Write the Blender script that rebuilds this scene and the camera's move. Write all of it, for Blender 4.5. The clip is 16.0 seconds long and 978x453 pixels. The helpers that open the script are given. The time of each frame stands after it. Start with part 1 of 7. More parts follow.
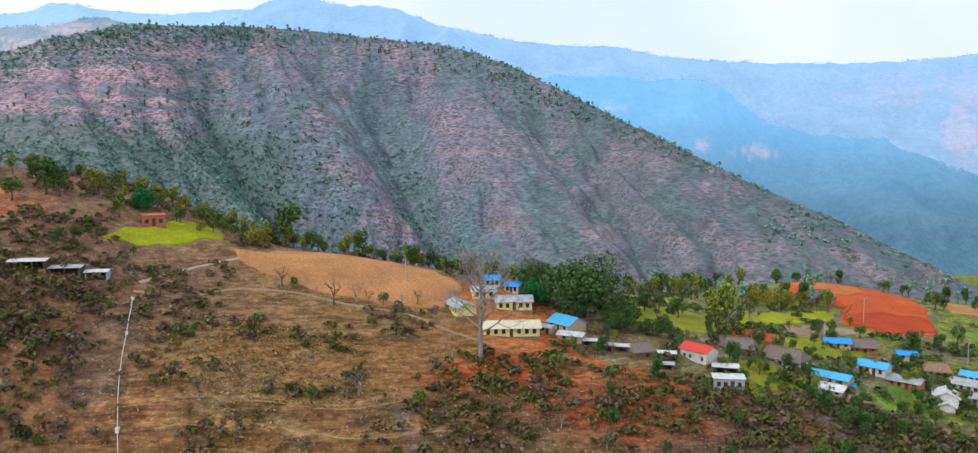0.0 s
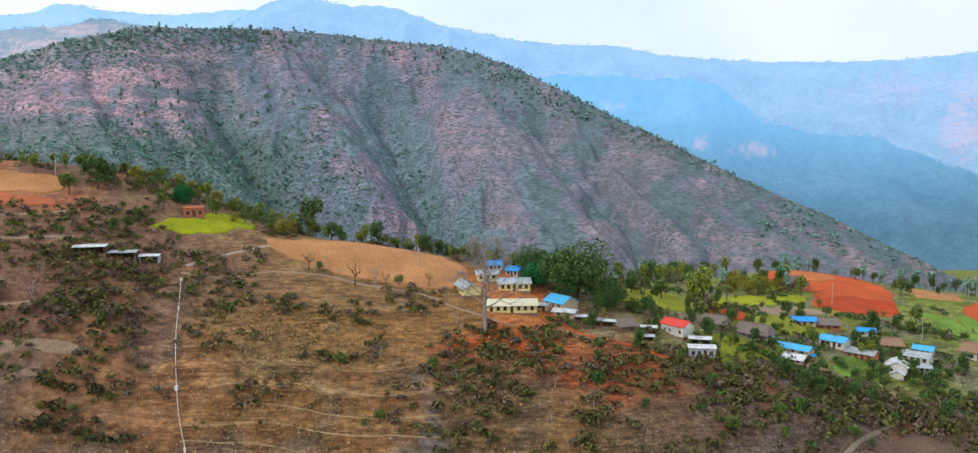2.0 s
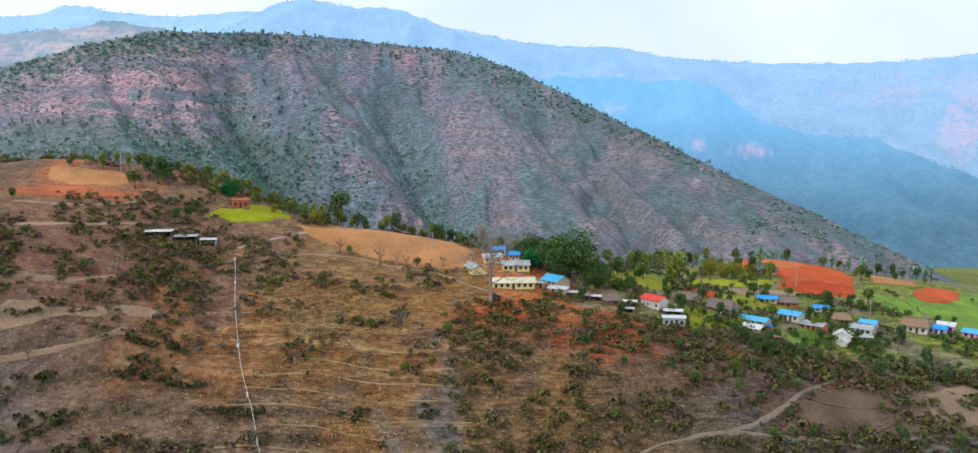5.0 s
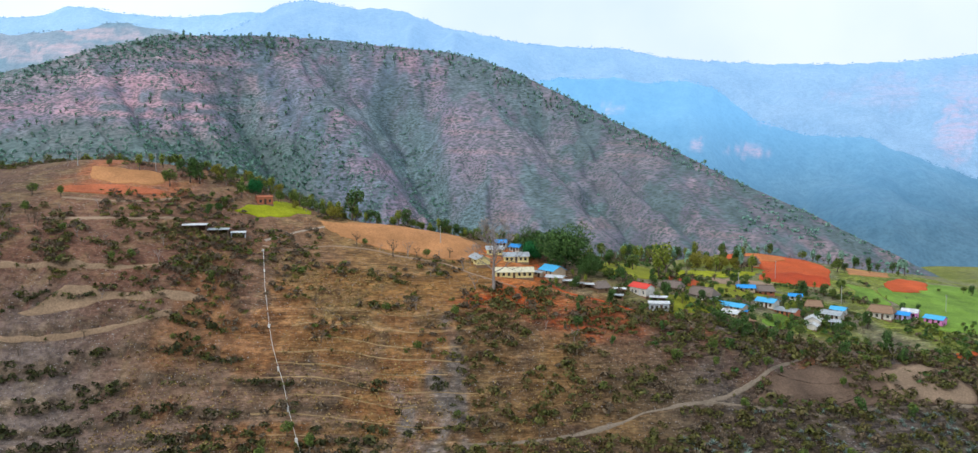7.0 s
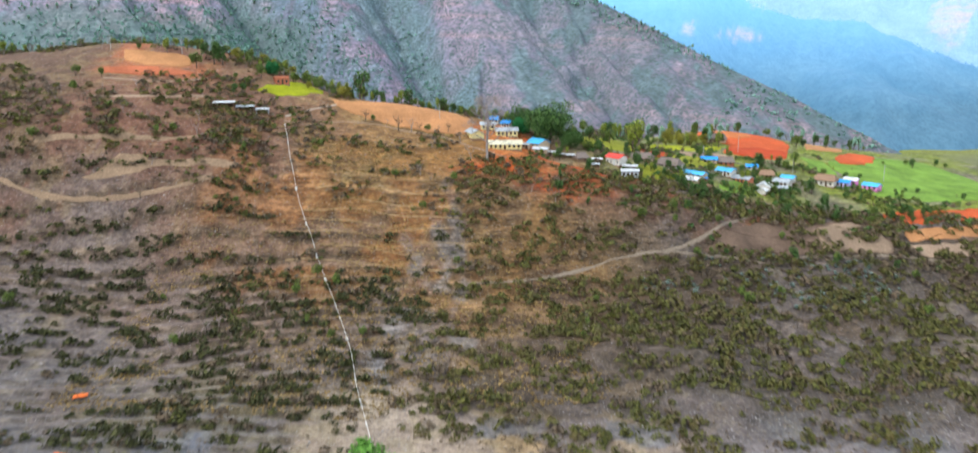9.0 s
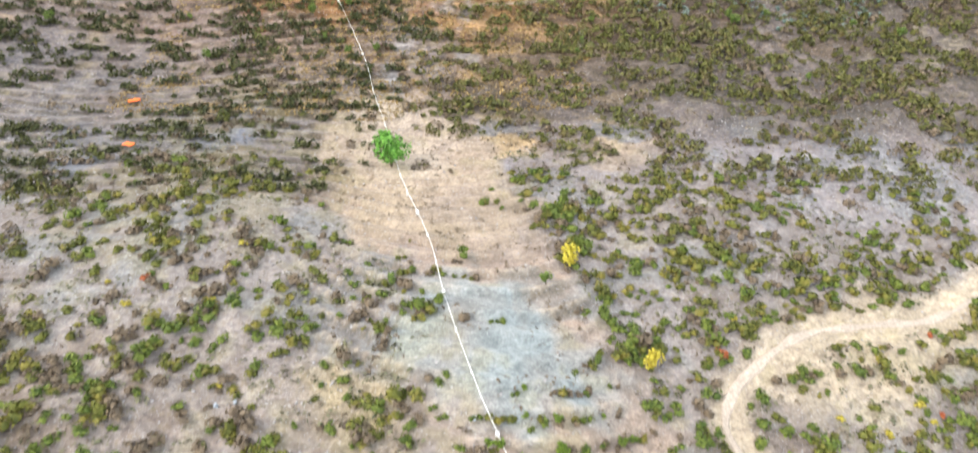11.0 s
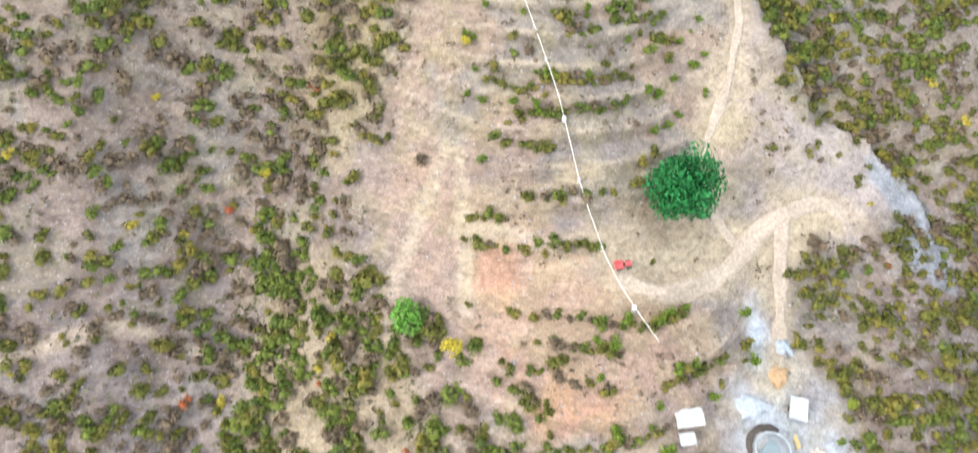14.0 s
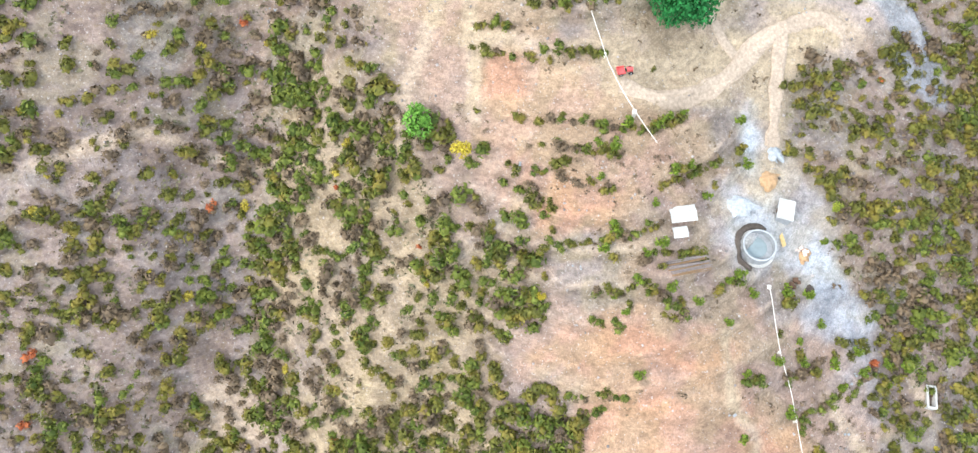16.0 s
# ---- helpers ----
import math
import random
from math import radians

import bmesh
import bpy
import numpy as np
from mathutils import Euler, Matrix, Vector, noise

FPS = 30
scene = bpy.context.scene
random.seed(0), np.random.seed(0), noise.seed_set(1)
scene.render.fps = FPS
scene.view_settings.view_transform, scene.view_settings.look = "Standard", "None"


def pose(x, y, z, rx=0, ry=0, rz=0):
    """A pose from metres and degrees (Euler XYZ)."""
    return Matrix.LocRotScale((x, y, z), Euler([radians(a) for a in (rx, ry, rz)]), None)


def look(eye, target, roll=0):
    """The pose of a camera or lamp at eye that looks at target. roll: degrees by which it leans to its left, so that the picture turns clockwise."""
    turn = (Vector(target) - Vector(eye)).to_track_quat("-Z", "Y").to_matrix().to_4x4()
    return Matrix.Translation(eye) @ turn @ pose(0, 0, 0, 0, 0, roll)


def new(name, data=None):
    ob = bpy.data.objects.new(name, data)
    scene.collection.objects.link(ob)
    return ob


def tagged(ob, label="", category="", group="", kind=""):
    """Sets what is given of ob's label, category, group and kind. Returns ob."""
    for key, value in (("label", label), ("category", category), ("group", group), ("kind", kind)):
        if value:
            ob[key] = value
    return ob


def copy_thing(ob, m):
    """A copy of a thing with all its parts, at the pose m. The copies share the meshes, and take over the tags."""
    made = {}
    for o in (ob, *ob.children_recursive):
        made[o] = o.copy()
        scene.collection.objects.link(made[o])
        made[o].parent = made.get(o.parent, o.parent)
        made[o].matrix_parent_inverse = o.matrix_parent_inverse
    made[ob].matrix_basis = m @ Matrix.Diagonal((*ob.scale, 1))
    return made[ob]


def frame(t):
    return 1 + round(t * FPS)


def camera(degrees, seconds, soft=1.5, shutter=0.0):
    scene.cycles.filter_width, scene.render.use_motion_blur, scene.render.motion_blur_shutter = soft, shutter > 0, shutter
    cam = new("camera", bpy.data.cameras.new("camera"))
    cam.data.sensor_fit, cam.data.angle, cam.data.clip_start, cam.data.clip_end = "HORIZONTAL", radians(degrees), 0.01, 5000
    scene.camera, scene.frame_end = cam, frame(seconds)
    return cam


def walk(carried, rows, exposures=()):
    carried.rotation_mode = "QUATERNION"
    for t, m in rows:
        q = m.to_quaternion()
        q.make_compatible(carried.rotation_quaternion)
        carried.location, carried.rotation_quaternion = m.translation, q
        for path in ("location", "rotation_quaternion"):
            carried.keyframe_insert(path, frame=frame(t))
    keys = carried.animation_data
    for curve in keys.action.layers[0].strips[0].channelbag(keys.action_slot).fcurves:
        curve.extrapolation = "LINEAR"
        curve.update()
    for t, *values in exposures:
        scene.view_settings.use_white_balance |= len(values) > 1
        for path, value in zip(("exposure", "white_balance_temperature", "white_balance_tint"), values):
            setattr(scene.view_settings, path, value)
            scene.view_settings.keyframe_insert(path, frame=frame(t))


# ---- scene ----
# ---------------------------------------------------------------- camera
cam = camera(64.61, 16.0, soft=1.35, shutter=0.5)


def aim(t, x, y, z, yaw, pitch, roll):
    a, b = radians(yaw), radians(pitch)
    way = Vector((-math.sin(a) * math.cos(b), math.cos(a) * math.cos(b), math.sin(b)))
    return t, look((x, y, z), Vector((x, y, z)) + 100 * way, roll)


ROWS = [
    (0.0, 0.24, -0.09, 160.18, 0.045, -5.167, 0.041), (0.5, 0.18, -6.19, 160.17, 0.078, -5.189, -0.02),
    (1.0, 0.06, -12.31, 160.11, 0.111, -5.225, -0.07), (1.5, -0.08, -18.56, 160.0, 0.13, -5.25, -0.09),
    (2.0, -0.1, -25.01, 159.97, 0.167, -5.255, -0.1), (2.5, -0.25, -31.02, 159.97, 0.19, -5.26, -0.11),
    (3.0, -0.34, -37.01, 159.88, 0.225, -5.235, -0.12), (3.5, -0.38, -43.16, 159.76, 0.27, -5.219, -0.12),
    (4.0, -0.46, -49.39, 159.72, 0.32, -5.218, -0.09), (6.5, -1.28, -80.74, 160.07, 0.39, -5.243, 0.0),
    (7.0, -1.38, -87.19, 160.22, 0.425, -5.235, -0.02), (7.5, -1.45, -93.51, 160.3, 0.455, -5.24, -0.03),
    (8.0, -1.68, -100.0, 160.2, 0.463, -5.627, -0.04), (8.3, -1.8, -104.0, 160.15, 0.48, -7.25, -0.04),
    (8.5, -1.9, -109.2, 160.15, 0.45, -8.8, -0.03), (8.6, -1.95, -112.8, 160.2, 0.33, -9.75, -0.02),
    (8.7, -1.95, -116.4, 160.22, 0.18, -10.72, -0.01), (8.8, -1.95, -120.0, 160.3, 0.05, -11.7, 0.0),
    (8.9, -1.95, -123.7, 160.36, -0.08, -12.7, 0.01), (9.0, -1.95, -127.3, 160.43, -0.19, -13.6, 0.016),
    (9.2, -2.08, -133.0, 160.6, -0.22, -15.4, 0.03), (9.6, -1.9, -138.5, 160.9, -0.14, -19.15, 0.05),
    (11.3, -0.62, -158.86, 161.87, 0.33, -35.181, 0.073), (11.5, -0.45, -160.88, 161.9, 0.39, -37.114, 0.085),
    (12.0, -0.21, -165.24, 162.12, 0.512, -41.786, 0.048), (12.5, -0.05, -169.76, 162.35, 0.62, -46.436, 0.0),
    (13.0, 0.25, -174.35, 162.43, 0.79, -51.145, -0.07), (13.5, 0.45, -178.67, 162.6, 0.92, -55.783, -0.12),
    (14.0, 0.42, -182.95, 162.75, 0.94, -60.379, -0.1), (14.5, 0.37, -187.43, 162.95, 0.95, -64.878, -0.06),
    (15.0, 0.35, -191.18, 163.3, 1.06, -69.03, -0.14), (15.5, 0.33, -195.47, 163.38, 1.26, -69.1, -0.3),
    (16.0, -0.05, -198.09, 163.37, 1.642, -69.067, -0.704),
]
EXPOSURES = [(0.0, 0.19, 6360, 10), (4.2, 0.19, 6300, 10), (7.9, 0.19, 6180, 10), (8.5, 0.45, 6150, 10), (9.2, 0.85, 6150, 10), (11.3, 1.52, 6400, 11), (12.3, 1.42, 6430, 11), (13.6, 1.36, 6420, 11), (16.0, 1.42, 6400, 11)]
walk(cam, [aim(*row) for row in ROWS], EXPOSURES)

# ---------------------------------------------------------------- light
world = bpy.data.worlds.new("sky")
scene.world = world
world.use_nodes = True
wn = world.node_tree
wn.nodes.clear()
w_out = wn.nodes.new("ShaderNodeOutputWorld")
w_bg = wn.nodes.new("ShaderNodeBackground")
w_sky = wn.nodes.new("ShaderNodeTexSky")
w_sky.sky_type = "NISHITA"
w_sky.sun_disc = False
w_sky.sun_elevation = radians(48)
w_sky.sun_rotation = radians(-60)
w_sky.air_density, w_sky.dust_density, w_sky.ozone_density = 1.0, 4.0, 2.0
# thin high cloud veils the blue
w_cloud = wn.nodes.new("ShaderNodeTexNoise")
w_cloud.inputs["Scale"].default_value = 2.2
w_cloud.inputs["Detail"].default_value = 5
w_ramp = wn.nodes.new("ShaderNodeValToRGB")
w_ramp.color_ramp.elements[0].position, w_ramp.color_ramp.elements[1].position = 0.35, 0.7
w_ramp.color_ramp.elements[0].color = (6.6, 7.7, 8.6, 1)
w_ramp.color_ramp.elements[1].color = (9.2, 9.6, 9.9, 1)
w_mix = wn.nodes.new("ShaderNodeMix")
w_mix.data_type = "RGBA"
w_mix.inputs[0].default_value = 0.8
wn.links.new(w_cloud.outputs["Fac"], w_ramp.inputs[0])
wn.links.new(w_sky.outputs[0], w_mix.inputs[6])
wn.links.new(w_ramp.outputs[0], w_mix.inputs[7])
wn.links.new(w_mix.outputs[2], w_bg.inputs[0])
w_bg.inputs[1].default_value = 0.115
wn.links.new(w_bg.outputs[0], w_out.inputs[0])

sun_data = bpy.data.lights.new("sun", "SUN")
sun_data.energy = 1.3
sun_data.angle = radians(12)
sun_data.color = (1.0, 0.94, 0.84)
sun = new("sun", sun_data)
sun.matrix_world = look((-260, -60, 330), (0, 90, 60))

# ---------------------------------------------------------------- materials


class Mat:
    """A small node-graph builder round one Principled surface."""

    def __init__(self, name, rough=0.85, metal=0.0):
        self.m = bpy.data.materials.new(name)
        self.m.use_nodes = True
        self.t = self.m.node_tree
        self.b = self.t.nodes["Principled BSDF"]
        self.b.inputs["Roughness"].default_value = rough
        self.b.inputs["Metallic"].default_value = metal
        self.b.inputs["Specular IOR Level"].default_value = 0.2
        self.coord = None

    def node(self, kind):
        return self.t.nodes.new("ShaderNode" + kind)

    def link(self, a, b):
        self.t.links.new(a, b)

    def place(self, local=False):
        if self.coord is None:
            if local:
                self.coord = self.node("TexCoord").outputs["Object"]
            else:
                self.coord = self.node("NewGeometry").outputs["Position"]
        return self.coord

    def noise(self, scale, detail=4, stretch=None, rough=0.6):
        n = self.node("TexNoise")
        n.inputs["Scale"].default_value, n.inputs["Detail"].default_value = scale, detail
        n.inputs["Roughness"].default_value = rough
        src = self.place()
        if stretch:
            mp = self.node("Mapping")
            mp.inputs["Scale"].default_value = stretch
            self.link(src, mp.inputs[0])
            src = mp.outputs[0]
        self.link(src, n.inputs["Vector"])
        return n.outputs["Fac"]

    def ramp(self, fac, stops):
        r = self.node("ValToRGB")
        e = r.color_ramp.elements
        while len(e) < len(stops):
            e.new(0.5)
        for el, (pos, col) in zip(e, stops):
            el.position = pos
            el.color = (*col, 1) if len(col) == 3 else col
        self.link(fac, r.inputs[0])
        return r.outputs[0]

    def mix(self, fac, a, b, how="MIX"):
        n = self.node("Mix")
        n.data_type, n.blend_type = "RGBA", how
        for value, socket in ((fac, n.inputs[0]), (a, n.inputs[6]), (b, n.inputs[7])):
            if isinstance(value, (int, float)):
                socket.default_value = value
            elif isinstance(value, tuple):
                socket.default_value = (*value, 1)
            else:
                self.link(value, socket)
        return n.outputs[2]

    def colour(self, c):
        if isinstance(c, tuple):
            self.b.inputs["Base Color"].default_value = (*c, 1)
        else:
            self.link(c, self.b.inputs["Base Color"])
        return self

    def bump(self, fac, strength, distance):
        n = self.node("Bump")
        n.inputs["Strength"].default_value, n.inputs["Distance"].default_value = strength, distance
        self.link(fac, n.inputs["Height"])
        self.link(n.outputs[0], self.b.inputs["Normal"])
        return self

    def island(self):
        return self.node("NewGeometry").outputs["Random Per Island"]



def grey(k):
    return (k, k, k)


def earth(name, base, spread=0.25, rough=0.95, relief=0.3):
    """Bare or grassed soil: broad stains over fine crumbs."""
    m = Mat(name, rough)
    lo, hi = tuple(c * (1 - spread) for c in base), tuple(min(1, c * (1 + spread)) for c in base)
    broad = m.ramp(m.noise(0.09, 5), [(0.3, lo), (0.7, hi)])
    fine = m.ramp(m.noise(1.7, 6), [(0.25, grey(0.62)), (0.75, grey(1.25))])
    m.colour(m.mix(1.0, broad, fine, "MULTIPLY"))
    m.bump(m.noise(2.6, 6), 0.8, relief)
    return m.m


def foliage(name, dark, light, dry=None):
    """Leaves: each leaf tuft takes its own tone between dark and light; patches of the plant run drier."""
    m = Mat(name, 0.6)
    col = m.ramp(m.island(), [(0.0, dark), (1.0, light)])
    if dry:
        col = m.mix(m.ramp(m.noise(0.3, 2), [(0.5, grey(0)), (0.64, grey(0.85))]), col, dry)
    m.colour(col)
    return m.m


def paint(name, base, rough=0.5, metal=0.0, spread=0.15, scale=1.5):
    m = Mat(name, rough, metal)
    a = m.ramp(m.noise(scale, 5), [(0.3, tuple(c * (1 - spread) for c in base)), (0.7, tuple(min(1, c * (1 + spread)) for c in base))])
    m.colour(m.mix(m.ramp(m.noise(scale * 8, 3), [(0.6, grey(0)), (0.85, grey(0.3))]), a, tuple(c * 0.55 for c in base)))
    m.bump(m.noise(scale * 10, 3), 0.2, 0.02)
    return m.m


# ---------------------------------------------------------------- land form
TABLE = np.random.RandomState(7).rand(256, 256)


def vnoise(x, y, size, shift=0):
    """Smooth noise in -1..1 with lumps of the given size in metres."""
    u, v = np.asarray(x) / size + shift * 17.3, np.asarray(y) / size + shift * 9.1
    i, j = np.floor(u).astype(int), np.floor(v).astype(int)
    f, g = u - i, v - j
    f, g = f * f * (3 - 2 * f), g * g * (3 - 2 * g)
    a, b = TABLE[i % 256, j % 256], TABLE[(i + 1) % 256, j % 256]
    c, d = TABLE[i % 256, (j + 1) % 256], TABLE[(i + 1) % 256, (j + 1) % 256]
    return 2 * ((a * (1 - f) + b * f) * (1 - g) + (c * (1 - f) + d * f) * g) - 1


def fbm(x, y, size, octaves=4, shift=0):
    return sum(vnoise(x, y, size / 2**k, shift + k) * 0.5**k for k in range(octaves))


def step01(a, b, v):
    s = np.clip((np.asarray(v, float) - a) / (b - a), 0, 1)
    return s * s * (3 - 2 * s)


# heights of the land on a 62.5 m lattice, south to north
LAND = np.array([
    [22, 9, -5, -13, -3, 5, -4, -17, -32],
    [35, 32, 26, 20, 25, 24, -2, -10, -15],
    [48, 53, 56, 55, 46, 40, 14, 8, 4],
    [64, 69, 78, 85, 68, 56, 45, 35, 25],
    [85, 79, 73, 74, 73, 70, 63, 55, 47],
    [102, 87, 69, 72, 73, 73, 67, 66, 66],
    [113, 106, 90, 94, 89, 84, 71, 73, 79],
    [120, 126, 128, 124, 113, 106, 92, 84, 82],
    [123, 124, 122, 110, 100, 99, 97, 90, 80],
    [120, 104, 89, 73, 71, 80, 89, 87, 81]], float)


def lattice(t, n):
    t = np.clip(t, 0, n - 1.0001)
    i = np.floor(t).astype(int)
    f = t - i
    w = ((1 - f) ** 3 / 6, (3 * f**3 - 6 * f**2 + 4) / 6, (-3 * f**3 + 3 * f**2 + 3 * f + 1) / 6, f**3 / 6)
    return [(np.clip(i + k - 1, 0, n - 1), w[k]) for k in range(4)]


def scarp_line(x):
    return np.minimum(130 + 0.00045 * (x + 40) ** 2 * (x > -40), 160)


def smooth_land(x, y):
    x, y = np.asarray(x, float), np.asarray(y, float)
    z = 0 * x
    for j, wy in lattice((y + 235) / 62.5, 10):
        for i, wx in lattice((x + 250) / 62.5, 9):
            z = z + LAND[j, i] * wx * wy
    s = np.clip((y - scarp_line(x)) / 36 + 0.5, 0, 1)
    s = s * s * (3 - 2 * s)
    left, right = 1 / (1 + np.exp((x + 85) / 12)), 1 / (1 + np.exp(-(x - 75) / 12))
    z = z + s * (31.6 * left + 15.0 * (1 - left - right) + 12.0 * right)
    t = np.clip((-30 - y) / 150, 0, 1.3)
    z = z + 7.6 * np.exp(-(((x + 8 - 40 * t) / 22) ** 2)) * np.clip((-20 - y) / 40, 0, 1)
    return z - 8.8 * np.exp(-(((x + 42 + 8 * t) / 16) ** 2)) * np.clip((-60 - y) / 40, 0, 1)


def spur_share(x, y):
    """How far a spot lies on the terraced spur that carries the tank."""
    t = np.clip((-30 - y) / 150, -0.8, 1.3)
    d = np.abs(x + 2 - 34 * t)
    return step01(46, 34, d) * step01(45, 5, y)


BARE = [(-30, 62), (-18, 62), (-1, 18), (11, -4), (17, -28), (22, -44), (25, -55), (37, -60), (50, -64), (53, -72), (60, -86), (74, -91), (83, -99), (84, -105), (68, -112),
        (56, -116), (55, -130), (60, -143), (68, -157), (72, -168), (72, -180), (66, -200), (16, -200), (14, -182), (4, -176), (7, -168), (1, -160), (5, -150), (-5, -146),
        (-7, -137), (-17, -131), (-19, -120), (-26, -104), (-14, -93), (-11.5, -74), (-13.5, -55), (-16, -35), (-34, -10), (-42, 10), (-50, 45)]
ROADSIDE = [(56.2, -42.4), (66.9, -36.1), (88.0, -27.8), (108, -25), (100, -36.9), (80.4, -46.7), (66.5, -57), (58, -51.0)]
BREAK = [(-108, 86), (-104, 84), (-99, 82.5), (-95, 77), (-91, 73.5), (-88, 63), (-81, 59), (-75, 56), (-70, 53), (-62, 50)]


def row_phase(x, y):
    """Where a spot lies between one terrace wall of the spur and the next."""
    row = y - 0.013 * (x - 8 - 0.25 * (-100 - y)) ** 2 + 1.6 * fbm(x, y, 40, 2, 3)
    return row / 5.6 - np.floor(row / 5.6)


def slope_phase(x, y):
    row = smooth_land(x, y) + 2.2 * fbm(x, y, 60, 3, 5)
    return row / 3.4 - np.floor(row / 3.4)


def west_share(x, y):
    """How far a spot lies on the broad stepped terraces west of the pipe."""
    return step01(-24, -40, x + 8 * vnoise(x, y, 30, 15) - 0.12 * y) * step01(-12, 10, y) * step01(146, 130, y)


def west_phase(x, y):
    row = y - 0.09 * x + 4.0 * fbm(x, y, 60, 3, 16)
    return row / 5.6 - np.floor(row / 5.6)


def land(x, y):
    """Height of the ground, with its terraces, gullies and lumps."""
    x, y = np.asarray(x, float), np.asarray(y, float)
    z = smooth_land(x, y)
    # low swells under the fields and one dip, heights set to fit the camera's view
    for cx, cy, rx, ry, up in ((-30, 209, 38, 16, 4.5), (120, 300, 48, 30, 7.5), (-150, 213, 42, 18, 4.0), (205, 270, 50, 40, 3.0), (-25, 30, 40, 30, -4.5)):
        z = z + up * np.exp(-(((x - cx) / rx) ** 2) - ((y - cy) / ry) ** 2)
    spur = spur_share(x, y)
    slope = step01(165, 140, y) * step01(40, 80, y)
    z = z + 1.9 * (step01(0.3, 0.6, row_phase(x, y)) - row_phase(x, y)) * spur * step01(31, 23, np.abs(x - 8 - 0.25 * (-100 - y)))
    g = slope_phase(x, y)
    west = west_share(x, y)
    z = z + 2.2 * (step01(0.3, 0.62, g) - g) * slope * step01(60, -10, x) * (1 - west)
    g = west_phase(x, y)
    z = z + 1.3 * (step01(0.3, 0.5, g) - g) * west
    rough = (1 - spur) * (1 - 0.75 * step01(140, 165, y)) * (1 - 0.75 * west)
    z = z + rough * (1.6 * fbm(x, y, 26, 4, 1) - 1.6 * np.abs(vnoise(x, y, 31, 9)) ** 0.7 + 0.5)
    z = z + 0.22 * fbm(x, y, 6, 3, 2) * (0.35 + 0.65 * rough)
    # the spur breaks off eastwards in a low cliff
    off = x - np.interp(y, [p[0] for p in BREAK], [p[1] for p in BREAK]) + 0.8 * vnoise(x, y, 5, 14)
    side = 0.62 * x - 0.78 * y
    z = z - 1.3 * (1 - np.abs(vnoise(side, 0.25 * off, 4.5, 17))) ** 2 * step01(-22, -6, off) * step01(8, 2, off) * step01(-112, -104, y) * step01(-56, -64, y)
    z = z - 4.5 * step01(0, 3.0, off) * step01(45, 12, off) * step01(-112, -104, y) * step01(-56, -64, y)
    # beyond the block fitted to the camera's view the land runs down into the valleys
    out = np.maximum(np.maximum(np.abs(x) - 262, 0), np.maximum(y - 330, 0)) + np.maximum(-245 - y, 0)
    return z - 0.42 * np.minimum(out, 260) - 0.02 * out


AXIS_X = np.concatenate([-np.geomspace(2600, 272, 22), np.arange(-264, -90, 1.5), np.arange(-90, 118, 0.9), np.arange(118, 264.1, 1.5), np.geomspace(272, 2600, 22)])
AXIS_Y = np.concatenate([-np.geomspace(2600, 256, 22), np.arange(-248, -216, 1.5), np.arange(-216, 10, 0.9), np.arange(10, 362.1, 1.4), np.geomspace(371, 2600, 22)])


def sheet(name, xs, ys, zs, material, smooth=True, colours=None, litter=None):
    """A grid mesh from two-dimensional arrays of coordinates."""
    ny, nx = xs.shape
    me = bpy.data.meshes.new(name)
    co = np.stack([xs, ys, zs], -1).reshape(-1, 3)
    idx = np.arange(nx * ny).reshape(ny, nx)
    q = np.stack([idx[:-1, :-1], idx[:-1, 1:], idx[1:, 1:], idx[1:, :-1]], -1).reshape(-1, 4)
    fill(me, co, q)
    me.materials.append(material)
    if smooth:
        me.polygons.foreach_set("use_smooth", np.ones(len(q), bool))
    if colours is not None:
        at = me.color_attributes.new("soil", "FLOAT_COLOR", "POINT")
        rgba = np.ones((nx * ny, 4))
        rgba[:, :3] = colours.reshape(-1, 3)
        if litter is not None:
            rgba[:, 3] = litter.ravel()
        at.data.foreach_set("color", rgba.ravel())
    return new(name, me)


def fill(me, co, faces):
    """Fast mesh from arrays; faces all have the same number of corners."""
    k = faces.shape[1]
    me.vertices.add(len(co))
    me.vertices.foreach_set("co", np.ascontiguousarray(co, float).ravel())
    me.loops.add(faces.size)
    me.loops.foreach_set("vertex_index", np.ascontiguousarray(faces, np.int32).ravel())
    me.polygons.add(len(faces))
    me.polygons.foreach_set("loop_start", np.arange(0, faces.size, k, dtype=np.int32))
    me.update(calc_edges=True)


def blend(base, colour, share):
    share = np.clip(share, 0, 1)[..., None]
    return base * (1 - share) + np.array(colour) * share


def inside(x, y, poly):
    p = np.array(poly, float)
    hit = np.zeros(x.shape, bool)
    for (ax, ay), (bx, by) in zip(p, np.roll(p, -1, 0)):
        if ay != by:
            hit ^= ((ay > y) != (by > y)) & (x < (bx - ax) * (y - ay) / (by - ay) + ax)
    return hit


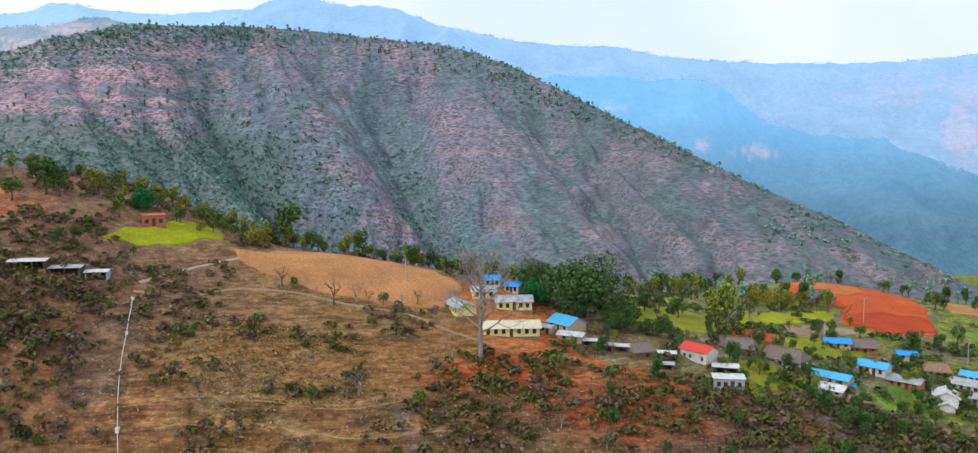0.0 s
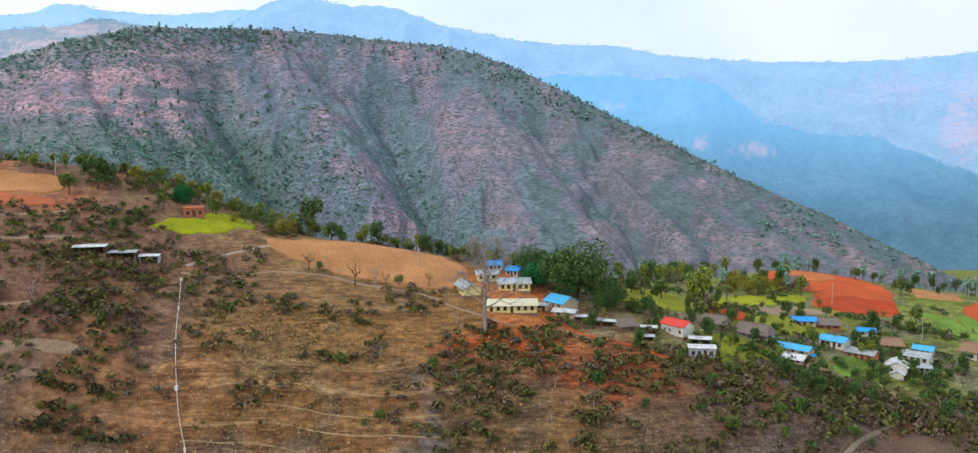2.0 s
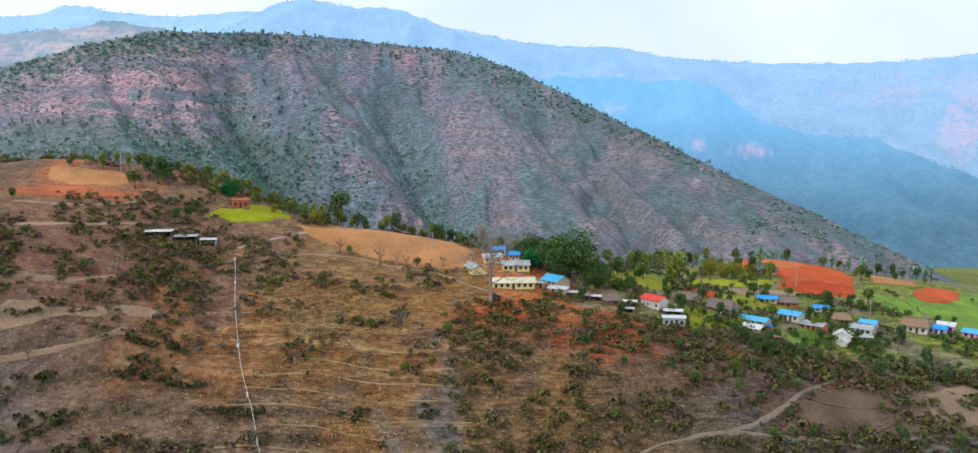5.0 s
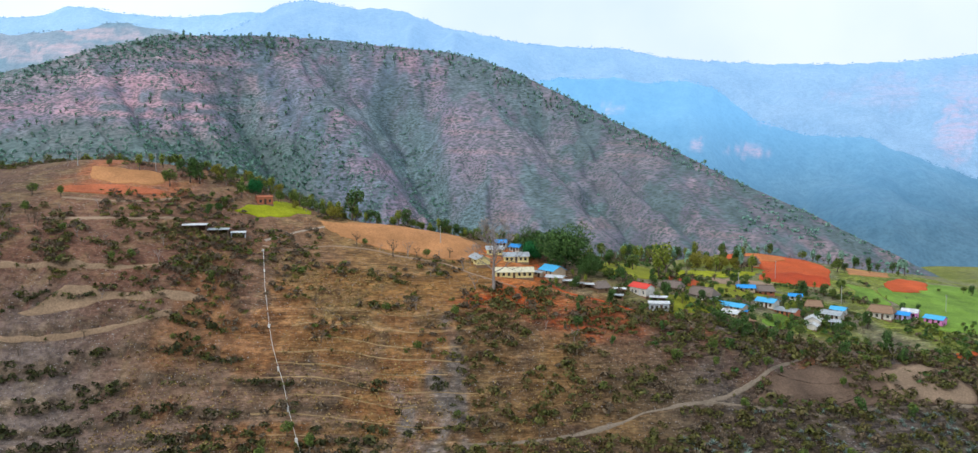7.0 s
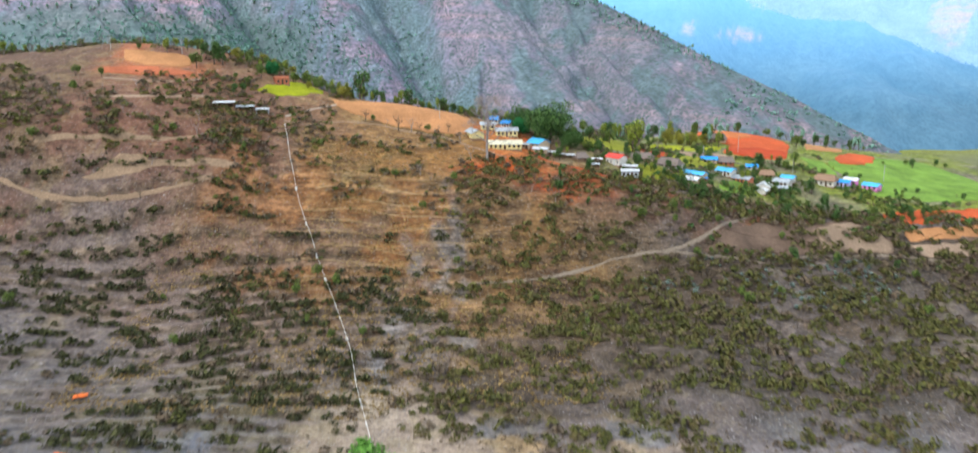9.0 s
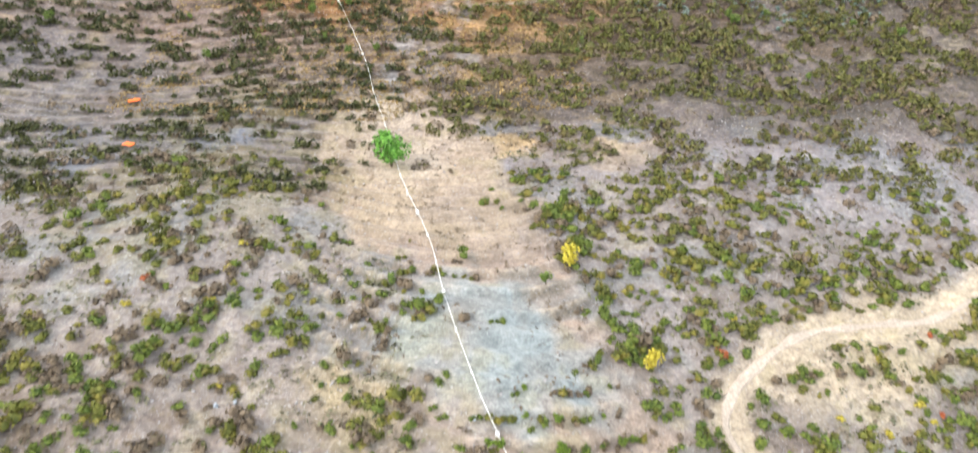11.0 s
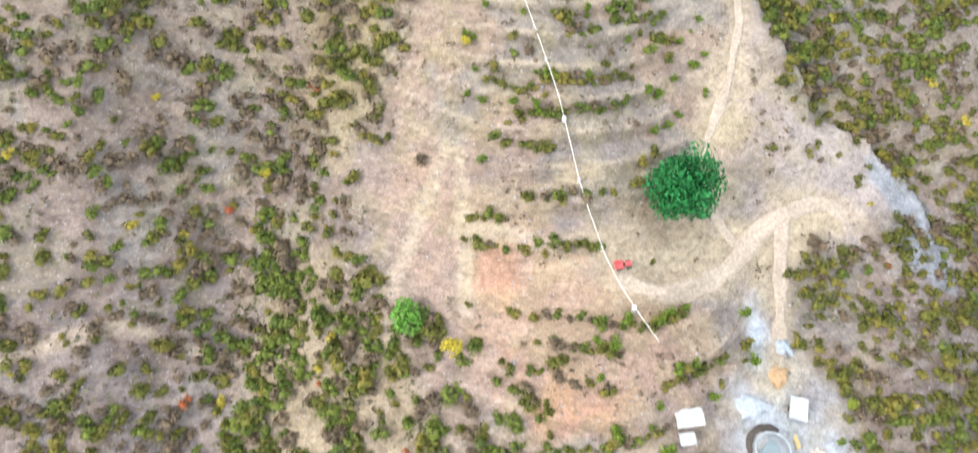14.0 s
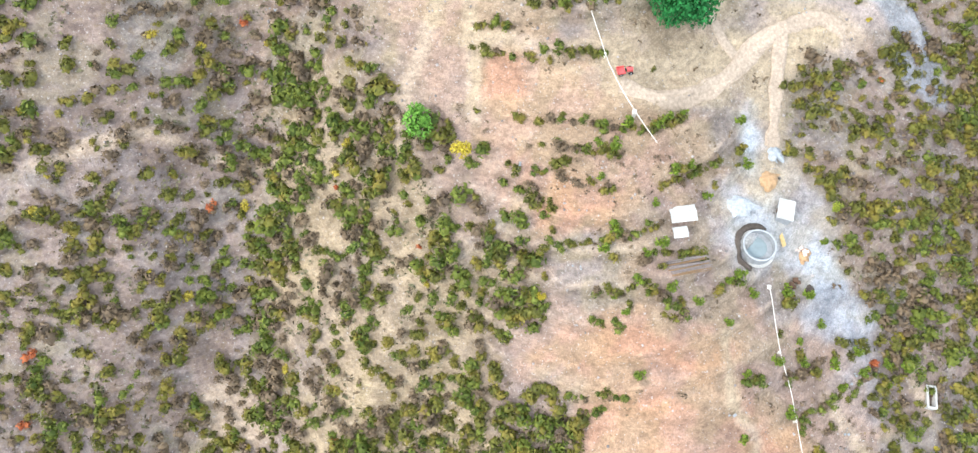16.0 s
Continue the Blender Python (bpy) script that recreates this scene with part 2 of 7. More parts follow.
def ragged(x, y, poly, soft=1.2, wander=1.6):
    """Share of a plot at each spot: its outline wanders and fades."""
    share = np.zeros(x.shape)
    p = np.array(poly, float)
    near = (x > p[:, 0].min() - 6) & (x < p[:, 0].max() + 6) & (y > p[:, 1].min() - 6) & (y < p[:, 1].max() + 6)
    xs, ys = x[near], y[near]
    u, v = xs + wander * fbm(xs, ys, 7, 3, 91), ys + wander * fbm(xs, ys, 7, 3, 95)
    hits = [inside(u + soft * i, v + soft * j, poly) for i, j in ((0, 0), (1, 0), (-1, 0), (0, 1), (0, -1), (0.7, 0.7), (-0.7, 0.7), (0.7, -0.7), (-0.7, -0.7))]
    share[near] = np.mean(hits, 0)
    return share


TAN, GREYWASH, CEMENT, PALE = (0.40, 0.275, 0.205), (0.27, 0.285, 0.325), (0.48, 0.52, 0.57), (0.46, 0.365, 0.28)
MARL = (0.155, 0.145, 0.15)
SALMON = (0.43, 0.25, 0.17)
ROAD = [(118.3, -5.6), (94.3, -23.5), (67.8, -31.7), (45.9, -47.5), (41.7, -55.4), (47, -64.3), (48.1, -71), (44, -87), (38.0, -103.4), (44, -117)]
LOOP = [(21, -126.4), (29.0, -127.8), (36.2, -125.1), (49.0, -112.8), (61.4, -106.3), (69, -108)]
LANE = [(53.4, -110), (51.4, -127.7), (49, -140)]


WORN = ([(-8, -104), (-12, -114), (-15, -122), (-20, -132)], [(-6, -106), (-5, -118), (-4, -131)], [(40, -167), (41, -178), (46, -184), (44, -195)], [(20, -128), (12, -124), (6, -120), (-6, -118)],
        [(8, -112), (20, -108), (34, -106)], [(-30, -130), (-48, -136), (-64, -132), (-84, -140)], [(60, -176), (72, -190), (84, -196)], [(80, -150), (78, -170), (88, -190)])


def from_line(x, y, points):
    """Distance of spots from a bent line."""
    best = np.full(x.shape, 1e9)
    p = np.array(points, float)
    for a, b in zip(p[:-1], p[1:]):
        t = np.clip(((x - a[0]) * (b - a)[0] + (y - a[1]) * (b - a)[1]) / ((b - a) @ (b - a)), 0, 1)
        best = np.minimum(best, np.hypot(x - a[0] - t * (b - a)[0], y - a[1] - t * (b - a)[1]))
    return best


SPUR_PLOTS = (
    (TAN, [(-26, -104), (-8, -106), (8, -120), (20, -118), (34, -121), (36, -140), (24, -142), (2, -140), (-8, -132), (-13, -131), (-20, -121)]),
    (SALMON, [(8, -166.4), (22, -165), (42, -166), (41, -174), (18, -176), (10, -173)]),
    (SALMON, [(16, -178), (36, -177), (58, -180), (57, -195), (20, -196)]),
    (SALMON, [(-3.4, -120.8), (3.2, -121), (3.9, -130.2), (-2.8, -129.3)]),
    (SALMON, [(0, -142), (14, -141), (30, -142), (29, -149), (8, -150)]),
    (PALE, [(14, -117), (24, -115), (38, -108), (48, -114), (38, -128), (22, -131)]),
)
EDGE_PLOTS = (
    (PALE, [(18, -123), (30, -118), (42, -114), (52, -104), (66, -100), (72, -107), (66, -113), (56, -114), (53, -128), (49, -128), (48, -118), (38, -127), (24, -130)]),
    ((0.39, 0.325, 0.31), [(47, -70), (53, -70), (60, -85), (74, -91), (83, -99), (84, -104), (68, -111), (66, -106), (60, -104), (47, -111), (39, -107), (41, -100), (46, -88)]),
    ((0.36, 0.285, 0.195), [(-38, -116), (-20, -118), (-16, -131), (-8, -140), (-6, -148), (2, -160), (2, -176), (10, -215), (-30, -215), (-42, -176), (-44, -150), (-40, -132)]),
)
TANK_PLOTS = (
    ((0.36, 0.285, 0.195), [(-34, -60), (-20, -62), (-17, -92), (-24, -104), (-34, -100)]),
    ((0.37, 0.285, 0.215), [(-50, 47), (-29, 64), (-18, 60), (-6, 44), (-1, 18), (11, -4), (9, -18), (-7, -19), (-23, -20), (-39, 3)]),
    ((0.275, 0.295, 0.31), [(-12, -30), (4.5, -34), (13, -44), (21.5, -46), (23, -54), (11.6, -63), (0.6, -67), (-10, -62), (-20, -50), (-19, -35)]),
    ((0.21, 0.215, 0.245), [(-110, 12), (-96, 20), (-92, 12), (-104, 4)]),
    ((0.21, 0.215, 0.245), [(-80, 28), (-66, 37), (-63, 28), (-80, 16)]),
)
WEST_PLOTS = (
    (PALE, [(60, -26), (110, -10), (116, -18), (80, -44), (62, -52), (50, -50)]),
    (CEMENT, [(35, -149.5), (40, -143), (47, -140), (48.6, -128), (54, -128), (55.5, -139), (60, -147), (66.4, -157), (68.5, -166), (62, -163), (55, -156), (48, -156), (41, -154)]),
    (GREYWASH, [(60, -150), (68, -160), (76, -176), (70, -178), (62, -166), (57, -156)]),
    (GREYWASH, [(72, -94), (86, -100), (92, -118), (80, -116)]),
    (PALE, [(-58, -176), (-48, -172), (-44, -184), (-52, -190), (-60, -186)]),
    (PALE, [(-40, 60), (-28, 64), (-14, 44), (-10, 20), (-22, 4), (-34, 24)]),
    (MARL, [(-40, 112), (-26, 108), (-10, 70), (-20, 60), (-32, 84)]),
)
FAR_PLOTS = (
    (MARL, [(-150, 96), (-112, 92), (-100, 70), (-120, 56), (-156, 66)]),
    (MARL, [(-120, 40), (-78, 34), (-74, 20), (-116, 16)]),
)
PLOTS = SPUR_PLOTS + EDGE_PLOTS + TANK_PLOTS + WEST_PLOTS + FAR_PLOTS


def soil_colour(x, y, z):
    """Kind of soil and dry grass by place: tan marl spur, orange grass slope, red earth below the village, grey washes."""
    n1, n2, n3 = fbm(x, y, 55, 4, 11), fbm(x, y, 14, 4, 12), fbm(x, y, 4, 3, 13)
    c = np.ones(x.shape + (3,)) * np.array((0.17, 0.12, 0.085))
    c = blend(c, (0.25, 0.175, 0.13), step01(-0.2, 0.5, n1))
    c = blend(c, (0.155, 0.115, 0.10), step01(0.1, 0.5, -n2) * 0.7)
    c = blend(c, (0.29, 0.228, 0.205), step01(55, -15, y) * np.clip(0.78 + 0.4 * n2, 0.45, 0.95))
    c = blend(c, (0.36, 0.265, 0.195), step01(55, -15, y) * step01(0.05, 0.5, n2 + 0.5 * n1) * 0.6)
    c = blend(c, (0.265, 0.24, 0.252), step01(-95, -35, y + 20 * n1) * np.clip(0.6 + 0.5 * n2, 0.2, 0.8))
    c = blend(c, (0.235, 0.215, 0.22), step01(55, -15, y) * step01(0.1, 0.5, -n2 + 0.8 * n3) * 0.4)
    c = blend(c, (0.085, 0.066, 0.056), step01(-30, 10, x + 12 * n1) * step01(26, 64, y) * step01(172, 160, y) * np.clip(0.62 + 0.5 * n2, 0, 0.85))
    c = blend(c, (0.225, 0.135, 0.048), step01(50, 115, y + 14 * n1) * step01(-115, -55, x + 30 * n1) * step01(75, -5, x + 30 * n1) * 0.9)
    c = blend(c, (0.185, 0.088, 0.055), step01(85, 140, y + 14 * n1) * step01(-50, -115, x + 30 * n1) * 0.8)
    c = blend(c, (0.37, 0.31, 0.26), ragged(x, y, ROADSIDE, 3.5, 6.0) * np.clip(0.75 + 0.4 * n2, 0, 1))
    c = blend(c, (0.335, 0.243, 0.197), ragged(x, y, BARE, 3.5, 6.0) * np.clip(0.8 + 0.4 * n2, 0, 1))
    c = blend(c, (0.22, 0.22, 0.225), step01(0.2, 0.55, n2 + 0.25 * n1) * step01(140, 60, y) * 0.55)
    # stony risers of the terraces
    spur = spur_share(x, y) * step01(31, 23, np.abs(x - 8 - 0.25 * (-100 - y)))
    f = row_phase(x, y)
    c = blend(c, (0.17, 0.135, 0.105), step01(0.28, 0.36, f) * step01(0.56, 0.46, f) * spur * np.clip(0.35 + 0.6 * n2, 0, 0.7) * step01(-15, -35, y))
    c = blend(c, (0.46, 0.37, 0.30), step01(0.52, 0.58, f) * step01(0.72, 0.64, f) * spur * np.clip(0.45 + 0.6 * n2, 0, 0.8) * step01(-15, -35, y))
    west = west_share(x, y)
    g = np.where(west > 0.5, west_phase(x, y), slope_phase(x, y))
    slope = step01(165, 140, y) * np.maximum(step01(0, 40, y), west) * step01(70, 10, x) * (0.15 + 0.85 * step01(-105, -80, x + 8 * n1))
    c = blend(c, (0.178, 0.157, 0.152), west * ((g > 0.52) | (g < 0.22)) * np.clip(0.7 + 0.5 * n2, 0, 0.9))
    c = blend(c, (0.225, 0.14, 0.08), west * step01(95, 122, y + 12 * n1) * step01(-135, -105, x + 12 * n1) * np.clip(0.6 + 0.5 * n2, 0, 0.8))
    c = blend(c, (0.10, 0.085, 0.065), west * ((g > 0.26) & (g < 0.5)) * 0.85)
    c = blend(c, (0.31, 0.255, 0.20), west * ((g > 0.5) & (g < 0.6)) * np.clip(0.6 + 0.8 * n2, 0, 0.9))
    c = blend(c, (0.135, 0.125, 0.028), step01(0.0, 0.4, n2) * step01(70, 110, y) * step01(-80, -50, x) * step01(20, 0, x) * 0.55)
    c = blend(c, (0.07, 0.05, 0.03), ((g > 0.3) & (g < 0.64)) * slope * np.clip(0.75 + 0.8 * n2, 0, 0.9))
    c = blend(c, (0.46, 0.31, 0.155), ((g > 0.8) | (g < 0.04)) * slope * (1 - west) * np.clip(0.6 + 0.9 * n2, 0, 0.9))
    g2 = 2 * g + 0.3 - np.floor(2 * g + 0.3)
    c = blend(c, (0.42, 0.30, 0.16), (g2 > 0.84) * slope * (1 - west) * np.clip(0.4 + 1.1 * n2, 0, 0.8))
    for colour, poly in PLOTS:
        broad = max(np.ptp(np.array(poly), 0)) > 26
        c = blend(c, colour, ragged(x, y, poly, 3.0 if broad else 1.0, 5.0 if broad else 1.8) * np.clip((0.8 if broad else 0.9) + 0.5 * n2 * broad, 0, 1))
    c = blend(c, (0.40, 0.085, 0.015), step01(1.2, 0.5, np.hypot((x - 14) / 34, (y - 162) / 13) + 0.45 * n2))
    c = blend(c, (0.50, 0.17, 0.05), step01(1.2, 0.6, np.hypot((x - 8) / 17, (y - 190) / 17) + 0.35 * n2))
    for line in ([(-21.6, 137), (-14.5, 122), (-18, 110), (-27, 97), (-34, 78), (-30, 62)], [(-15.5, 148), (-11.6, 130), (-9, 110), (-13, 94), (-8, 80)], [(-30, 128), (-26, 120), (-20, 108)]):
        c = blend(c, (0.235, 0.235, 0.24), step01(3.2, 0.6, from_line(x, y, line) + 2.5 * n2 + 1.2 * n3) * 0.75)
    for line in WORN:
        c = blend(c, PALE, step01(1.5, 0.5, from_line(x, y, line) + 0.7 * n2) * 0.8)
    way = np.minimum(np.minimum(from_line(x, y, ROAD), from_line(x, y, LOOP)), from_line(x, y, LANE))
    c = blend(c, PALE, step01(6.0, 1.2, way + 2.6 * n2) * 0.9)
    c = blend(c, (0.32, 0.145, 0.05), step01(0.15, 0.5, n2 - 0.4 * n1) * step01(60, 130, y) * step01(-120, -85, x) * 0.5)
    c = blend(c, (0.18, 0.215, 0.028), step01(163, 178, y) * step01(20, 50, x) * np.clip(0.75 + 0.5 * n2, 0, 1))
    c = blend(c, (0.215, 0.13, 0.085), step01(152, 180, y) * step01(-50, -85, x) * np.clip(0.6 + 0.5 * n2, 0, 0.9))
    c = blend(c, (0.42, 0.16, 0.075), step01(180, 187, y) * step01(-108, -118, x) * step01(-164, -154, x) * step01(-0.15, 0.35, n2 + 0.4 * n1) * 0.75)
    c = blend(c, (0.13, 0.09, 0.07), step01(-150, -164, x + 8 * n1) * step01(120, 150, y) * 0.85)
    c = blend(c, (0.19, 0.16, 0.075), step01(0.2, 0.6, n3 + n1) * 0.35)
    c = blend(c, (0.072, 0.056, 0.043), step01(-30, 10, x + 12 * n1) * step01(26, 64, y) * step01(166, 154, y) * np.clip(0.65 + 0.5 * n2, 0, 0.88))
    c = blend(c, (0.21, 0.085, 0.038), step01(136, 148, y) * step01(174, 166, y) * step01(12, 35, x) * step01(130, 100, x) * np.clip(0.6 + 0.6 * n2, 0, 0.85))
    # iron-red tone over the village slope, yellower marl below
    warm = step01(45, 100, y) * step01(60, 10, x)
    c = c * np.stack([1 + 0.12 * warm, 1 - 0.02 * warm, 1 - 0.12 * warm - 0.08 * step01(40, -20, y) * step01(-125, -80, y)], -1)
    return c * (1 + 0.2 * n3)[..., None]


def ground_material():
    m = Mat("hillside_soil", 0.95)
    at = m.node("Attribute")
    at.attribute_name = "soil"
    fine = m.ramp(m.noise(0.9, 8, rough=0.7), [(0.38, grey(0.74)), (0.62, grey(1.17))])
    speck = m.ramp(m.noise(3.0, 4, rough=0.75), [(0.38, grey(0.76)), (0.6, grey(1.11))])
    col = m.mix(1.0, m.mix(1.0, at.outputs["Color"], fine, "MULTIPLY"), speck, "MULTIPLY")
    streak = m.ramp(m.noise(0.7, 7, (0.45, 1, 1), 0.72), [(0.38, grey(0.62)), (0.6, grey(1.26))])
    sep = m.node("SeparateXYZ")
    m.link(m.place(), sep.inputs[0])
    north = m.node("MapRange")
    for key, value in zip(("From Min", "From Max", "To Min", "To Max"), (30, 75, 0.3, 0.95)):
        north.inputs[key].default_value = value
    m.link(sep.outputs[1], north.inputs["Value"])
    col = m.mix(north.outputs[0], col, streak, "MULTIPLY")
    # narrow treads that cattle have worn along the slope
    tread = m.ramp(m.noise(0.75, 6, (0.13, 0.13, 1.5), 0.66), [(0.42, grey(0.5)), (0.47, grey(1.0)), (0.52, grey(1.9)), (0.55, grey(0.9))])
    east = m.node("MapRange")
    for key, value in zip(("From Min", "From Max", "To Min", "To Max"), (-96, -70, 0.1, 0.6)):
        east.inputs[key].default_value = value
    m.link(sep.outputs[0], east.inputs["Value"])
    col = m.mix(m.mix(1.0, north.outputs[0], east.outputs[0], "MULTIPLY"), col, tread, "MULTIPLY")
    straw = m.ramp(m.noise(0.9, 7, rough=0.72), [(0.52, grey(0)), (0.6, grey(0.5))])
    straw = m.mix(1.0, straw, at.outputs["Alpha"], "MULTIPLY")
    col = m.mix(straw, col, (0.15, 0.11, 0.06))
    litter = m.ramp(m.noise(0.75, 8, rough=0.75), [(0.5, grey(0)), (0.55, grey(0.5))])
    litter = m.mix(1.0, litter, at.outputs["Alpha"], "MULTIPLY")
    col = m.mix(litter, col, m.mix(1.0, col, (0.5, 0.46, 0.46), "MULTIPLY"))
    stone = m.ramp(m.noise(2.2, 2, rough=0.5), [(0.66, grey(0)), (0.7, grey(0.7))])
    col = m.mix(stone, col, (0.42, 0.40, 0.39))
    m.colour(col)
    m.bump(m.noise(1.4, 8, rough=0.7), 0.7, 0.5)
    return m.m


gx, gy = np.meshgrid(AXIS_X, AXIS_Y)
gz = land(gx, gy)
ground = sheet("ground", gx, gy, gz, ground_material(), colours=soil_colour(gx, gy, gz), litter=1 - 0.7 * ragged(gx, gy, BARE, 2.5, 3.5) * step01(10, -30, gy) - 0.5 * step01(168, 180, gy))
tagged(ground, "terraced dry hillside of tan and red soil", "ground", kind="structure")


def ground_at(x, y):
    """Height of the ground's own faces at a spot."""
    x, y = np.asarray(x, float), np.asarray(y, float)
    i = np.clip(np.searchsorted(AXIS_X, x) - 1, 0, len(AXIS_X) - 2)
    j = np.clip(np.searchsorted(AXIS_Y, y) - 1, 0, len(AXIS_Y) - 2)
    f = (x - AXIS_X[i]) / (AXIS_X[i + 1] - AXIS_X[i])
    g = (y - AXIS_Y[j]) / (AXIS_Y[j + 1] - AXIS_Y[j])
    return (gz[j, i] * (1 - f) + gz[j, i + 1] * f) * (1 - g) + (gz[j + 1, i] * (1 - f) + gz[j + 1, i + 1] * f) * g


# ---------------------------------------------------------------- hill across the valley and far ranges
HILL = np.array([(-45.8, 1.94), (-38.1, 4.31), (-31.9, 6.44), (-28.5, 7.7), (-24.8, 8.6), (-21.0, 8.83), (-16.9, 8.95), (-12.7, 8.86),
                 (-8.3, 8.52), (-3.9, 8.15), (-1.1, 7.6), (0.7, 6.95), (3.0, 6.05), (5.2, 4.93), (7.5, 3.8), (9.8, 2.6), (12.0, 1.55), (14.2, 0.42), (18.5, -1.75),
                 (23.8, -3.95), (27.7, -5.89), (31.3, -7.47), (35.0, -9.06)])
HILL_FAR = [(-46, 900), (-30, 960), (-12, 1080), (-2, 1060), (9, 955), (16, 850), (24, 740), (36, 620)]


def hill_ravines(b, e):
    """Depth of the ravines at bearing b and elevation e, in degrees: the named ones run down bent lines, finer runnels fill the sides between."""
    warp = 0.35 * vnoise(b, e, 1.7, 27) + 0.18 * vnoise(b, e, 0.7, 28)
    deep = 0 * b
    for line, width, depth in (
            ([(8.8, -20.6), (5.6, -19.3), (3.5, -18.3), (1.1, -17.4), (-0.6, -16.1), (-4.0, -13.2)], 4.6, 62),
            ([(7.6, -8.8), (4.5, -7.7), (2.3, -6.6), (0.3, -5.7), (-1.8, -4.4), (-3.2, -3.0), (-6.5, -1.0)], 5.2, 72),
            ([(8.3, -13.6), (6.7, -11.9), (5.0, -9.7), (3.6, -8.0), (2.3, -6.7)], 2.4, 34),
            ([(8.1, -4.8), (6.3, -5.7), (4.1, -6.6), (2.3, -6.8)], 2.2, 32),
            ([(5.8, -24.2), (3.0, -23.1), (0.9, -22.0), (-2.0, -20.0)], 1.5, 15),
            ([(6.4, 2.0), (3.2, 3.9), (-0.4, 6.6), (-3.6, 9.8), (-6.3, 12.1)], 3.4, 30),
            ([(4.6, 5.6), (1.0, 8.6), (-3.0, 12.6), (-6.0, 16.4)], 1.8, 15),
            ([(7.0, -28.0), (3.0, -26.0), (0.0, -23.0)], 2.0, 18)):
        line = np.array(sorted(line))
        mid = np.interp(e, line[:, 0], line[:, 1]) + warp
        fade = step01(line[-1, 0] + 0.6, line[-1, 0] - 2.0, e)
        deep = np.maximum(deep, depth * fade * np.clip(1 - np.abs(b - mid) / width, 0, 1) ** 1.3)
    s = b + np.clip(0.5 + 0.018 * (b + 12), 0.35, 1.1) * e + 1.6 * warp
    for size, depth, k in ((2.4, 8, 61), (1.05, 3, 62), (0.5, 1.2, 63)):
        deep = deep + depth * (1 - np.abs(vnoise(s, 0.22 * e, size, k))) ** 3.2
    return deep


def hill_shape(b, v):
    """Place of the hill's surface at bearing b (degrees) and share v of the way from foot to ridge and over it."""
    rise = np.interp(b, HILL[:, 0], HILL[:, 1])
    far = np.interp(b, [p[0] for p in HILL_FAR], [p[1] for p in HILL_FAR])
    foot = np.clip(far * 0.55, 430, 560)
    up = np.minimum(v, 1.0)
    d = foot + (far - foot) * v
    top = 160 + far * np.tan(np.radians(rise)) / np.cos(np.radians(b)) * 1.0
    z = 20 + (top - 20) * (0.3 * up + 0.7 * up**1.25) - np.maximum(v - 1, 0) * 320
    e = np.degrees(np.arctan2(z - 160, d))
    r = hill_ravines(b, e)
    x = d * np.tan(np.radians(b))
    bumps = 6 * fbm(x, d, 110, 4, 21) + 3 * (0.5 - np.abs(vnoise(x * 1.6, d * 0.5, 40, 23)))
    edge = step01(0, 0.12, v) * (1 - 0.8 * step01(0.86, 0.99, v))
    # hard beds stand out as low ledges
    ledge = 0.9 * vnoise(z + 0.05 * x, 0.02 * x, 6.0, 29) * edge
    return x, d, z - r * edge + bumps * edge + ledge + 0.8 * fbm(x, d, 30, 3, 31), r


def hill_material():
    m = Mat("scrub_hill", 1.0)
    at = m.node("Attribute")
    at.attribute_name = "soil"
    fine = m.ramp(m.noise(0.09, 9, rough=0.8), [(0.34, grey(0.8)), (0.66, grey(1.2))])
    col = m.mix(1.0, at.outputs["Color"], fine, "MULTIPLY")
    beds = m.ramp(m.noise(0.16, 6, (0.12, 0.12, 1.6), 0.7), [(0.36, grey(0.8)), (0.62, grey(1.15))])
    col = m.mix(0.55, col, beds, "MULTIPLY")
    # single bushes, thick in some parts and thin in others
    thick = m.ramp(m.noise(0.022, 5), [(0.36, grey(0.6)), (0.58, grey(1.0))])
    # bush tones lean blue, so the haze is in their colour too
    for scale, reach, tone in ((0.32, 0.56, (0.085, 0.115, 0.115)), (0.19, 0.46, (0.07, 0.105, 0.10))):
        cells = m.node("TexVoronoi")
        cells.inputs["Scale"].default_value = scale
        flat = m.node("Mapping")
        flat.inputs["Scale"].default_value = (0.55, 1.0, 1.7)
        m.link(m.place(), flat.inputs[0])
        m.link(flat.outputs[0], cells.inputs["Vector"])
        dots = m.ramp(cells.outputs["Distance"], [(reach * 0.55, grey(0.9)), (reach, grey(0))])
        col = m.mix(m.mix(1.0, dots, thick, "MULTIPLY"), col, tone)
    m.colour(col)
    m.bump(dots, 0.35, 1.0)
    return m.m


hb, hv = np.meshgrid(np.linspace(-45.5, 34.8, 540), np.concatenate([np.linspace(0, 1, 210), np.linspace(1.03, 1.5, 8)]))
hx, hy, hz, hr = hill_shape(hb, hv)
he = np.degrees(np.arctan2(hz - 160, np.hypot(hx, hy)))
hn1, hn2, hn3 = fbm(hx, hy * 0.6, 150, 4, 41), fbm(hx, hy * 0.6, 34, 4, 42), fbm(hx, hy, 9, 3, 43)
hn4 = fbm(hx, hy * 0.7, 15, 3, 44)
bed = fbm(hz + 0.03 * hx, hx * 0.03, 8.0, 3, 45)
hc = np.ones(hx.shape + (3,)) * np.array((0.19, 0.152, 0.145))
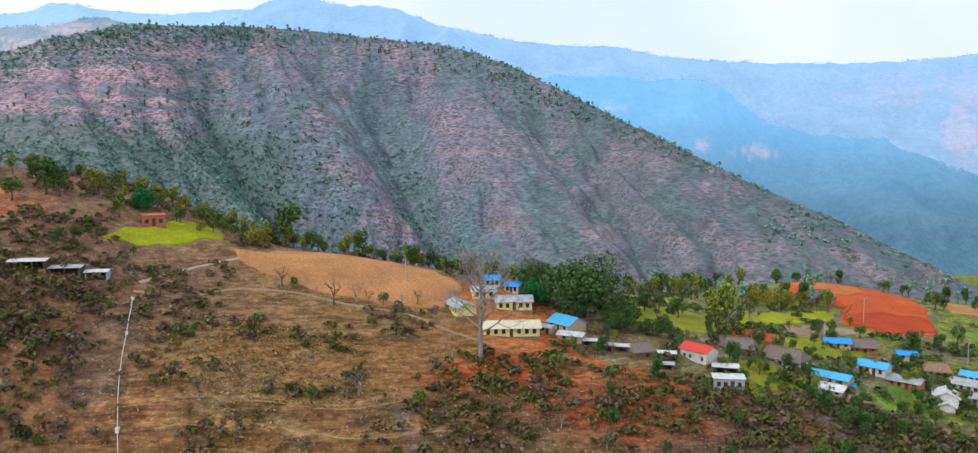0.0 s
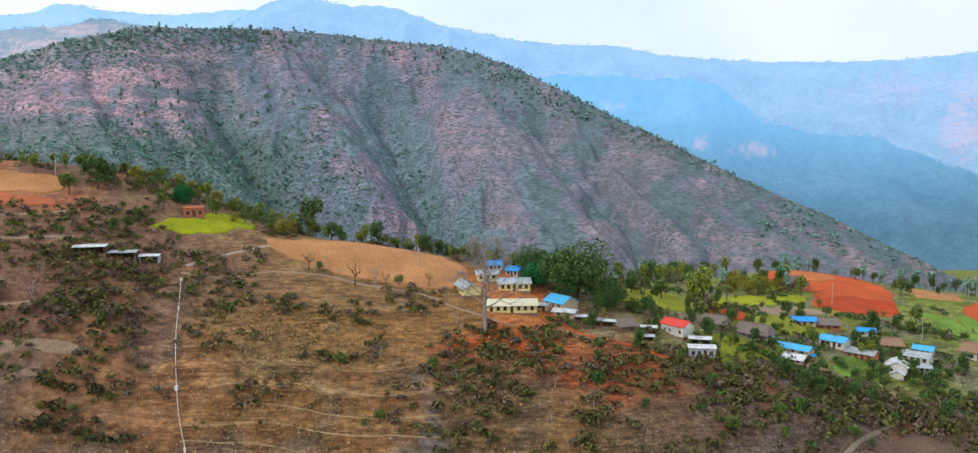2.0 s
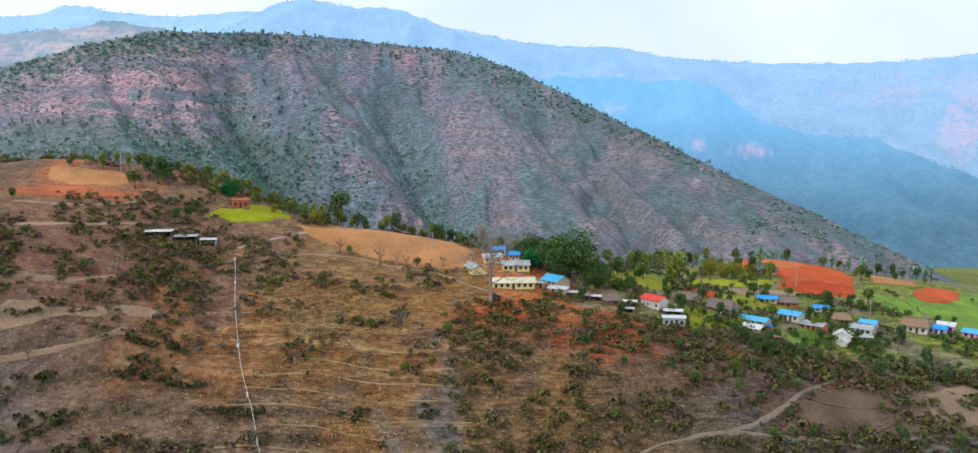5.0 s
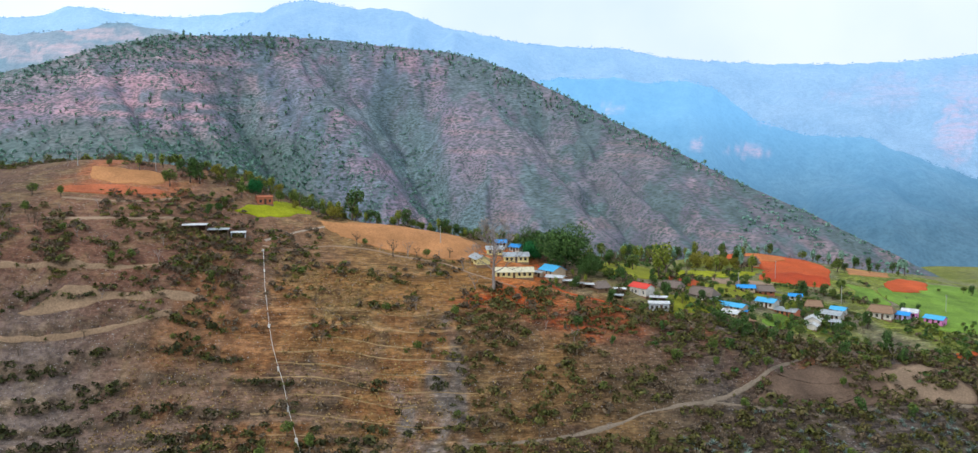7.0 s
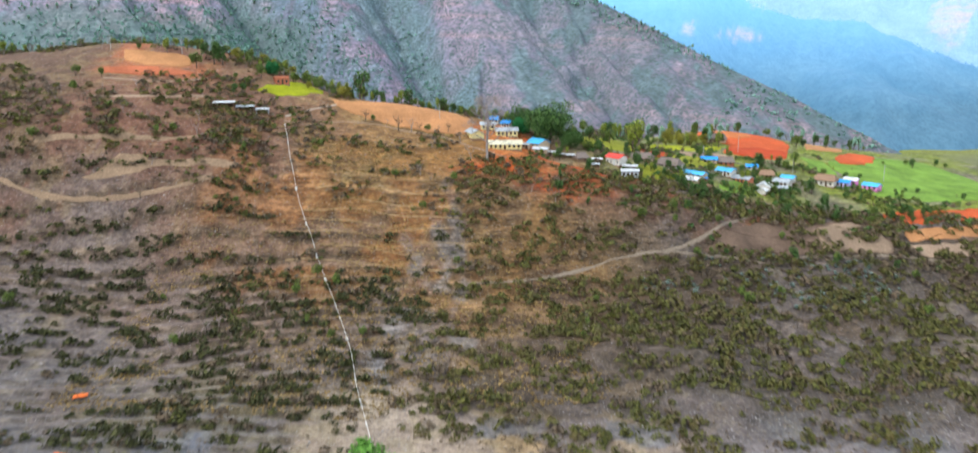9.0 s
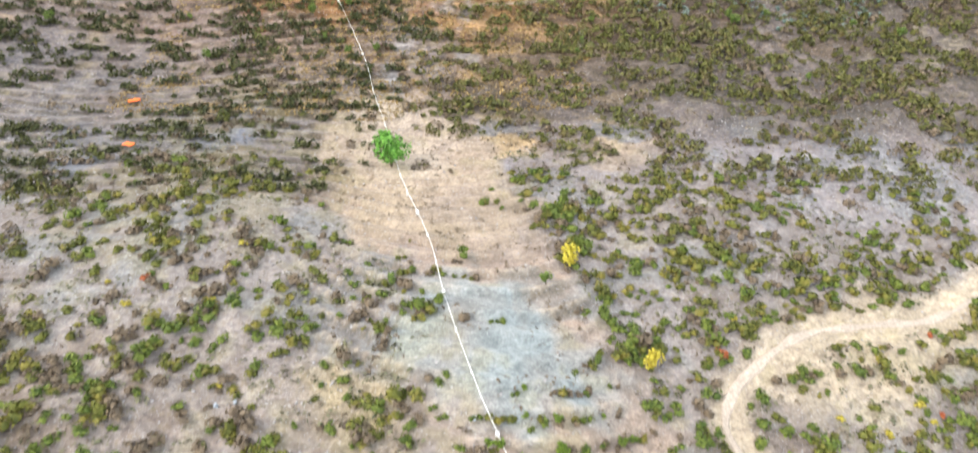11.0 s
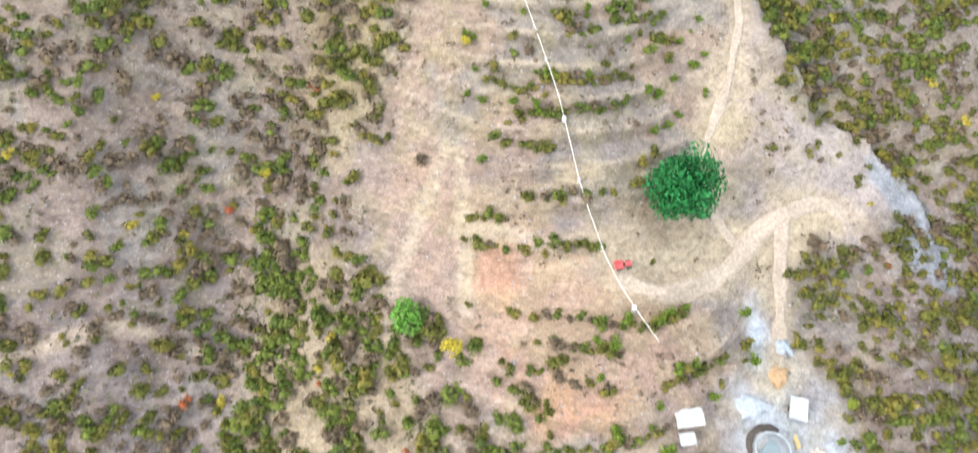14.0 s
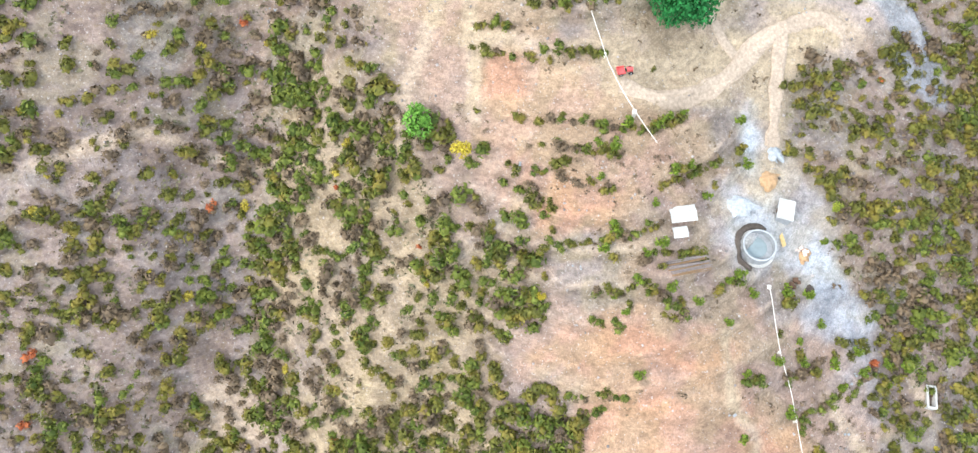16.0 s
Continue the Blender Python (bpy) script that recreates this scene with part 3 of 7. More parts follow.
hc = blend(hc, (0.21, 0.165, 0.15), step01(-0.2, 0.6, hn4 + 0.4 * hn1) * 0.8)
hc = blend(hc, (0.25, 0.18, 0.155), step01(14, 3, hr) * np.clip(0.2 + 0.8 * hn2, 0, 0.7) * (1 - 0.4 * step01(-4, 4, hb)))
hc = blend(hc, (0.12, 0.155, 0.12), step01(-0.05, 0.42, -hn2 + 0.3 * hn3) * 0.8)
hc = blend(hc, (0.24, 0.175, 0.15), step01(0.02, 0.45, hn2 + 0.3 * hn4) * 0.5)
hc = blend(hc, (0.31, 0.195, 0.155), step01(0.2, 0.6, bed) * np.clip(0.25 + 0.9 * hn2, 0.0, 0.75))
hc = blend(hc, (0.14, 0.15, 0.13), step01(0.2, 0.6, -bed) * 0.35)
# one flank of each main ravine: dark green growth, its shaded look painted in
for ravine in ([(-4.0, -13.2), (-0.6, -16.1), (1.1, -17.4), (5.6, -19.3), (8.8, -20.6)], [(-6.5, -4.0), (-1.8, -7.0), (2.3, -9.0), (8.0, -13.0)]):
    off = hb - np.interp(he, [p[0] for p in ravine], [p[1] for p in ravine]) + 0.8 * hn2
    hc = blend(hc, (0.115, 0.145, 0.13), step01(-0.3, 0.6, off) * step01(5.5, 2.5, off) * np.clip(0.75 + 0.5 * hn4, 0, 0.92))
cliff = step01(-34, -29, hb + hn2) * step01(-16.5, -18.5, hb + 0.5 * he + hn2 - 1.6) * step01(0.3, 2.2, he + 1.0 * hn1) * step01(7.4, 6.0, he + 1.2 * hn1)
hc = blend(hc, (0.40, 0.235, 0.185), cliff * np.clip(0.40 + 0.8 * hn4 + 0.8 * bed, 0.05, 0.95))
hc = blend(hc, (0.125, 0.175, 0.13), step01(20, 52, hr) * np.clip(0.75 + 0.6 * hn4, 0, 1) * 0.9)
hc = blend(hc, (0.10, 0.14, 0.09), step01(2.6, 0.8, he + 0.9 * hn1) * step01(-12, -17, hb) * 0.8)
hc = blend(hc, (0.15, 0.20, 0.13), step01(0.9, 1.0, hv + 0.06 * hn2) * step01(-18, -27, hb) * 0.5)
hc = blend(hc, (0.40, 0.25, 0.22), step01(0.15, 0.5, hn2 + 0.3 * hn4) * step01(3.5, 1.2, np.hypot((hb - 15.5) / 1.0, (he + 3.0) / 1.5)) * 0.5)
# the bluish gain paints the haze of distance into the hill's own colour
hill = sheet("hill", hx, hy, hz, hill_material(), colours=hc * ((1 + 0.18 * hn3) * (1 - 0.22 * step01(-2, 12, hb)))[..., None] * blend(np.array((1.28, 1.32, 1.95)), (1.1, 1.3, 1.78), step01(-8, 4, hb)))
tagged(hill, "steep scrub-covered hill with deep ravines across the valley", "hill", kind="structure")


def range_material(name, low, high, glow, power, rock=(0.5, 0.32, 0.34), fade=None):
    """Far range; the day's haze is put in as bluish colour and emission."""
    m = Mat(name, 1.0)
    col = m.ramp(m.noise(0.006, 7, rough=0.65), [(0.35, low), (0.65, high)])
    # bare cliffs, banded by their beds
    at = m.node("Attribute")
    at.attribute_name = "soil"
    beds = m.ramp(m.noise(0.012, 6, (1, 1, 5), 0.7), [(0.4, grey(0.25)), (0.58, grey(1.0))])
    col = m.mix(m.mix(1.0, at.outputs["Color"], beds, "MULTIPLY"), col, rock)
    col = m.mix(1.0, col, m.ramp(m.noise(0.05, 7, rough=0.75), [(0.38, grey(0.82)), (0.62, grey(1.18))]), "MULTIPLY")
    woods = m.node("TexVoronoi")
    woods.inputs["Scale"].default_value = 0.14
    m.link(m.place(), woods.inputs["Vector"])
    col = m.mix(1.0, col, m.ramp(woods.outputs["Distance"], [(0.2, grey(0.84)), (0.6, grey(1.08))]), "MULTIPLY")
    m.colour(col)
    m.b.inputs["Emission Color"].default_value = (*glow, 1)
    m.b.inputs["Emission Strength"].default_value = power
    m.bump(m.noise(0.03, 6, rough=0.7), 0.2, 6.0)
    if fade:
        # the painted haze glow strengthens with height, where the range lies farther off
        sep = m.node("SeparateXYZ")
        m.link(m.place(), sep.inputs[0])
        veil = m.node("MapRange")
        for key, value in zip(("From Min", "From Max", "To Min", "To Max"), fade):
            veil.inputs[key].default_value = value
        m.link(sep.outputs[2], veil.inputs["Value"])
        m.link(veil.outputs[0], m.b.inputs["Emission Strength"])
    return m.m


def range_shape(line, near, far, foot, relief, seed, b, v):
    """Place of a range's surface at bearing b and share v of the way from its foot to its crest and over it."""
    d = near + (far - near) * v
    top = 160 + far * np.tan(np.radians(np.interp(b, line[:, 0], line[:, 1]))) / np.cos(np.radians(b))
    x = d * np.tan(np.radians(b))
    up = np.minimum(v, 1)
    edge = step01(0, 0.2, v) * (1 - 0.9 * step01(0.8, 1.0, v))
    lumps = relief * (fbm(x, d, relief * 7, 5, seed) - 1.2 * np.abs(vnoise(x * 1.7, d * 0.6, relief * 5, seed + 4)))
    z = foot + (top - foot) * up**0.9 - np.maximum(v - 1, 0) * 900 + edge * lumps + (5 * fbm(x, d, 45, 2, seed + 9) + 4 * np.abs(vnoise(x, d, 14, seed + 3)) * step01(0.9, 1.0, v)) * up
    return x, d, z


CRESTS = []


def far_range(name, line, near, far, foot, relief, seed, material, label, scars=()):
    """A mountain side: its crest follows bearings and elevations seen from over the village."""
    line = np.array(line)
    b, v = np.meshgrid(np.linspace(line[0, 0], line[-1, 0], 260), np.linspace(0, 1.15, 48))
    x, d, z = range_shape(line, near, far, foot, relief, seed, b, v)
    e = np.degrees(np.arctan2(z - 160, np.hypot(x, d)))
    bare = np.zeros(x.shape)
    for sb, se, rb, re, share in scars:
        bare = np.maximum(bare, share * step01(1.25, 0.75, np.hypot((b - sb) / rb, (e - se) / re) + 0.5 * fbm(b, 3 * e, 0.8, 3, seed)))
    CRESTS.append((line, near, far, foot, relief, seed, material))
    ob = sheet(name, x, d, z, material, colours=np.repeat(bare[..., None], 3, -1))
    return tagged(ob, label, "mountain", kind="structure")


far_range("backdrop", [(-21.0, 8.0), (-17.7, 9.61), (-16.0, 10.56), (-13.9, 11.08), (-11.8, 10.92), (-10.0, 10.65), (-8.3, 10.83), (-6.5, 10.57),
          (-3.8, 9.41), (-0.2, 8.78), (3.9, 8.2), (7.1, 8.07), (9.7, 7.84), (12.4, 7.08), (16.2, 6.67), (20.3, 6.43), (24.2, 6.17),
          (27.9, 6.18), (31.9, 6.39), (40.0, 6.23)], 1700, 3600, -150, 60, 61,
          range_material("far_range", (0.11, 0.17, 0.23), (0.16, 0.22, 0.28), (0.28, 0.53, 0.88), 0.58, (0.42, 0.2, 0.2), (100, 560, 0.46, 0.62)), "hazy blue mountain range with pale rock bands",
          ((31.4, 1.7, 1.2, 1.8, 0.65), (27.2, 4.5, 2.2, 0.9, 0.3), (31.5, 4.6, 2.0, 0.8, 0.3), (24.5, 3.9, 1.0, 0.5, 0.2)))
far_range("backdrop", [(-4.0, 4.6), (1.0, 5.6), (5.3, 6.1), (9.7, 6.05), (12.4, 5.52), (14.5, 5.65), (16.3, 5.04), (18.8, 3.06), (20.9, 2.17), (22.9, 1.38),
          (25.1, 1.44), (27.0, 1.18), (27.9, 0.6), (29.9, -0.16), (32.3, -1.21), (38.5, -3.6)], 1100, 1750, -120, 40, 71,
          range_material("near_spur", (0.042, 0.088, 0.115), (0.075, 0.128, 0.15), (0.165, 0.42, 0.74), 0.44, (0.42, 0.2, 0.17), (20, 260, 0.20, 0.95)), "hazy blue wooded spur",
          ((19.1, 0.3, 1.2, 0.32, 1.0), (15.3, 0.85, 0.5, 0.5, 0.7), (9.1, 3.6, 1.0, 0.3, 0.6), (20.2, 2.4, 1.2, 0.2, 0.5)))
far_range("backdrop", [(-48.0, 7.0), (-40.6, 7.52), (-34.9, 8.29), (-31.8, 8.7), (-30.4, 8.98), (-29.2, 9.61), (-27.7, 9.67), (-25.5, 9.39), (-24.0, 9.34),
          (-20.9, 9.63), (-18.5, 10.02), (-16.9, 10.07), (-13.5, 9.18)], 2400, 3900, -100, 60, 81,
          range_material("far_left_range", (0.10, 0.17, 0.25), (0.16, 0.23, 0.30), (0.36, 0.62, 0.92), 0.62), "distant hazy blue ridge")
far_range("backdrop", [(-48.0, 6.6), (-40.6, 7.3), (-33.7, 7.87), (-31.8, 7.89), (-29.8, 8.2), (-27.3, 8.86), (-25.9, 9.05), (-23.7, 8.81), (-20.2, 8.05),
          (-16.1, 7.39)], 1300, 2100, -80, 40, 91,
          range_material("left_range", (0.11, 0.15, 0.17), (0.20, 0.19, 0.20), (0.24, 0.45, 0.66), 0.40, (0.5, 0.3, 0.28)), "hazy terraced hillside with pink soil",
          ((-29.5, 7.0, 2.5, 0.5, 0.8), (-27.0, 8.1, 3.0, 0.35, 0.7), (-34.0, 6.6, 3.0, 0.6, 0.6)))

# ---------------------------------------------------------------- building blocks


class Shape:
    """Collects vertices and faces of one mesh."""

    def __init__(self):
        self.v, self.f = [], []

    def add(self, verts, faces):
        n = len(self.v)
        self.v.extend(tuple(p) for p in verts)
        self.f.extend(tuple(n + i for i in face) for face in faces)
        return self

    def box(self, x0, y0, z0, x1, y1, z1):
        v = [(x, y, z) for z in (z0, z1) for x, y in ((x0, y0), (x1, y0), (x1, y1), (x0, y1))]
        return self.add(v, [(3, 2, 1, 0), (4, 5, 6, 7), (0, 1, 5, 4), (1, 2, 6, 5), (2, 3, 7, 6), (3, 0, 4, 7)])

    def slab(self, corners, down):
        """A plate: upper corners in order, and the vector to its underside."""
        n = len(corners)
        low = [tuple(a + b for a, b in zip(c, down)) for c in corners]
        faces = [tuple(range(n)), tuple(range(2 * n - 1, n - 1, -1))]
        faces += [(i, i + n, (i + 1) % n + n, (i + 1) % n) for i in range(n)]
        return self.add(list(corners) + low, faces)

    def tube(self, path, radii, sides=6):
        path = [Vector(p) for p in path]
        n = len(path)
        start, rings = len(self.v), []
        for k, p in enumerate(path):
            way = (path[min(k + 1, n - 1)] - path[max(k - 1, 0)]).normalized()
            side = way.orthogonal().normalized()
            other = way.cross(side)
            rings.append([p + radii[k] * (math.cos(a) * side + math.sin(a) * other) for a in (2 * math.pi * s / sides for s in range(sides))])
        for ring in rings:
            self.v.extend(tuple(q) for q in ring)
        for k in range(n - 1):
            for s in range(sides):
                a, b = start + k * sides + s, start + k * sides + (s + 1) % sides
                self.f.append((a, b, b + sides, a + sides))
        self.f.append(tuple(start + s for s in reversed(range(sides))))
        self.f.append(tuple(start + (n - 1) * sides + s for s in range(sides)))
        return self

    def mesh(self, name, material, smooth=False):
        me = bpy.data.meshes.new(name)
        me.from_pydata(self.v, [], self.f)
        me.materials.append(material)
        if smooth:
            me.polygons.foreach_set("use_smooth", np.ones(len(self.f), bool))
        me.update()
        return me


def part(name, shape, material, parent, label="", smooth=False):
    me = shape.mesh(name, material, smooth) if isinstance(shape, Shape) else shape
    ob = new(name, me)
    ob.parent = parent
    if label:
        ob["label"] = label
    return ob


def thing(name, x, y, z, turn=0.0, label="", category="", group="", kind=""):
    ob = new(name)
    ob.matrix_basis = pose(x, y, z, 0, 0, turn)
    return tagged(ob, label, category, group, kind)


def on_ground(x, y):
    return float(ground_at(x, y))


# ---------------------------------------------------------------- leaves, bushes, trees
RNG = np.random.RandomState(11)


def tufts(centres, out, size, rng, flat=0.5, slim=(0.45, 0.8)):
    """Leaf tufts: a bent quad at each centre that faces roughly outwards."""
    n = len(centres)
    normal = out * (1 - flat) + rng.normal(size=(n, 3)) * 0.55 + np.array((0, 0, flat * 0.8))
    normal /= np.linalg.norm(normal, axis=1, keepdims=True)
    side = np.cross(normal, rng.normal(size=(n, 3)))
    side /= np.linalg.norm(side, axis=1, keepdims=True)
    other = np.cross(normal, side)
    s = size * rng.uniform(0.65, 1.35, (n, 1))
    k = rng.uniform(*slim, (n, 1))
    v = np.stack([centres - s * side, centres - s * k * other + 0.25 * s * normal, centres + s * side, centres + s * k * other + 0.25 * s * normal], 1)
    return v.reshape(-1, 3), np.arange(4 * n).reshape(n, 4)


def clump(n, rx, rz, size, seed, lift=0.35, lobes=4, flat=0.5, slim=(0.45, 0.8), core=0.0):
    """Leaf tufts over a few overlapping lobes, with a twiggy body inside where core is given: arrays of corners and faces, rooted at the origin."""
    rng = np.random.RandomState(seed)
    lobe = np.c_[rng.normal(0, 0.35 * rx, (lobes, 2)), rng.uniform(0.0, 0.5 * rz, lobes)]
    r = rng.uniform(0.45, 0.8, lobes)
    pick = rng.randint(0, lobes, n)
    d = rng.normal(size=(n, 3))
    d[:, 2] = np.abs(d[:, 2]) * 0.9 + 0.05
    d /= np.linalg.norm(d, axis=1, keepdims=True)
    shell = rng.uniform(0.55, 1.0, (n, 1)) ** 0.5
    c = lobe[pick] + d * shell * r[pick][:, None] * np.array((rx, rx, rz))
    c[:, 2] = c[:, 2] * 0.9 + lift * 0.2
    vs, fs = tufts(c, d, size, rng, flat, slim)
    if core:
        around = np.arange(6) * (2 * math.pi / 6)
        for k in range(lobes):
            rings = []
            for h, w in ((-0.1, 0.95), (0.55, 0.9), (0.95, 0.25)):
                g = core * r[k] * rng.uniform(0.7, 1.3, 6)
                rings.append(np.c_[lobe[k, 0] + g * w * rx * np.cos(around), lobe[k, 1] + g * w * rx * np.sin(around), 0.9 * (lobe[k, 2] + g * h * rz) + lift * 0.2])
            i = np.arange(6)
            j = (i + 1) % 6
            base = len(vs)
            vs = np.concatenate([vs] + rings)
            fs = np.concatenate([fs] + [base + 6 * a + np.c_[i, j, j + 6, i + 6] for a in range(2)])
    return vs, fs


def scatter(name, templates, xs, ys, scales, turns, material, label, category, sink=0.05, heights=None):
    """Plants that nobody could count, joined into one mesh."""
    zs = ground_at(xs, ys) if heights is None else heights
    pick = RNG.randint(0, len(templates), len(xs))
    vs, fs, base = [], [], 0
    for k, (tv, tf) in enumerate(templates):
        m = np.where(pick == k)[0]
        if len(m) == 0:
            continue
        c, s = np.cos(turns[m])[:, None], np.sin(turns[m])[:, None]
        g = scales[m][:, None]
        h = g * RNG.uniform(0.75, 1.25, (len(m), 1))
        x = xs[m][:, None] + g * (c * tv[None, :, 0] - s * tv[None, :, 1])
        y = ys[m][:, None] + g * (s * tv[None, :, 0] + c * tv[None, :, 1])
        z = zs[m][:, None] - sink + h * tv[None, :, 2]
        vs.append(np.stack([x, y, z], -1).reshape(-1, 3))
        fs.append((tf[None] + (base + np.arange(len(m)) * len(tv))[:, None, None]).reshape(-1, 4))
        base += len(m) * len(tv)
    me = bpy.data.meshes.new(name)
    fill(me, np.concatenate(vs), np.concatenate(fs))
    me.materials.append(material)
    return tagged(new(name, me), label, category, kind="stuff")


M_OLIVE = foliage("olive_leaves", (0.042, 0.048, 0.01), (0.145, 0.145, 0.027), (0.215, 0.175, 0.036))
M_SLOPE = foliage("slope_leaves", (0.03, 0.034, 0.01), (0.155, 0.15, 0.036), (0.15, 0.115, 0.045))
M_ROWS = foliage("row_leaves", (0.022, 0.027, 0.011), (0.088, 0.088, 0.026))
M_DULL = foliage("dull_leaves", (0.04, 0.046, 0.012), (0.135, 0.135, 0.03))
M_FRESH = foliage("fresh_leaves", (0.042, 0.066, 0.012), (0.15, 0.178, 0.03))
M_DRY = foliage("dry_twigs", (0.08, 0.06, 0.042), (0.2, 0.145, 0.09))
M_DARK = foliage("dark_leaves", (0.024, 0.062, 0.016), (0.105, 0.195, 0.042))
M_GREEN = foliage("green_leaves", (0.008, 0.075, 0.018), (0.03, 0.23, 0.06))
M_TREE = foliage("tree_leaves", (0.045, 0.085, 0.018), (0.20, 0.26, 0.05))
M_LIME = foliage("lime_leaves", (0.09, 0.14, 0.015), (0.34, 0.38, 0.05))
M_YELLOW = foliage("yellow_leaves", (0.30, 0.22, 0.02), (0.62, 0.52, 0.06))
# greens lifted and blued: the far hill's haze is painted into the leaves
M_HILLWOOD = foliage("hazed_wood_leaves", (0.13, 0.27, 0.22), (0.21, 0.36, 0.28))
M_PINE = foliage("hazed_pine_needles", (0.2, 0.36, 0.27), (0.3, 0.46, 0.34))


def bark(name, base):
    m = Mat(name, 0.9)
    m.colour(m.ramp(m.noise(2.5, 5, (1, 1, 0.2)), [(0.3, tuple(c * 0.6 for c in base)), (0.7, base)]))
    m.bump(m.noise(6, 4, (1, 1, 0.25)), 0.7, 0.05)
    return m.m


M_BARK = bark("bark", (0.16, 0.12, 0.09))
M_PALEBARK = bark("pale_bark", (0.36, 0.30, 0.27))


def limbs(shape, base, way, length, radius, depth, rng, spread=0.6, bend=0.15, sides=4):
    """A forking limb; returns the tips."""
    pts, p, d = [Vector(base)], Vector(base), Vector(way).normalized()
    for _ in range(3):
        d = (d + Vector(rng.normal(0, bend, 3)) + Vector((0, 0, 0.06))).normalized()
        p = p + d * length / 3
        pts.append(p)
    shape.tube(pts, [radius, radius * 0.85, radius * 0.7, radius * 0.55], sides)
    if depth == 0:
        return [p]
    tips = []
    for _ in range(rng.randint(2, 4)):
        turn = Vector(rng.normal(0, spread, 3))
        tips += limbs(shape, p, d + turn + Vector((0, 0, 0.12)), length * rng.uniform(0.6, 0.8), radius * 0.52, depth - 1, rng, spread, bend, max(3, sides - 1))
    return tips


def tree_model(name, height, crown_r, crown_z, n, size, seed, leaves, bark_mat, label, category="tree", lobes=9, stem=0.35, fork=2):
    """A rooted tree: trunk with limbs, and a crown of leaf tufts in uneven lobes with gaps."""
    rng = np.random.RandomState(seed)
    t = thing(name, 0, 0, -500, 0, label, category)
    wood = Shape()
    r = height * 0.022 + 0.05
    top = height * stem
    wood.tube([(0, 0, -0.6), (0.02 * height, 0, top * 0.4), (0, 0.02 * height, top)], [r * 1.5, r, r * 0.8], 7)
    for k in range(4):
        a = 2 * math.pi * (k + rng.rand() * 0.6) / 4
        limbs(wood, (0, 0.02 * height, top * rng.uniform(0.75, 1)), (0.7 * math.cos(a), 0.7 * math.sin(a), 0.9), (height - top) * 0.5, r * 0.55, fork - 1, rng)
    part("trunk", wood, bark_mat, t, smooth=True)
    if n:
        lobe_d = rng.normal(size=(lobes, 3))
        lobe_d /= np.linalg.norm(lobe_d, axis=1, keepdims=True)
        mid = np.array((0, 0, height - crown_z))
        lobe = mid + lobe_d * np.array((crown_r, crown_r, crown_z)) * rng.uniform(0.3, 0.68, (lobes, 1))
        lr = rng.uniform(0.34, 0.55, lobes)
        pick = rng.randint(0, lobes, n)
        d = rng.normal(size=(n, 3))
        d /= np.linalg.norm(d, axis=1, keepdims=True)
        c = lobe[pick] + d * (rng.uniform(0.35, 1, (n, 1)) ** 0.5) * lr[pick][:, None] * np.array((crown_r, crown_r, crown_z))
        v, f = tufts(c, d, size, rng, 0.35, (0.3, 0.6))
        me = bpy.data.meshes.new("crown")
        fill(me, v, f)
        me.materials.append(leaves)
        part("crown", me, None, t)
    return t


def plant(model, x, y, scale=1.0, turn=None, tall=1.0, label="", group="", sink=0.1):
    turn = RNG.uniform(0, 360) if turn is None else turn
    m = pose(x, y, on_ground(x, y) - sink, 0, 0, turn) @ Matrix.Diagonal((scale, scale, scale * tall, 1))
    ob = copy_thing(model, m)
    return tagged(ob, label, "", group)


def discard(ob):
    for o in (*ob.children_recursive, ob):
        bpy.data.objects.remove(o)


# ---------------------------------------------------------------- fields, pads and tracks


def outline(points, n=10):
    """A closed, softly rounded outline through the given corners."""
    p = np.array(points, float)
    k = len(p)
    out = []
    for i in range(k):
        a, b, c, d = p[i - 1], p[i], p[(i + 1) % k], p[(i + 2) % k]
        for t in np.linspace(0, 1, n, endpoint=False):
            q = 0.5 * (2 * b + (c - a) * t + (2 * a - 5 * b + 4 * c - d) * t * t + (3 * b - a - 3 * c + d) * t**3)
            out.append(0.75 * (b * (1 - t) + c * t) + 0.25 * q)
    return np.array(out)


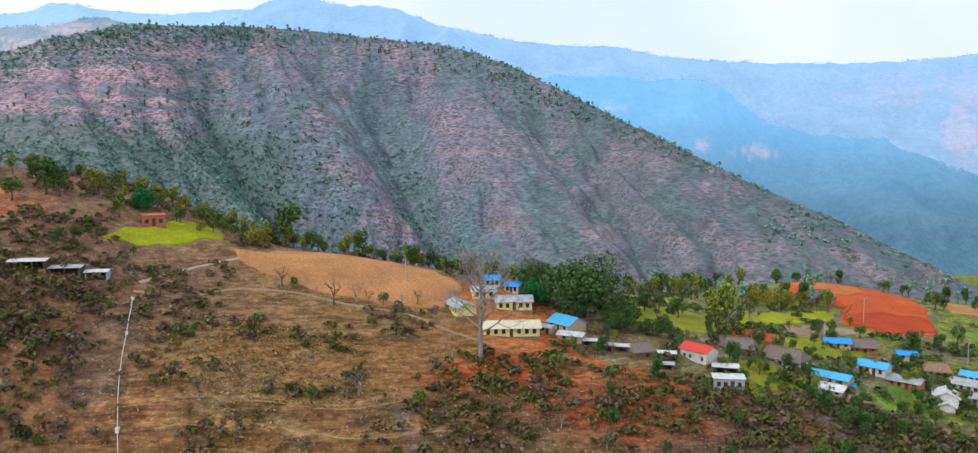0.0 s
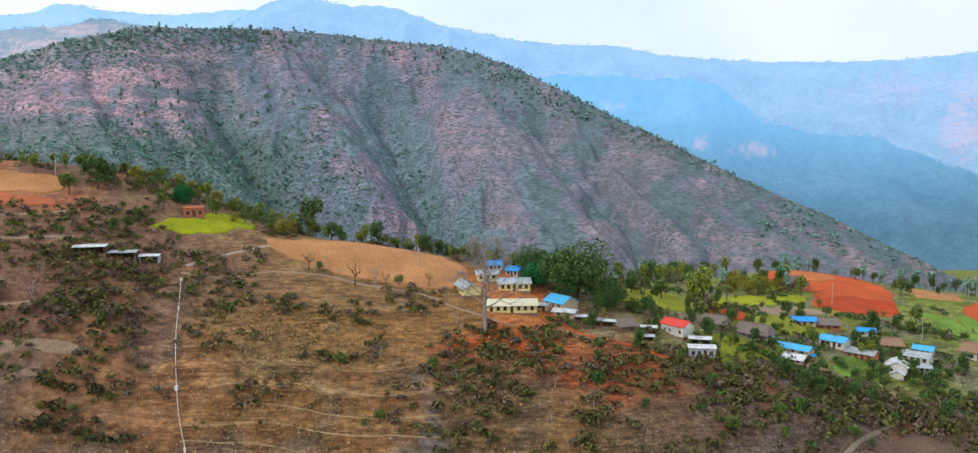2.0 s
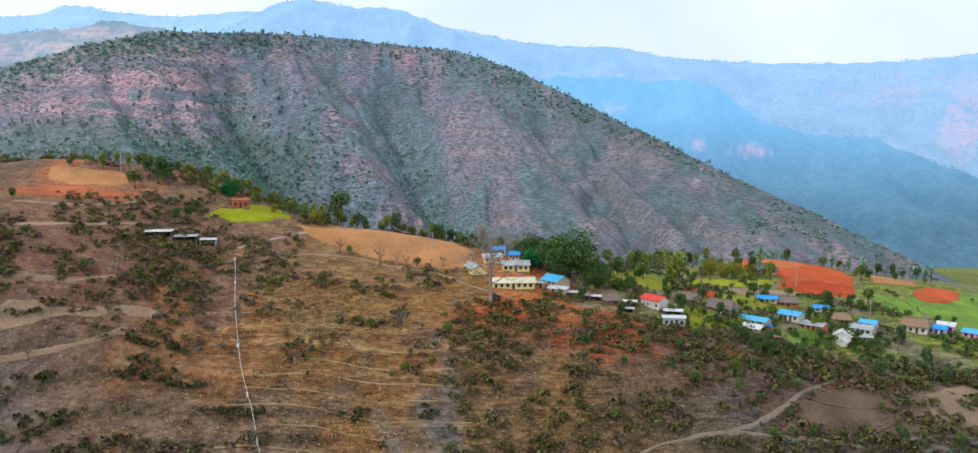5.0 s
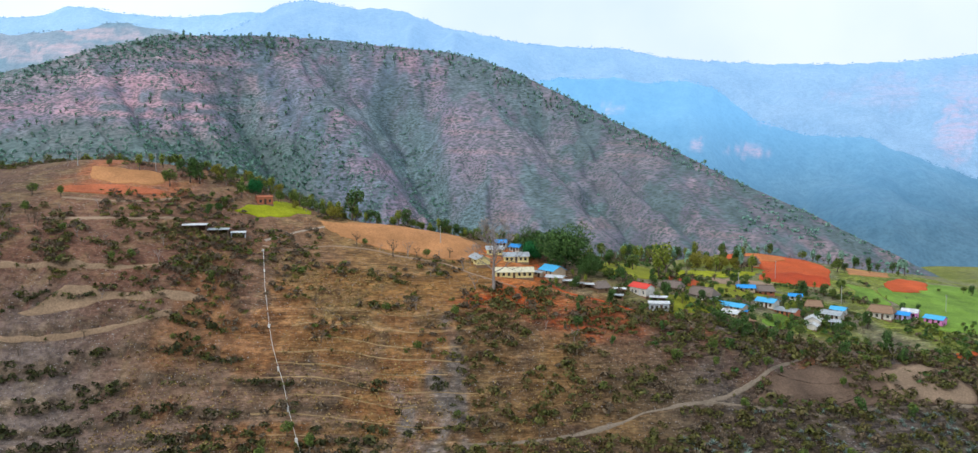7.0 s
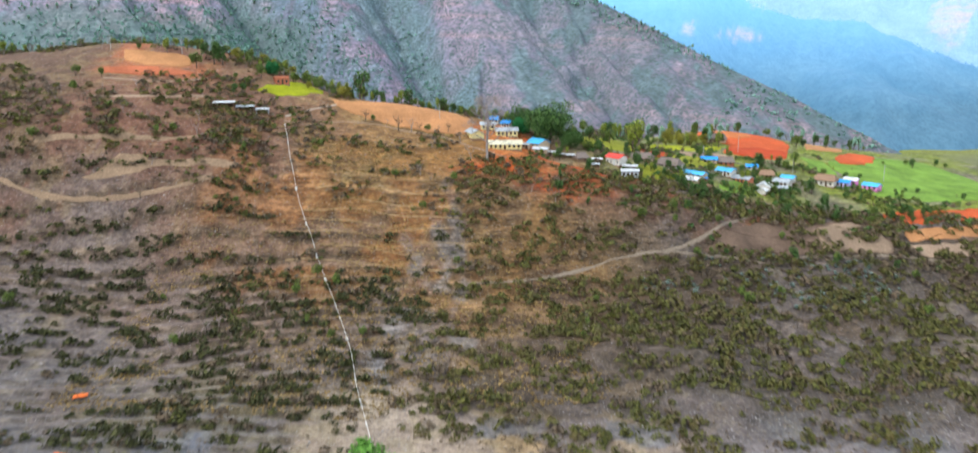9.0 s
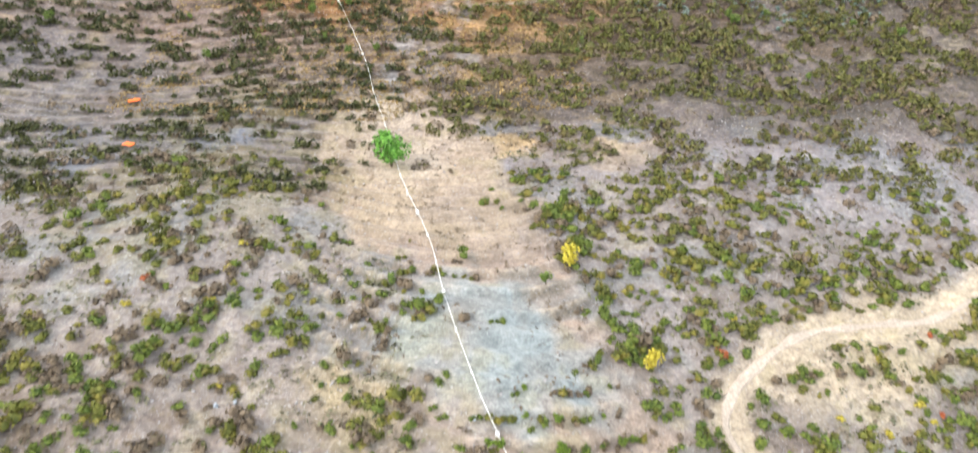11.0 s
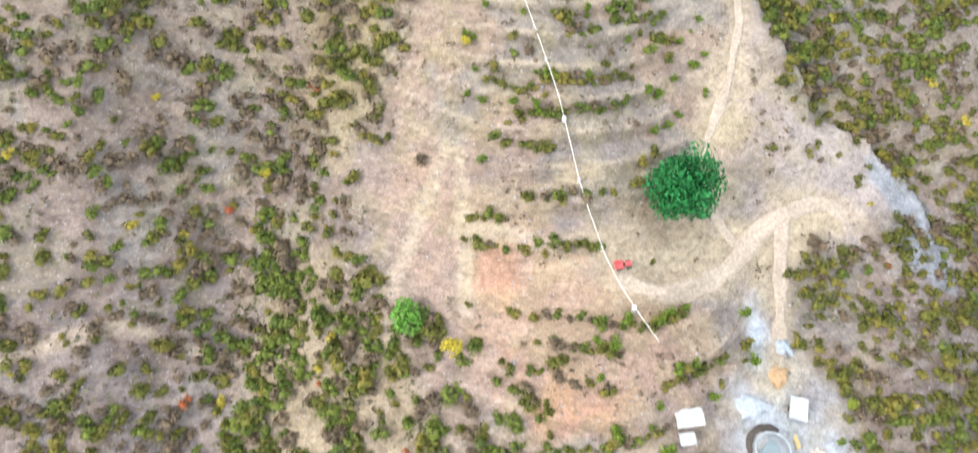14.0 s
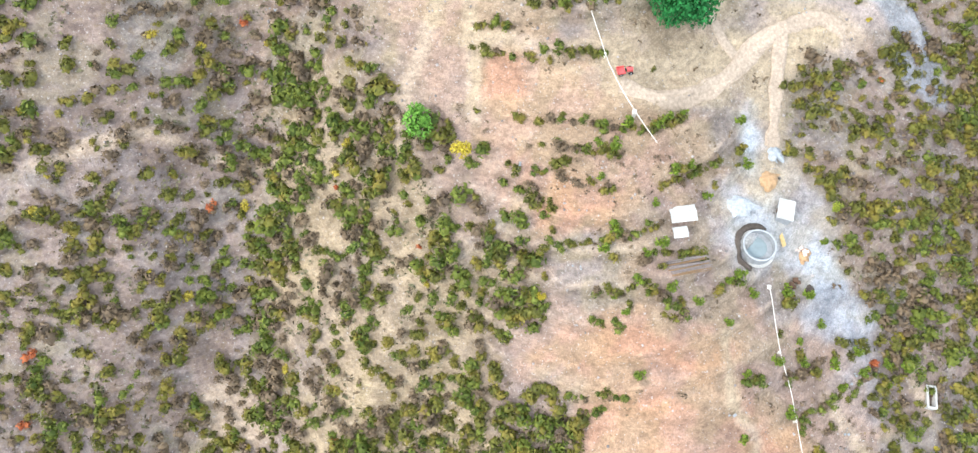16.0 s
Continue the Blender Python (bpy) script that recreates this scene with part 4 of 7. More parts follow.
def patch(name, points, material, label, category, lift=0.16, wobble=1.3, seed=1):
    """A field or pad that lies on the ground, with a worn, uneven edge."""
    rim = outline(points)
    mid = rim.mean(0)
    rim = rim + wobble * np.stack([fbm(rim[:, 0], rim[:, 1], 5, 2, seed), fbm(rim[:, 0], rim[:, 1], 5, 2, seed + 5)], -1)
    steps = max(6, int(np.linalg.norm(rim - mid, axis=1).max() / 1.6))
    rings = [mid + (rim - mid) * s for s in np.linspace(1, 1 / steps, steps)]
    v = np.concatenate(rings + [mid[None]])
    z = ground_at(v[:, 0], v[:, 1]) + lift
    k = len(rim)
    edge = ground_at(rim[:, 0] + (rim - mid)[:, 0] * 0.006, rim[:, 1] + (rim - mid)[:, 1] * 0.006) - 0.4
    out = np.concatenate([np.c_[v, z], np.c_[rim + (rim - mid) * 0.006, edge]])
    faces = []
    for r in range(steps - 1):
        for i in range(k):
            j = (i + 1) % k
            faces.append((r * k + i, r * k + j, (r + 1) * k + j, (r + 1) * k + i))
    last = (steps - 1) * k
    faces += [(last + i, last + (i + 1) % k, steps * k) for i in range(k)]
    skirt = steps * k + 1
    faces += [(skirt + i, skirt + (i + 1) % k, (i + 1) % k, i) for i in range(k)]
    me = bpy.data.meshes.new(name)
    me.from_pydata(out.tolist(), [], faces)
    me.materials.append(material)
    me.polygons.foreach_set("use_smooth", np.ones(len(faces), bool))
    me.update()
    return tagged(new(name, me), label, category, kind="structure")


def smooth_line(points, gap=1.0):
    p = np.array(points, float)
    p = np.concatenate([[2 * p[0] - p[1]], p, [2 * p[-1] - p[-2]]])
    out = []
    for i in range(1, len(p) - 2):
        a, b, c, d = p[i - 1 : i + 3]
        for t in np.linspace(0, 1, max(2, int(np.linalg.norm(c - b) / gap)), endpoint=False):
            out.append(0.5 * (2 * b + (c - a) * t + (2 * a - 5 * b + 4 * c - d) * t * t + (3 * b - a - 3 * c + d) * t**3))
    return np.array(out + [p[-2]])


def track(name, points, width, material, label, lift=0.14, seed=3):
    """A worn way along a line, a little dished, with ragged edges."""
    c = smooth_line(points, 0.9)
    way = np.gradient(c, axis=0)
    way /= np.linalg.norm(way, axis=1, keepdims=True)
    side = np.stack([way[:, 1], -way[:, 0]], -1)
    half = 0.5 * width * (1 + 0.5 * fbm(c[:, 0], c[:, 1], 6, 3, seed))[:, None]
    cols = [-1.15, -1.0, -0.5, 0.0, 0.5, 1.0, 1.15]
    v = np.stack([c + side * half * k for k in cols], 1)
    z = ground_at(v[..., 0], v[..., 1]) + lift
    z[:, 0] -= lift + 0.4
    z[:, -1] -= lift + 0.4
    z[:, 3] -= 0.03
    ob = sheet(name, v[..., 0], v[..., 1], z, material)
    return tagged(ob, label, "path", kind="structure")


M_ORANGE = earth("orange_soil", (0.46, 0.215, 0.088), 0.25)
M_BRICK = earth("brick_soil", (0.46, 0.135, 0.06), 0.25)
M_RED = earth("red_soil", (0.52, 0.095, 0.026), 0.2)
M_GRASS = earth("meadow", (0.16, 0.27, 0.038), 0.4)
M_LAWN = earth("dry_meadow", (0.24, 0.25, 0.022), 0.35)
M_CROP = earth("mustard_crop", (0.31, 0.33, 0.01), 0.3)
M_TAN = earth("tan_soil", (0.34, 0.235, 0.16), 0.18)
M_PATH = earth("trodden_earth", (0.43, 0.345, 0.27), 0.2)
M_GREYPATH = earth("grey_trail", (0.25, 0.195, 0.145), 0.2)
M_TERRACE = earth("terrace_earth", (0.32, 0.215, 0.135), 0.2)
M_STRAWPATH = earth("straw_trail", (0.36, 0.245, 0.125), 0.3)
M_FAN = earth("soil_fan", (0.26, 0.18, 0.12), 0.2)
M_SLIP = earth("slipped_soil", (0.15, 0.098, 0.068), 0.35)

patch("field", [(-66.9, 201.5), (-58, 206.4), (-47, 211), (-37.9, 211), (-27.5, 210), (-15.6, 208), (-7.1, 202), (-7.7, 194.4), (-12.9, 189.3), (-22, 187.3), (-34, 186.5), (-45.2, 188.7), (-57.3, 193.5)],
      M_ORANGE, "ploughed orange field on a low rise", "field", seed=2)
patch("field", [(-93.2, 187.3), (-91, 193), (-85.4, 202), (-81.7, 213), (-76, 217), (-72, 207.7), (-77.4, 197.1), (-84.1, 190.6)], M_CROP, "bright yellow-green crop terrace", "field", seed=3)
patch("field", [(113, 297), (122, 302), (133.9, 299), (148, 293), (157, 283), (151, 262), (139, 236.5), (119.9, 229.6), (109.9, 236.8), (121, 261.4), (110, 278)], M_RED, "ploughed brick-red field", "field", seed=4)
patch("field", [(170.3, 290), (181.4, 289), (189, 284), (180, 266), (162, 266)], M_ORANGE, "ploughed orange strip field", "field", seed=5)
patch("field", [(74.5, 226.7), (99.1, 252), (116, 256), (108, 241), (82.5, 220.5), (69.3, 208.1)], M_CROP, "yellow-green crop strip", "field", seed=6)
patch("field", [(86.7, 221), (104, 233), (113, 227), (100.8, 218.7), (85.5, 213)], M_TAN, "bare tan plot", "field", seed=7)
patch("field", [(44, 240), (58, 252), (66, 250), (52, 222), (40, 218)], M_GRASS, "green grass terrace", "field", seed=8)
patch("field", [(36, 214), (50, 218), (62, 214), (64, 200), (48, 196), (36, 199)], M_LAWN, "grassy terrace", "field", seed=18)
patch("field", [(57.6, 183.3), (65.5, 184.2), (75.5, 182.5), (73.3, 174.5), (57.6, 168.5), (58.2, 176.6)], M_LAWN, "dry yellow-green lawn above the bank", "field", seed=9)
patch("field", [(95.5, 186.2), (102.5, 189.1), (107, 184.4), (104.6, 178.8), (94, 172.8), (91.3, 176)], M_GRASS, "fresh green plot", "field", seed=10)
patch("field", [(-152, 204), (-140.3, 204.5), (-126, 202), (-122, 197), (-126, 193.5), (-140, 192.4), (-149, 194.5)], M_ORANGE, "ploughed orange field on the crest", "field", seed=11)
patch("field", [(160.5, 240), (192.6, 262), (222, 262), (228, 215), (208.1, 195.9), (177.8, 188.6), (159.7, 193.8), (160, 218)], M_GRASS, "wide green meadow", "field", seed=12)
patch("field", [(170, 252), (186, 266), (196, 262), (180, 240), (168, 238)], M_RED, "small red plot", "field", 0.34, seed=13)
patch("field", [(146, 226), (152, 246), (159, 240), (156, 216)], M_GRASS, "green plot", "field", seed=14)
patch("field", [(68, 205), (84, 212), (104, 216), (112, 212), (96, 200), (80, 195), (68, 196)], M_LAWN, "grassy ground between the houses", "field", seed=15)
patch("slip_face", [(73.7, 136.6), (83.7, 144.4), (98.7, 154), (106, 155), (124, 157), (138, 164), (143, 161.8), (146, 156), (151, 152), (148.5, 147.6), (130, 144.9), (112, 143), (93, 138.6)], M_SLIP, "bare slipped soil face below the village", "ground", seed=16)
patch("slip_face", [(122, 154.9), (137, 163.5), (143, 161), (145.7, 156), (150, 152), (148, 148.6), (130, 146), (121, 146)], M_FAN, "pale bare soil fan", "ground", 0.34, seed=19)
for pts, mat, sd in (([(156.8, 172.1), (180.1, 178.3), (205, 184), (198, 173), (173.7, 166.4), (155.1, 164.5)], M_RED, 20),
                     ([(158, 161), (195, 168), (191, 160.5), (158.5, 155.1)], M_ORANGE, 21), ([(157.4, 153), (190, 157.8), (186, 150.5), (160.4, 148.2)], M_TAN, 22)):
    patch("bank", pts, mat, "bare stepped earth bank", "ground", seed=sd)

patch("field", [(114.5, 246.8), (125, 257), (132.2, 256.8), (146, 256), (142.5, 241), (137.1, 237.5), (122, 231.5), (112, 237)], earth("dark_red_soil", (0.44, 0.058, 0.014), 0.2), "freshly turned dark red strip of the field", "field", 0.36, seed=23)
patch("field", [(117, 297), (126, 299), (137, 293), (140, 287), (131.7, 279.6), (114, 277)], earth("pale_red_soil", (0.52, 0.16, 0.05), 0.2), "paler orange end of the red field", "field", 0.36, seed=24)
patch("yard", [(64.7, 205.6), (75.7, 209), (77, 200.9), (63.1, 197.5)], M_RED, "bare red earth yard behind the thatched houses", "yard", 0.34, seed=25)
track("road", [(118.3, -5.6), (111.1, -14.2), (94.3, -23.5), (80.7, -27.8), (67.8, -31.7), (56.7, -37.9), (45.9, -47.5), (41.7, -55.4), (43.2, -60.8), (46.6, -64.3), (48.1, -71), (46.1, -79), (44, -87), (40.4, -95.3), (38.0, -103.4), (40, -112), (44, -117)],
      1.6, M_PATH, "pale dirt road down the spur")
track("road", [(21, -126.4), (29.0, -127.8), (36.2, -125.1), (42.7, -120.1), (49.0, -112.8), (54.8, -109.0), (61.4, -106.3), (67, -108)], 3.4, M_PATH, "looping dirt road", 0.2)
track("road", [(53.4, -110), (52.2, -119.6), (51.4, -127.7), (50.9, -132.2)], 3.2, M_PATH, "short dirt road to the tank", 0.17)
track("path", [(-10.1, 114.8), (0, 116), (8.3, 117.1), (17, 119.3), (27.7, 122.5), (35.1, 125.5), (44.7, 129.7), (54.3, 132.4), (64, 134.9), (72.5, 138.8), (79.6, 143.4), (90, 151.4), (101.8, 161)], 0.85, M_GREYPATH, "trodden hillside path")
track("path", [(60, 133.6), (73, 134.4), (86, 135.2), (97.7, 136.3), (113, 141.2), (127, 142.8), (146, 146.6), (170, 148)], 0.8, M_GREYPATH, "trodden path along the foot of the slip", seed=12)
track("path", [(-175, 131), (-161.9, 130), (-153.2, 128.9), (-143, 129), (-125, 131.1), (-108.8, 133.8), (-96.9, 137)], 0.9, M_TERRACE, "pale terrace track", seed=4)
patch("terrace", [(-140, 133), (-134, 135.6), (-129, 138.8), (-123, 139.8), (-118.5, 139.2), (-104, 140.6), (-90, 142), (-89, 140.9), (-104, 139), (-117.6, 137.5), (-121.4, 136), (-129.3, 134.4)], M_TERRACE, "bare pale terrace bench", "ground", 0.3, 0.3, seed=26)
track("path", [(-158, 139.5), (-143, 141.8), (-126.7, 144.2), (-112.7, 146.7), (-102.7, 150.3), (-94.3, 156.5)], 1.1, M_TERRACE, "pale terrace track", seed=6)
track("path", [(-150, 163.5), (-139, 166), (-124.6, 168.7), (-108, 173.8)], 1.3, M_TAN, "narrow terrace track", seed=7)
track("path", [(-151, 179), (-133.4, 178.4), (-122, 182), (-112.8, 186.3)], 1.0, M_TAN, "narrow terrace track", seed=8)
patch("terrace", [(-155, 186.5), (-145.5, 189.9), (-134.4, 190.4), (-120, 189.4), (-119.4, 187.2), (-135.4, 183.2), (-152, 183.2)], M_BRICK, "brick-red earth terrace below the field", "ground", 0.3, 0.4, seed=13)
track("path", [(-80, 172), (-70, 176), (-60, 184), (-48, 186.5), (-34, 184.5), (-20, 184), (-8, 178), (6, 173)], 0.7, M_TAN, "narrow trodden footpath along the field", seed=10)
track("path", [(-80.2, 175.5), (-73.3, 186.7), (-63.3, 199.8)], 0.6, M_PATH, "pale footpath up to the field", seed=14)
track("path", [(14, 195), (16.5, 188), (17.5, 180), (22, 174), (34, 171), (48, 166)], 1.0, M_RED, "red earth lane between the houses", seed=11)



def contour_trail(level, x0, x1, low, high, label, sd):
    """A goat trail that keeps to one height of the slope."""
    pts = []
    for x in np.arange(x0, x1, 5.0):
        a, b = low, high
        for _ in range(24):
            mid = (a + b) / 2
            if smooth_land(x, mid) + 2.2 * fbm(x, mid, 60, 3, 5) < level + 0.5 * vnoise(x, 0 * x, 17, sd):
                a = mid
            else:
                b = mid
        pts.append((x, a))
    track("path", pts, 0.16, M_STRAWPATH, label, 0.13, sd)


for k, (h, x0, x1) in enumerate(((84, -66, -30), (88, -72, 2), (92, -64, -18), (95.5, -74, 2), (99, -70, -14), (102, -66, 0), (105, -60, -10), (108, -62, -2), (111, -50, -12))):
    contour_trail(h, x0 + 3 * k % 7, x1, 62, 165, "narrow straw-coloured goat trail along the slope", 30 + k)

# ---------------------------------------------------------------- scrub


TRAIL = [(-10, 114.8), (17, 119.3), (35, 125.5), (54, 132.4), (72.5, 138.8), (90, 151.4)]
WEST = [(-175, 131), (-153.2, 128.9), (-125, 131.1), (-96.9, 137)]


def near_line(x, y, points, width):
    """Spots on a way that plants leave free."""
    return from_line(x, y, points) < width


SLIP = [(76, 137.5), (84, 144.4), (98.7, 154), (106, 155), (124, 157), (138, 164), (143, 161.8), (151, 152), (160, 150), (186, 154), (188, 166), (158, 160), (148.5, 147.6), (130, 144.9), (112, 143), (93, 138.6)]


def keep_free(x, y):
    """Roads, pads and fields where no scrub grows."""
    free = near_line(x, y, ROAD, 2.9) | near_line(x, y, LOOP, 3.4) | near_line(x, y, LANE, 2.8)
    free |= near_line(x, y, TRAIL, 2.2) | near_line(x, y, WEST, 2.4)
    free |= np.hypot((x - 49) / 12, (y + 148) / 11) < 1
    free |= np.hypot((x - 60) / 10, (y + 107) / 5) < 1
    free |= (np.hypot((x - 22) / 21, (y + 171.5) / 5) < 1) | (np.hypot((x - 36) / 20, (y + 185) / 7) < 1)
    free |= np.hypot((x + 13) / 8, (y + 120) / 11) < 1
    free |= (ragged(x, y, SLIP, 1.5, 2.5) > 0.45) & (fbm(x, y, 8, 2, 97) < 0.3)
    return free


def spread(x0, x1, y0, y1, cell, loose=0.62):
    """Spots at about even distances, each shifted at will within its cell."""
    u, v = np.meshgrid(np.arange(x0, x1, cell), np.arange(y0, y1, cell))
    u, v = u.ravel(), v.ravel()
    return u + RNG.uniform(-loose, loose, len(u)) * cell, v + RNG.uniform(-loose, loose, len(v)) * cell


BELT = [(-18.4, -121.4), (-17.0, -132.7), (-6.7, -136.3), (-6.5, -145.5), (4.6, -145.9), (4.9, -157.0), (0.7, -162.9), (7.5, -169.2), (3.4, -177.3), (15.5, -181.5), (20, -196)]
WASH = [(-43.1, -105), (-43.1, -115.7), (-40.4, -126.7), (-42.6, -139.7), (-46.2, -150.5), (-47.6, -161.3), (-47.5, -174.7), (-43.2, -190)]
UPPER_HEDGES = ([(-4, -115.5), (2.6, -116)], [(-4, -119), (1.6, -120)], [(5, -120.7), (17.4, -120.3)], [(2, -131), (15, -132), (25, -133), (33, -129.8)], [(5.4, -135.4), (13, -136.3), (21.6, -137.3)],
          [(6, -139.6), (12, -141.3), (19.5, -143.2)], [(27.8, -141.8), (33, -139.8), (38, -136.8)], [(5.7, -143.6), (10, -145.6)], [(11.3, -151.7), (17.7, -151.4), (22, -150.3), (28.5, -148)])
LOWER_HEDGES = ([(25, -154.2), (33.8, -152.6)], [(17.3, -159.6), (26.3, -159.6), (33, -162.3)], [(39, -158.3), (42.7, -156.2)], [(23.2, -165.2), (17, -164.5)], [(12.2, -176.3), (22.5, -176.7)],
          [(43.8, -173.6), (55.4, -171.4), (62.8, -167.7)], [(55.2, -178), (62.6, -175.3), (71, -170.2)], [(4, -99.5), (11.6, -99)], [(0, -103.8), (6.2, -104.2), (10.5, -104.6)],
          [(5.2, -113), (11.5, -113), (20.2, -111.8)], [(-1.5, -94.4), (7.2, -95.6)], [(8.3, -93), (17.3, -92.3), (23.2, -88.7)], [(9.3, -98), (17.2, -97.2), (24.2, -93.6)], [(12.2, -85), (18.6, -82.3)], [(21, -79.8), (31, -75)])
HEDGES = UPPER_HEDGES + LOWER_HEDGES


# the near scrub: round bushes a stride or two apart, thick in the gullies, few on the bare spur
cx, cy = spread(-92, 118, -222, 16, 2.2, 0.55)
bare = ragged(cx, cy, BARE, 2.5, 3.5)
grain = 0.62 * vnoise(cx, cy, 4.4, 51) + 0.62 * RNG.uniform(-1, 1, len(cx)) + 0.3 * vnoise(cx, cy, 13, 53)
gully = np.exp(-(((from_line(cx - 3.5, cy, WASH)) / 3.5) ** 2))
gully = np.maximum(gully, np.exp(-((from_line(cx, cy, BELT) / 6.0) ** 2)))
gully = np.maximum(gully, 0.8 * ragged(cx, cy, [(-8, -168), (6, -174), (16, -183), (22, -198), (-12, -210), (-32, -196), (-24, -178)], 4, 5))
gully = np.maximum(gully, 0.7 * np.exp(-((from_line(cx - 3, cy, [(11, -4), (17, -28), (23, -44), (26, -55), (37, -61), (52, -66), (60, -80)]) / 3.5) ** 2)))
level = -0.4 + (0.14 + 0.1 * step01(-85, -70, cy)) * step01(-22, -34, cx) - 0.1 * step01(55, 75, cx) + 0.4 * step01(-75, -30, cy) + (1.15 - 0.5 * step01(-45, -10, cy)) * bare + 0.45 * ragged(cx, cy, ROADSIDE, 2.5, 3.5) - 0.6 * gully
keep = (grain > level) & ~keep_free(cx, cy)
cx, cy, gully = cx[keep], cy[keep], gully[keep]
sizes = 0.46 + 0.75 * RNG.rand(len(cx)) ** 1.5 + 0.45 * np.clip(grain[keep] - level[keep], 0, 0.9) + 0.25 * gully
# bushes along the terrace walls of the spur
rows = [smooth_line(line, 0.95) - np.array((0, 0.9)) for line in HEDGES]
for k in range(-15, -3):
    x = np.arange(-22, 46, 1.5)
    y = np.full(len(x), 5.6 * (k + 0.34))
    for _ in range(4):
        y = 5.6 * (k + 0.34) + 0.013 * (x - 8 - 0.25 * (-100 - y)) ** 2 - 1.6 * fbm(x, y, 40, 2, 3)
    ok = (ragged(x, y, BARE) > 0.8) & (fbm(x * 0.7, y, 6, 2, 53 + k % 5) > 0.12 + 0.3 * (y > -66) * (np.abs(x) < 20)) & (y < -22)
    rows.append(np.c_[x[ok], y[ok]])
rows = np.concatenate(rows)
rows = rows + RNG.normal(0, 0.4, rows.shape)
rows = rows[~keep_free(rows[:, 0], rows[:, 1]) & (RNG.rand(len(rows)) < 0.88)]
cx, cy = np.concatenate([cx, rows[:, 0]]), np.concatenate([cy, rows[:, 1]])
gully, sizes = np.concatenate([gully, np.full(len(rows), 0.8)]), np.concatenate([sizes, RNG.uniform(0.45, 0.95, len(rows))])
BUSH = [clump(54, 1.45, 1.6, 0.335, 100 + k, lobes=2 + k % 2, flat=0.25, slim=(0.28, 0.55), core=0.66) for k in range(7)]
BUSH_FAR = [clump(38, 1.4, 1.5, 0.4, 120 + k, lobes=2 + k % 2, flat=0.45, slim=(0.35, 0.65)) for k in range(6)]
# the far slope: in rows along the terrace walls to the west, in loose patches to the east
fx, fy = spread(-255, 255, -60, 172, 2.7)
m = (fy > 16) | (fx < -92) | (fx > 118)
fx, fy = fx[m], fy[m]
# closer spots for the rows on the western terraces
ux, uy = spread(-255, 0, -14, 148, 1.75)
m = west_share(ux, uy) > 0.5
ok = west_share(fx, fy) <= 0.5
fx, fy = np.concatenate([fx[ok], ux[m]]), np.concatenate([fy[ok], uy[m]])
west = west_share(fx, fy)
straw = step01(88, 112, fy) * step01(2, -24, fx) * step01(-88, -68, fx)
ledge = np.where(west > 0.5, west_phase(fx, fy), slope_phase(fx, fy))
wall = ((ledge > 0.15) & (ledge < 0.55)).astype(float)
loose = vnoise(fx * 0.7, fy, 5.6, 54) + 0.5 * vnoise(fx, fy, 2.8, 55) + 0.4 * vnoise(fx, fy, 22, 56)
strip = vnoise(fx * 0.42, fy, 3.4, 58) + 0.35 * vnoise(fx, fy, 2.2, 59) + 0.35 * vnoise(fx, fy, 26, 60)
score = (loose + 0.16 + 0.3 * step01(-30, 5, fx) * step01(60, 90, fy)) * (1 - west) + (strip + 1.3 * wall - 0.98) * west - 0.6 * straw * (1 - 0.4 * wall) - 0.6 * step01(122, 142, fy) * step01(10, -30, fx) * (1 - 0.75 * step01(-72, -88, fx))
score = score - 0.5 * ragged(fx, fy, BARE, 2.5, 3.5) - 0.22 * step01(90, 30, fy)
keep = (score > 0) & ~keep_free(fx, fy)
far_sizes = 0.75 + 0.75 * RNG.rand(keep.sum()) ** 1.6 + 0.35 * np.clip(score[keep], 0, 1)
far_sizes = far_sizes * (1 - 0.05 * west[keep])
turns, far_turns = RNG.uniform(0, 6.28, len(cx)), RNG.uniform(0, 6.28, keep.sum())
fx, fy = fx[keep], fy[keep]
kind = RNG.rand(len(cx)) + 0.25 * fbm(cx, cy, 30, 2, 57) + 0.3 * gully
kind = np.where((cx < -24) & (RNG.rand(len(cx)) < 0.2), 0.7, kind)
far_kind = RNG.rand(len(fx)) + 0.25 * fbm(fx, fy, 30, 2, 57) - 0.2
rowed = (west[keep] > 0.5) & (far_kind < 0.62)
for lo, hi, name, mat, label in ((-9, 0.62, "scrub", M_OLIVE, "olive-green thorn scrub over the hillside"), (0.62, 0.8, "dry_scrub", M_DRY, "dry brown leafless scrub"),
                                 (0.8, 9, "shrubs", M_FRESH, "fresh green shrubs among the scrub")):
    m = (kind >= lo) & (kind < hi)
    scatter(name, BUSH, cx[m], cy[m], sizes[m], turns[m], mat, label, "bushes")
    m = (far_kind >= lo) & (far_kind < hi) & ~rowed
    scatter(name, BUSH_FAR, fx[m], fy[m], far_sizes[m], far_turns[m], M_SLOPE if mat == M_OLIVE else M_DULL if mat == M_FRESH else mat, label, "bushes")
scatter("hedge_rows", BUSH_FAR, fx[rowed], fy[rowed], far_sizes[rowed], far_turns[rowed], M_ROWS, "dark scrub in rows along the western terrace walls", "bushes")
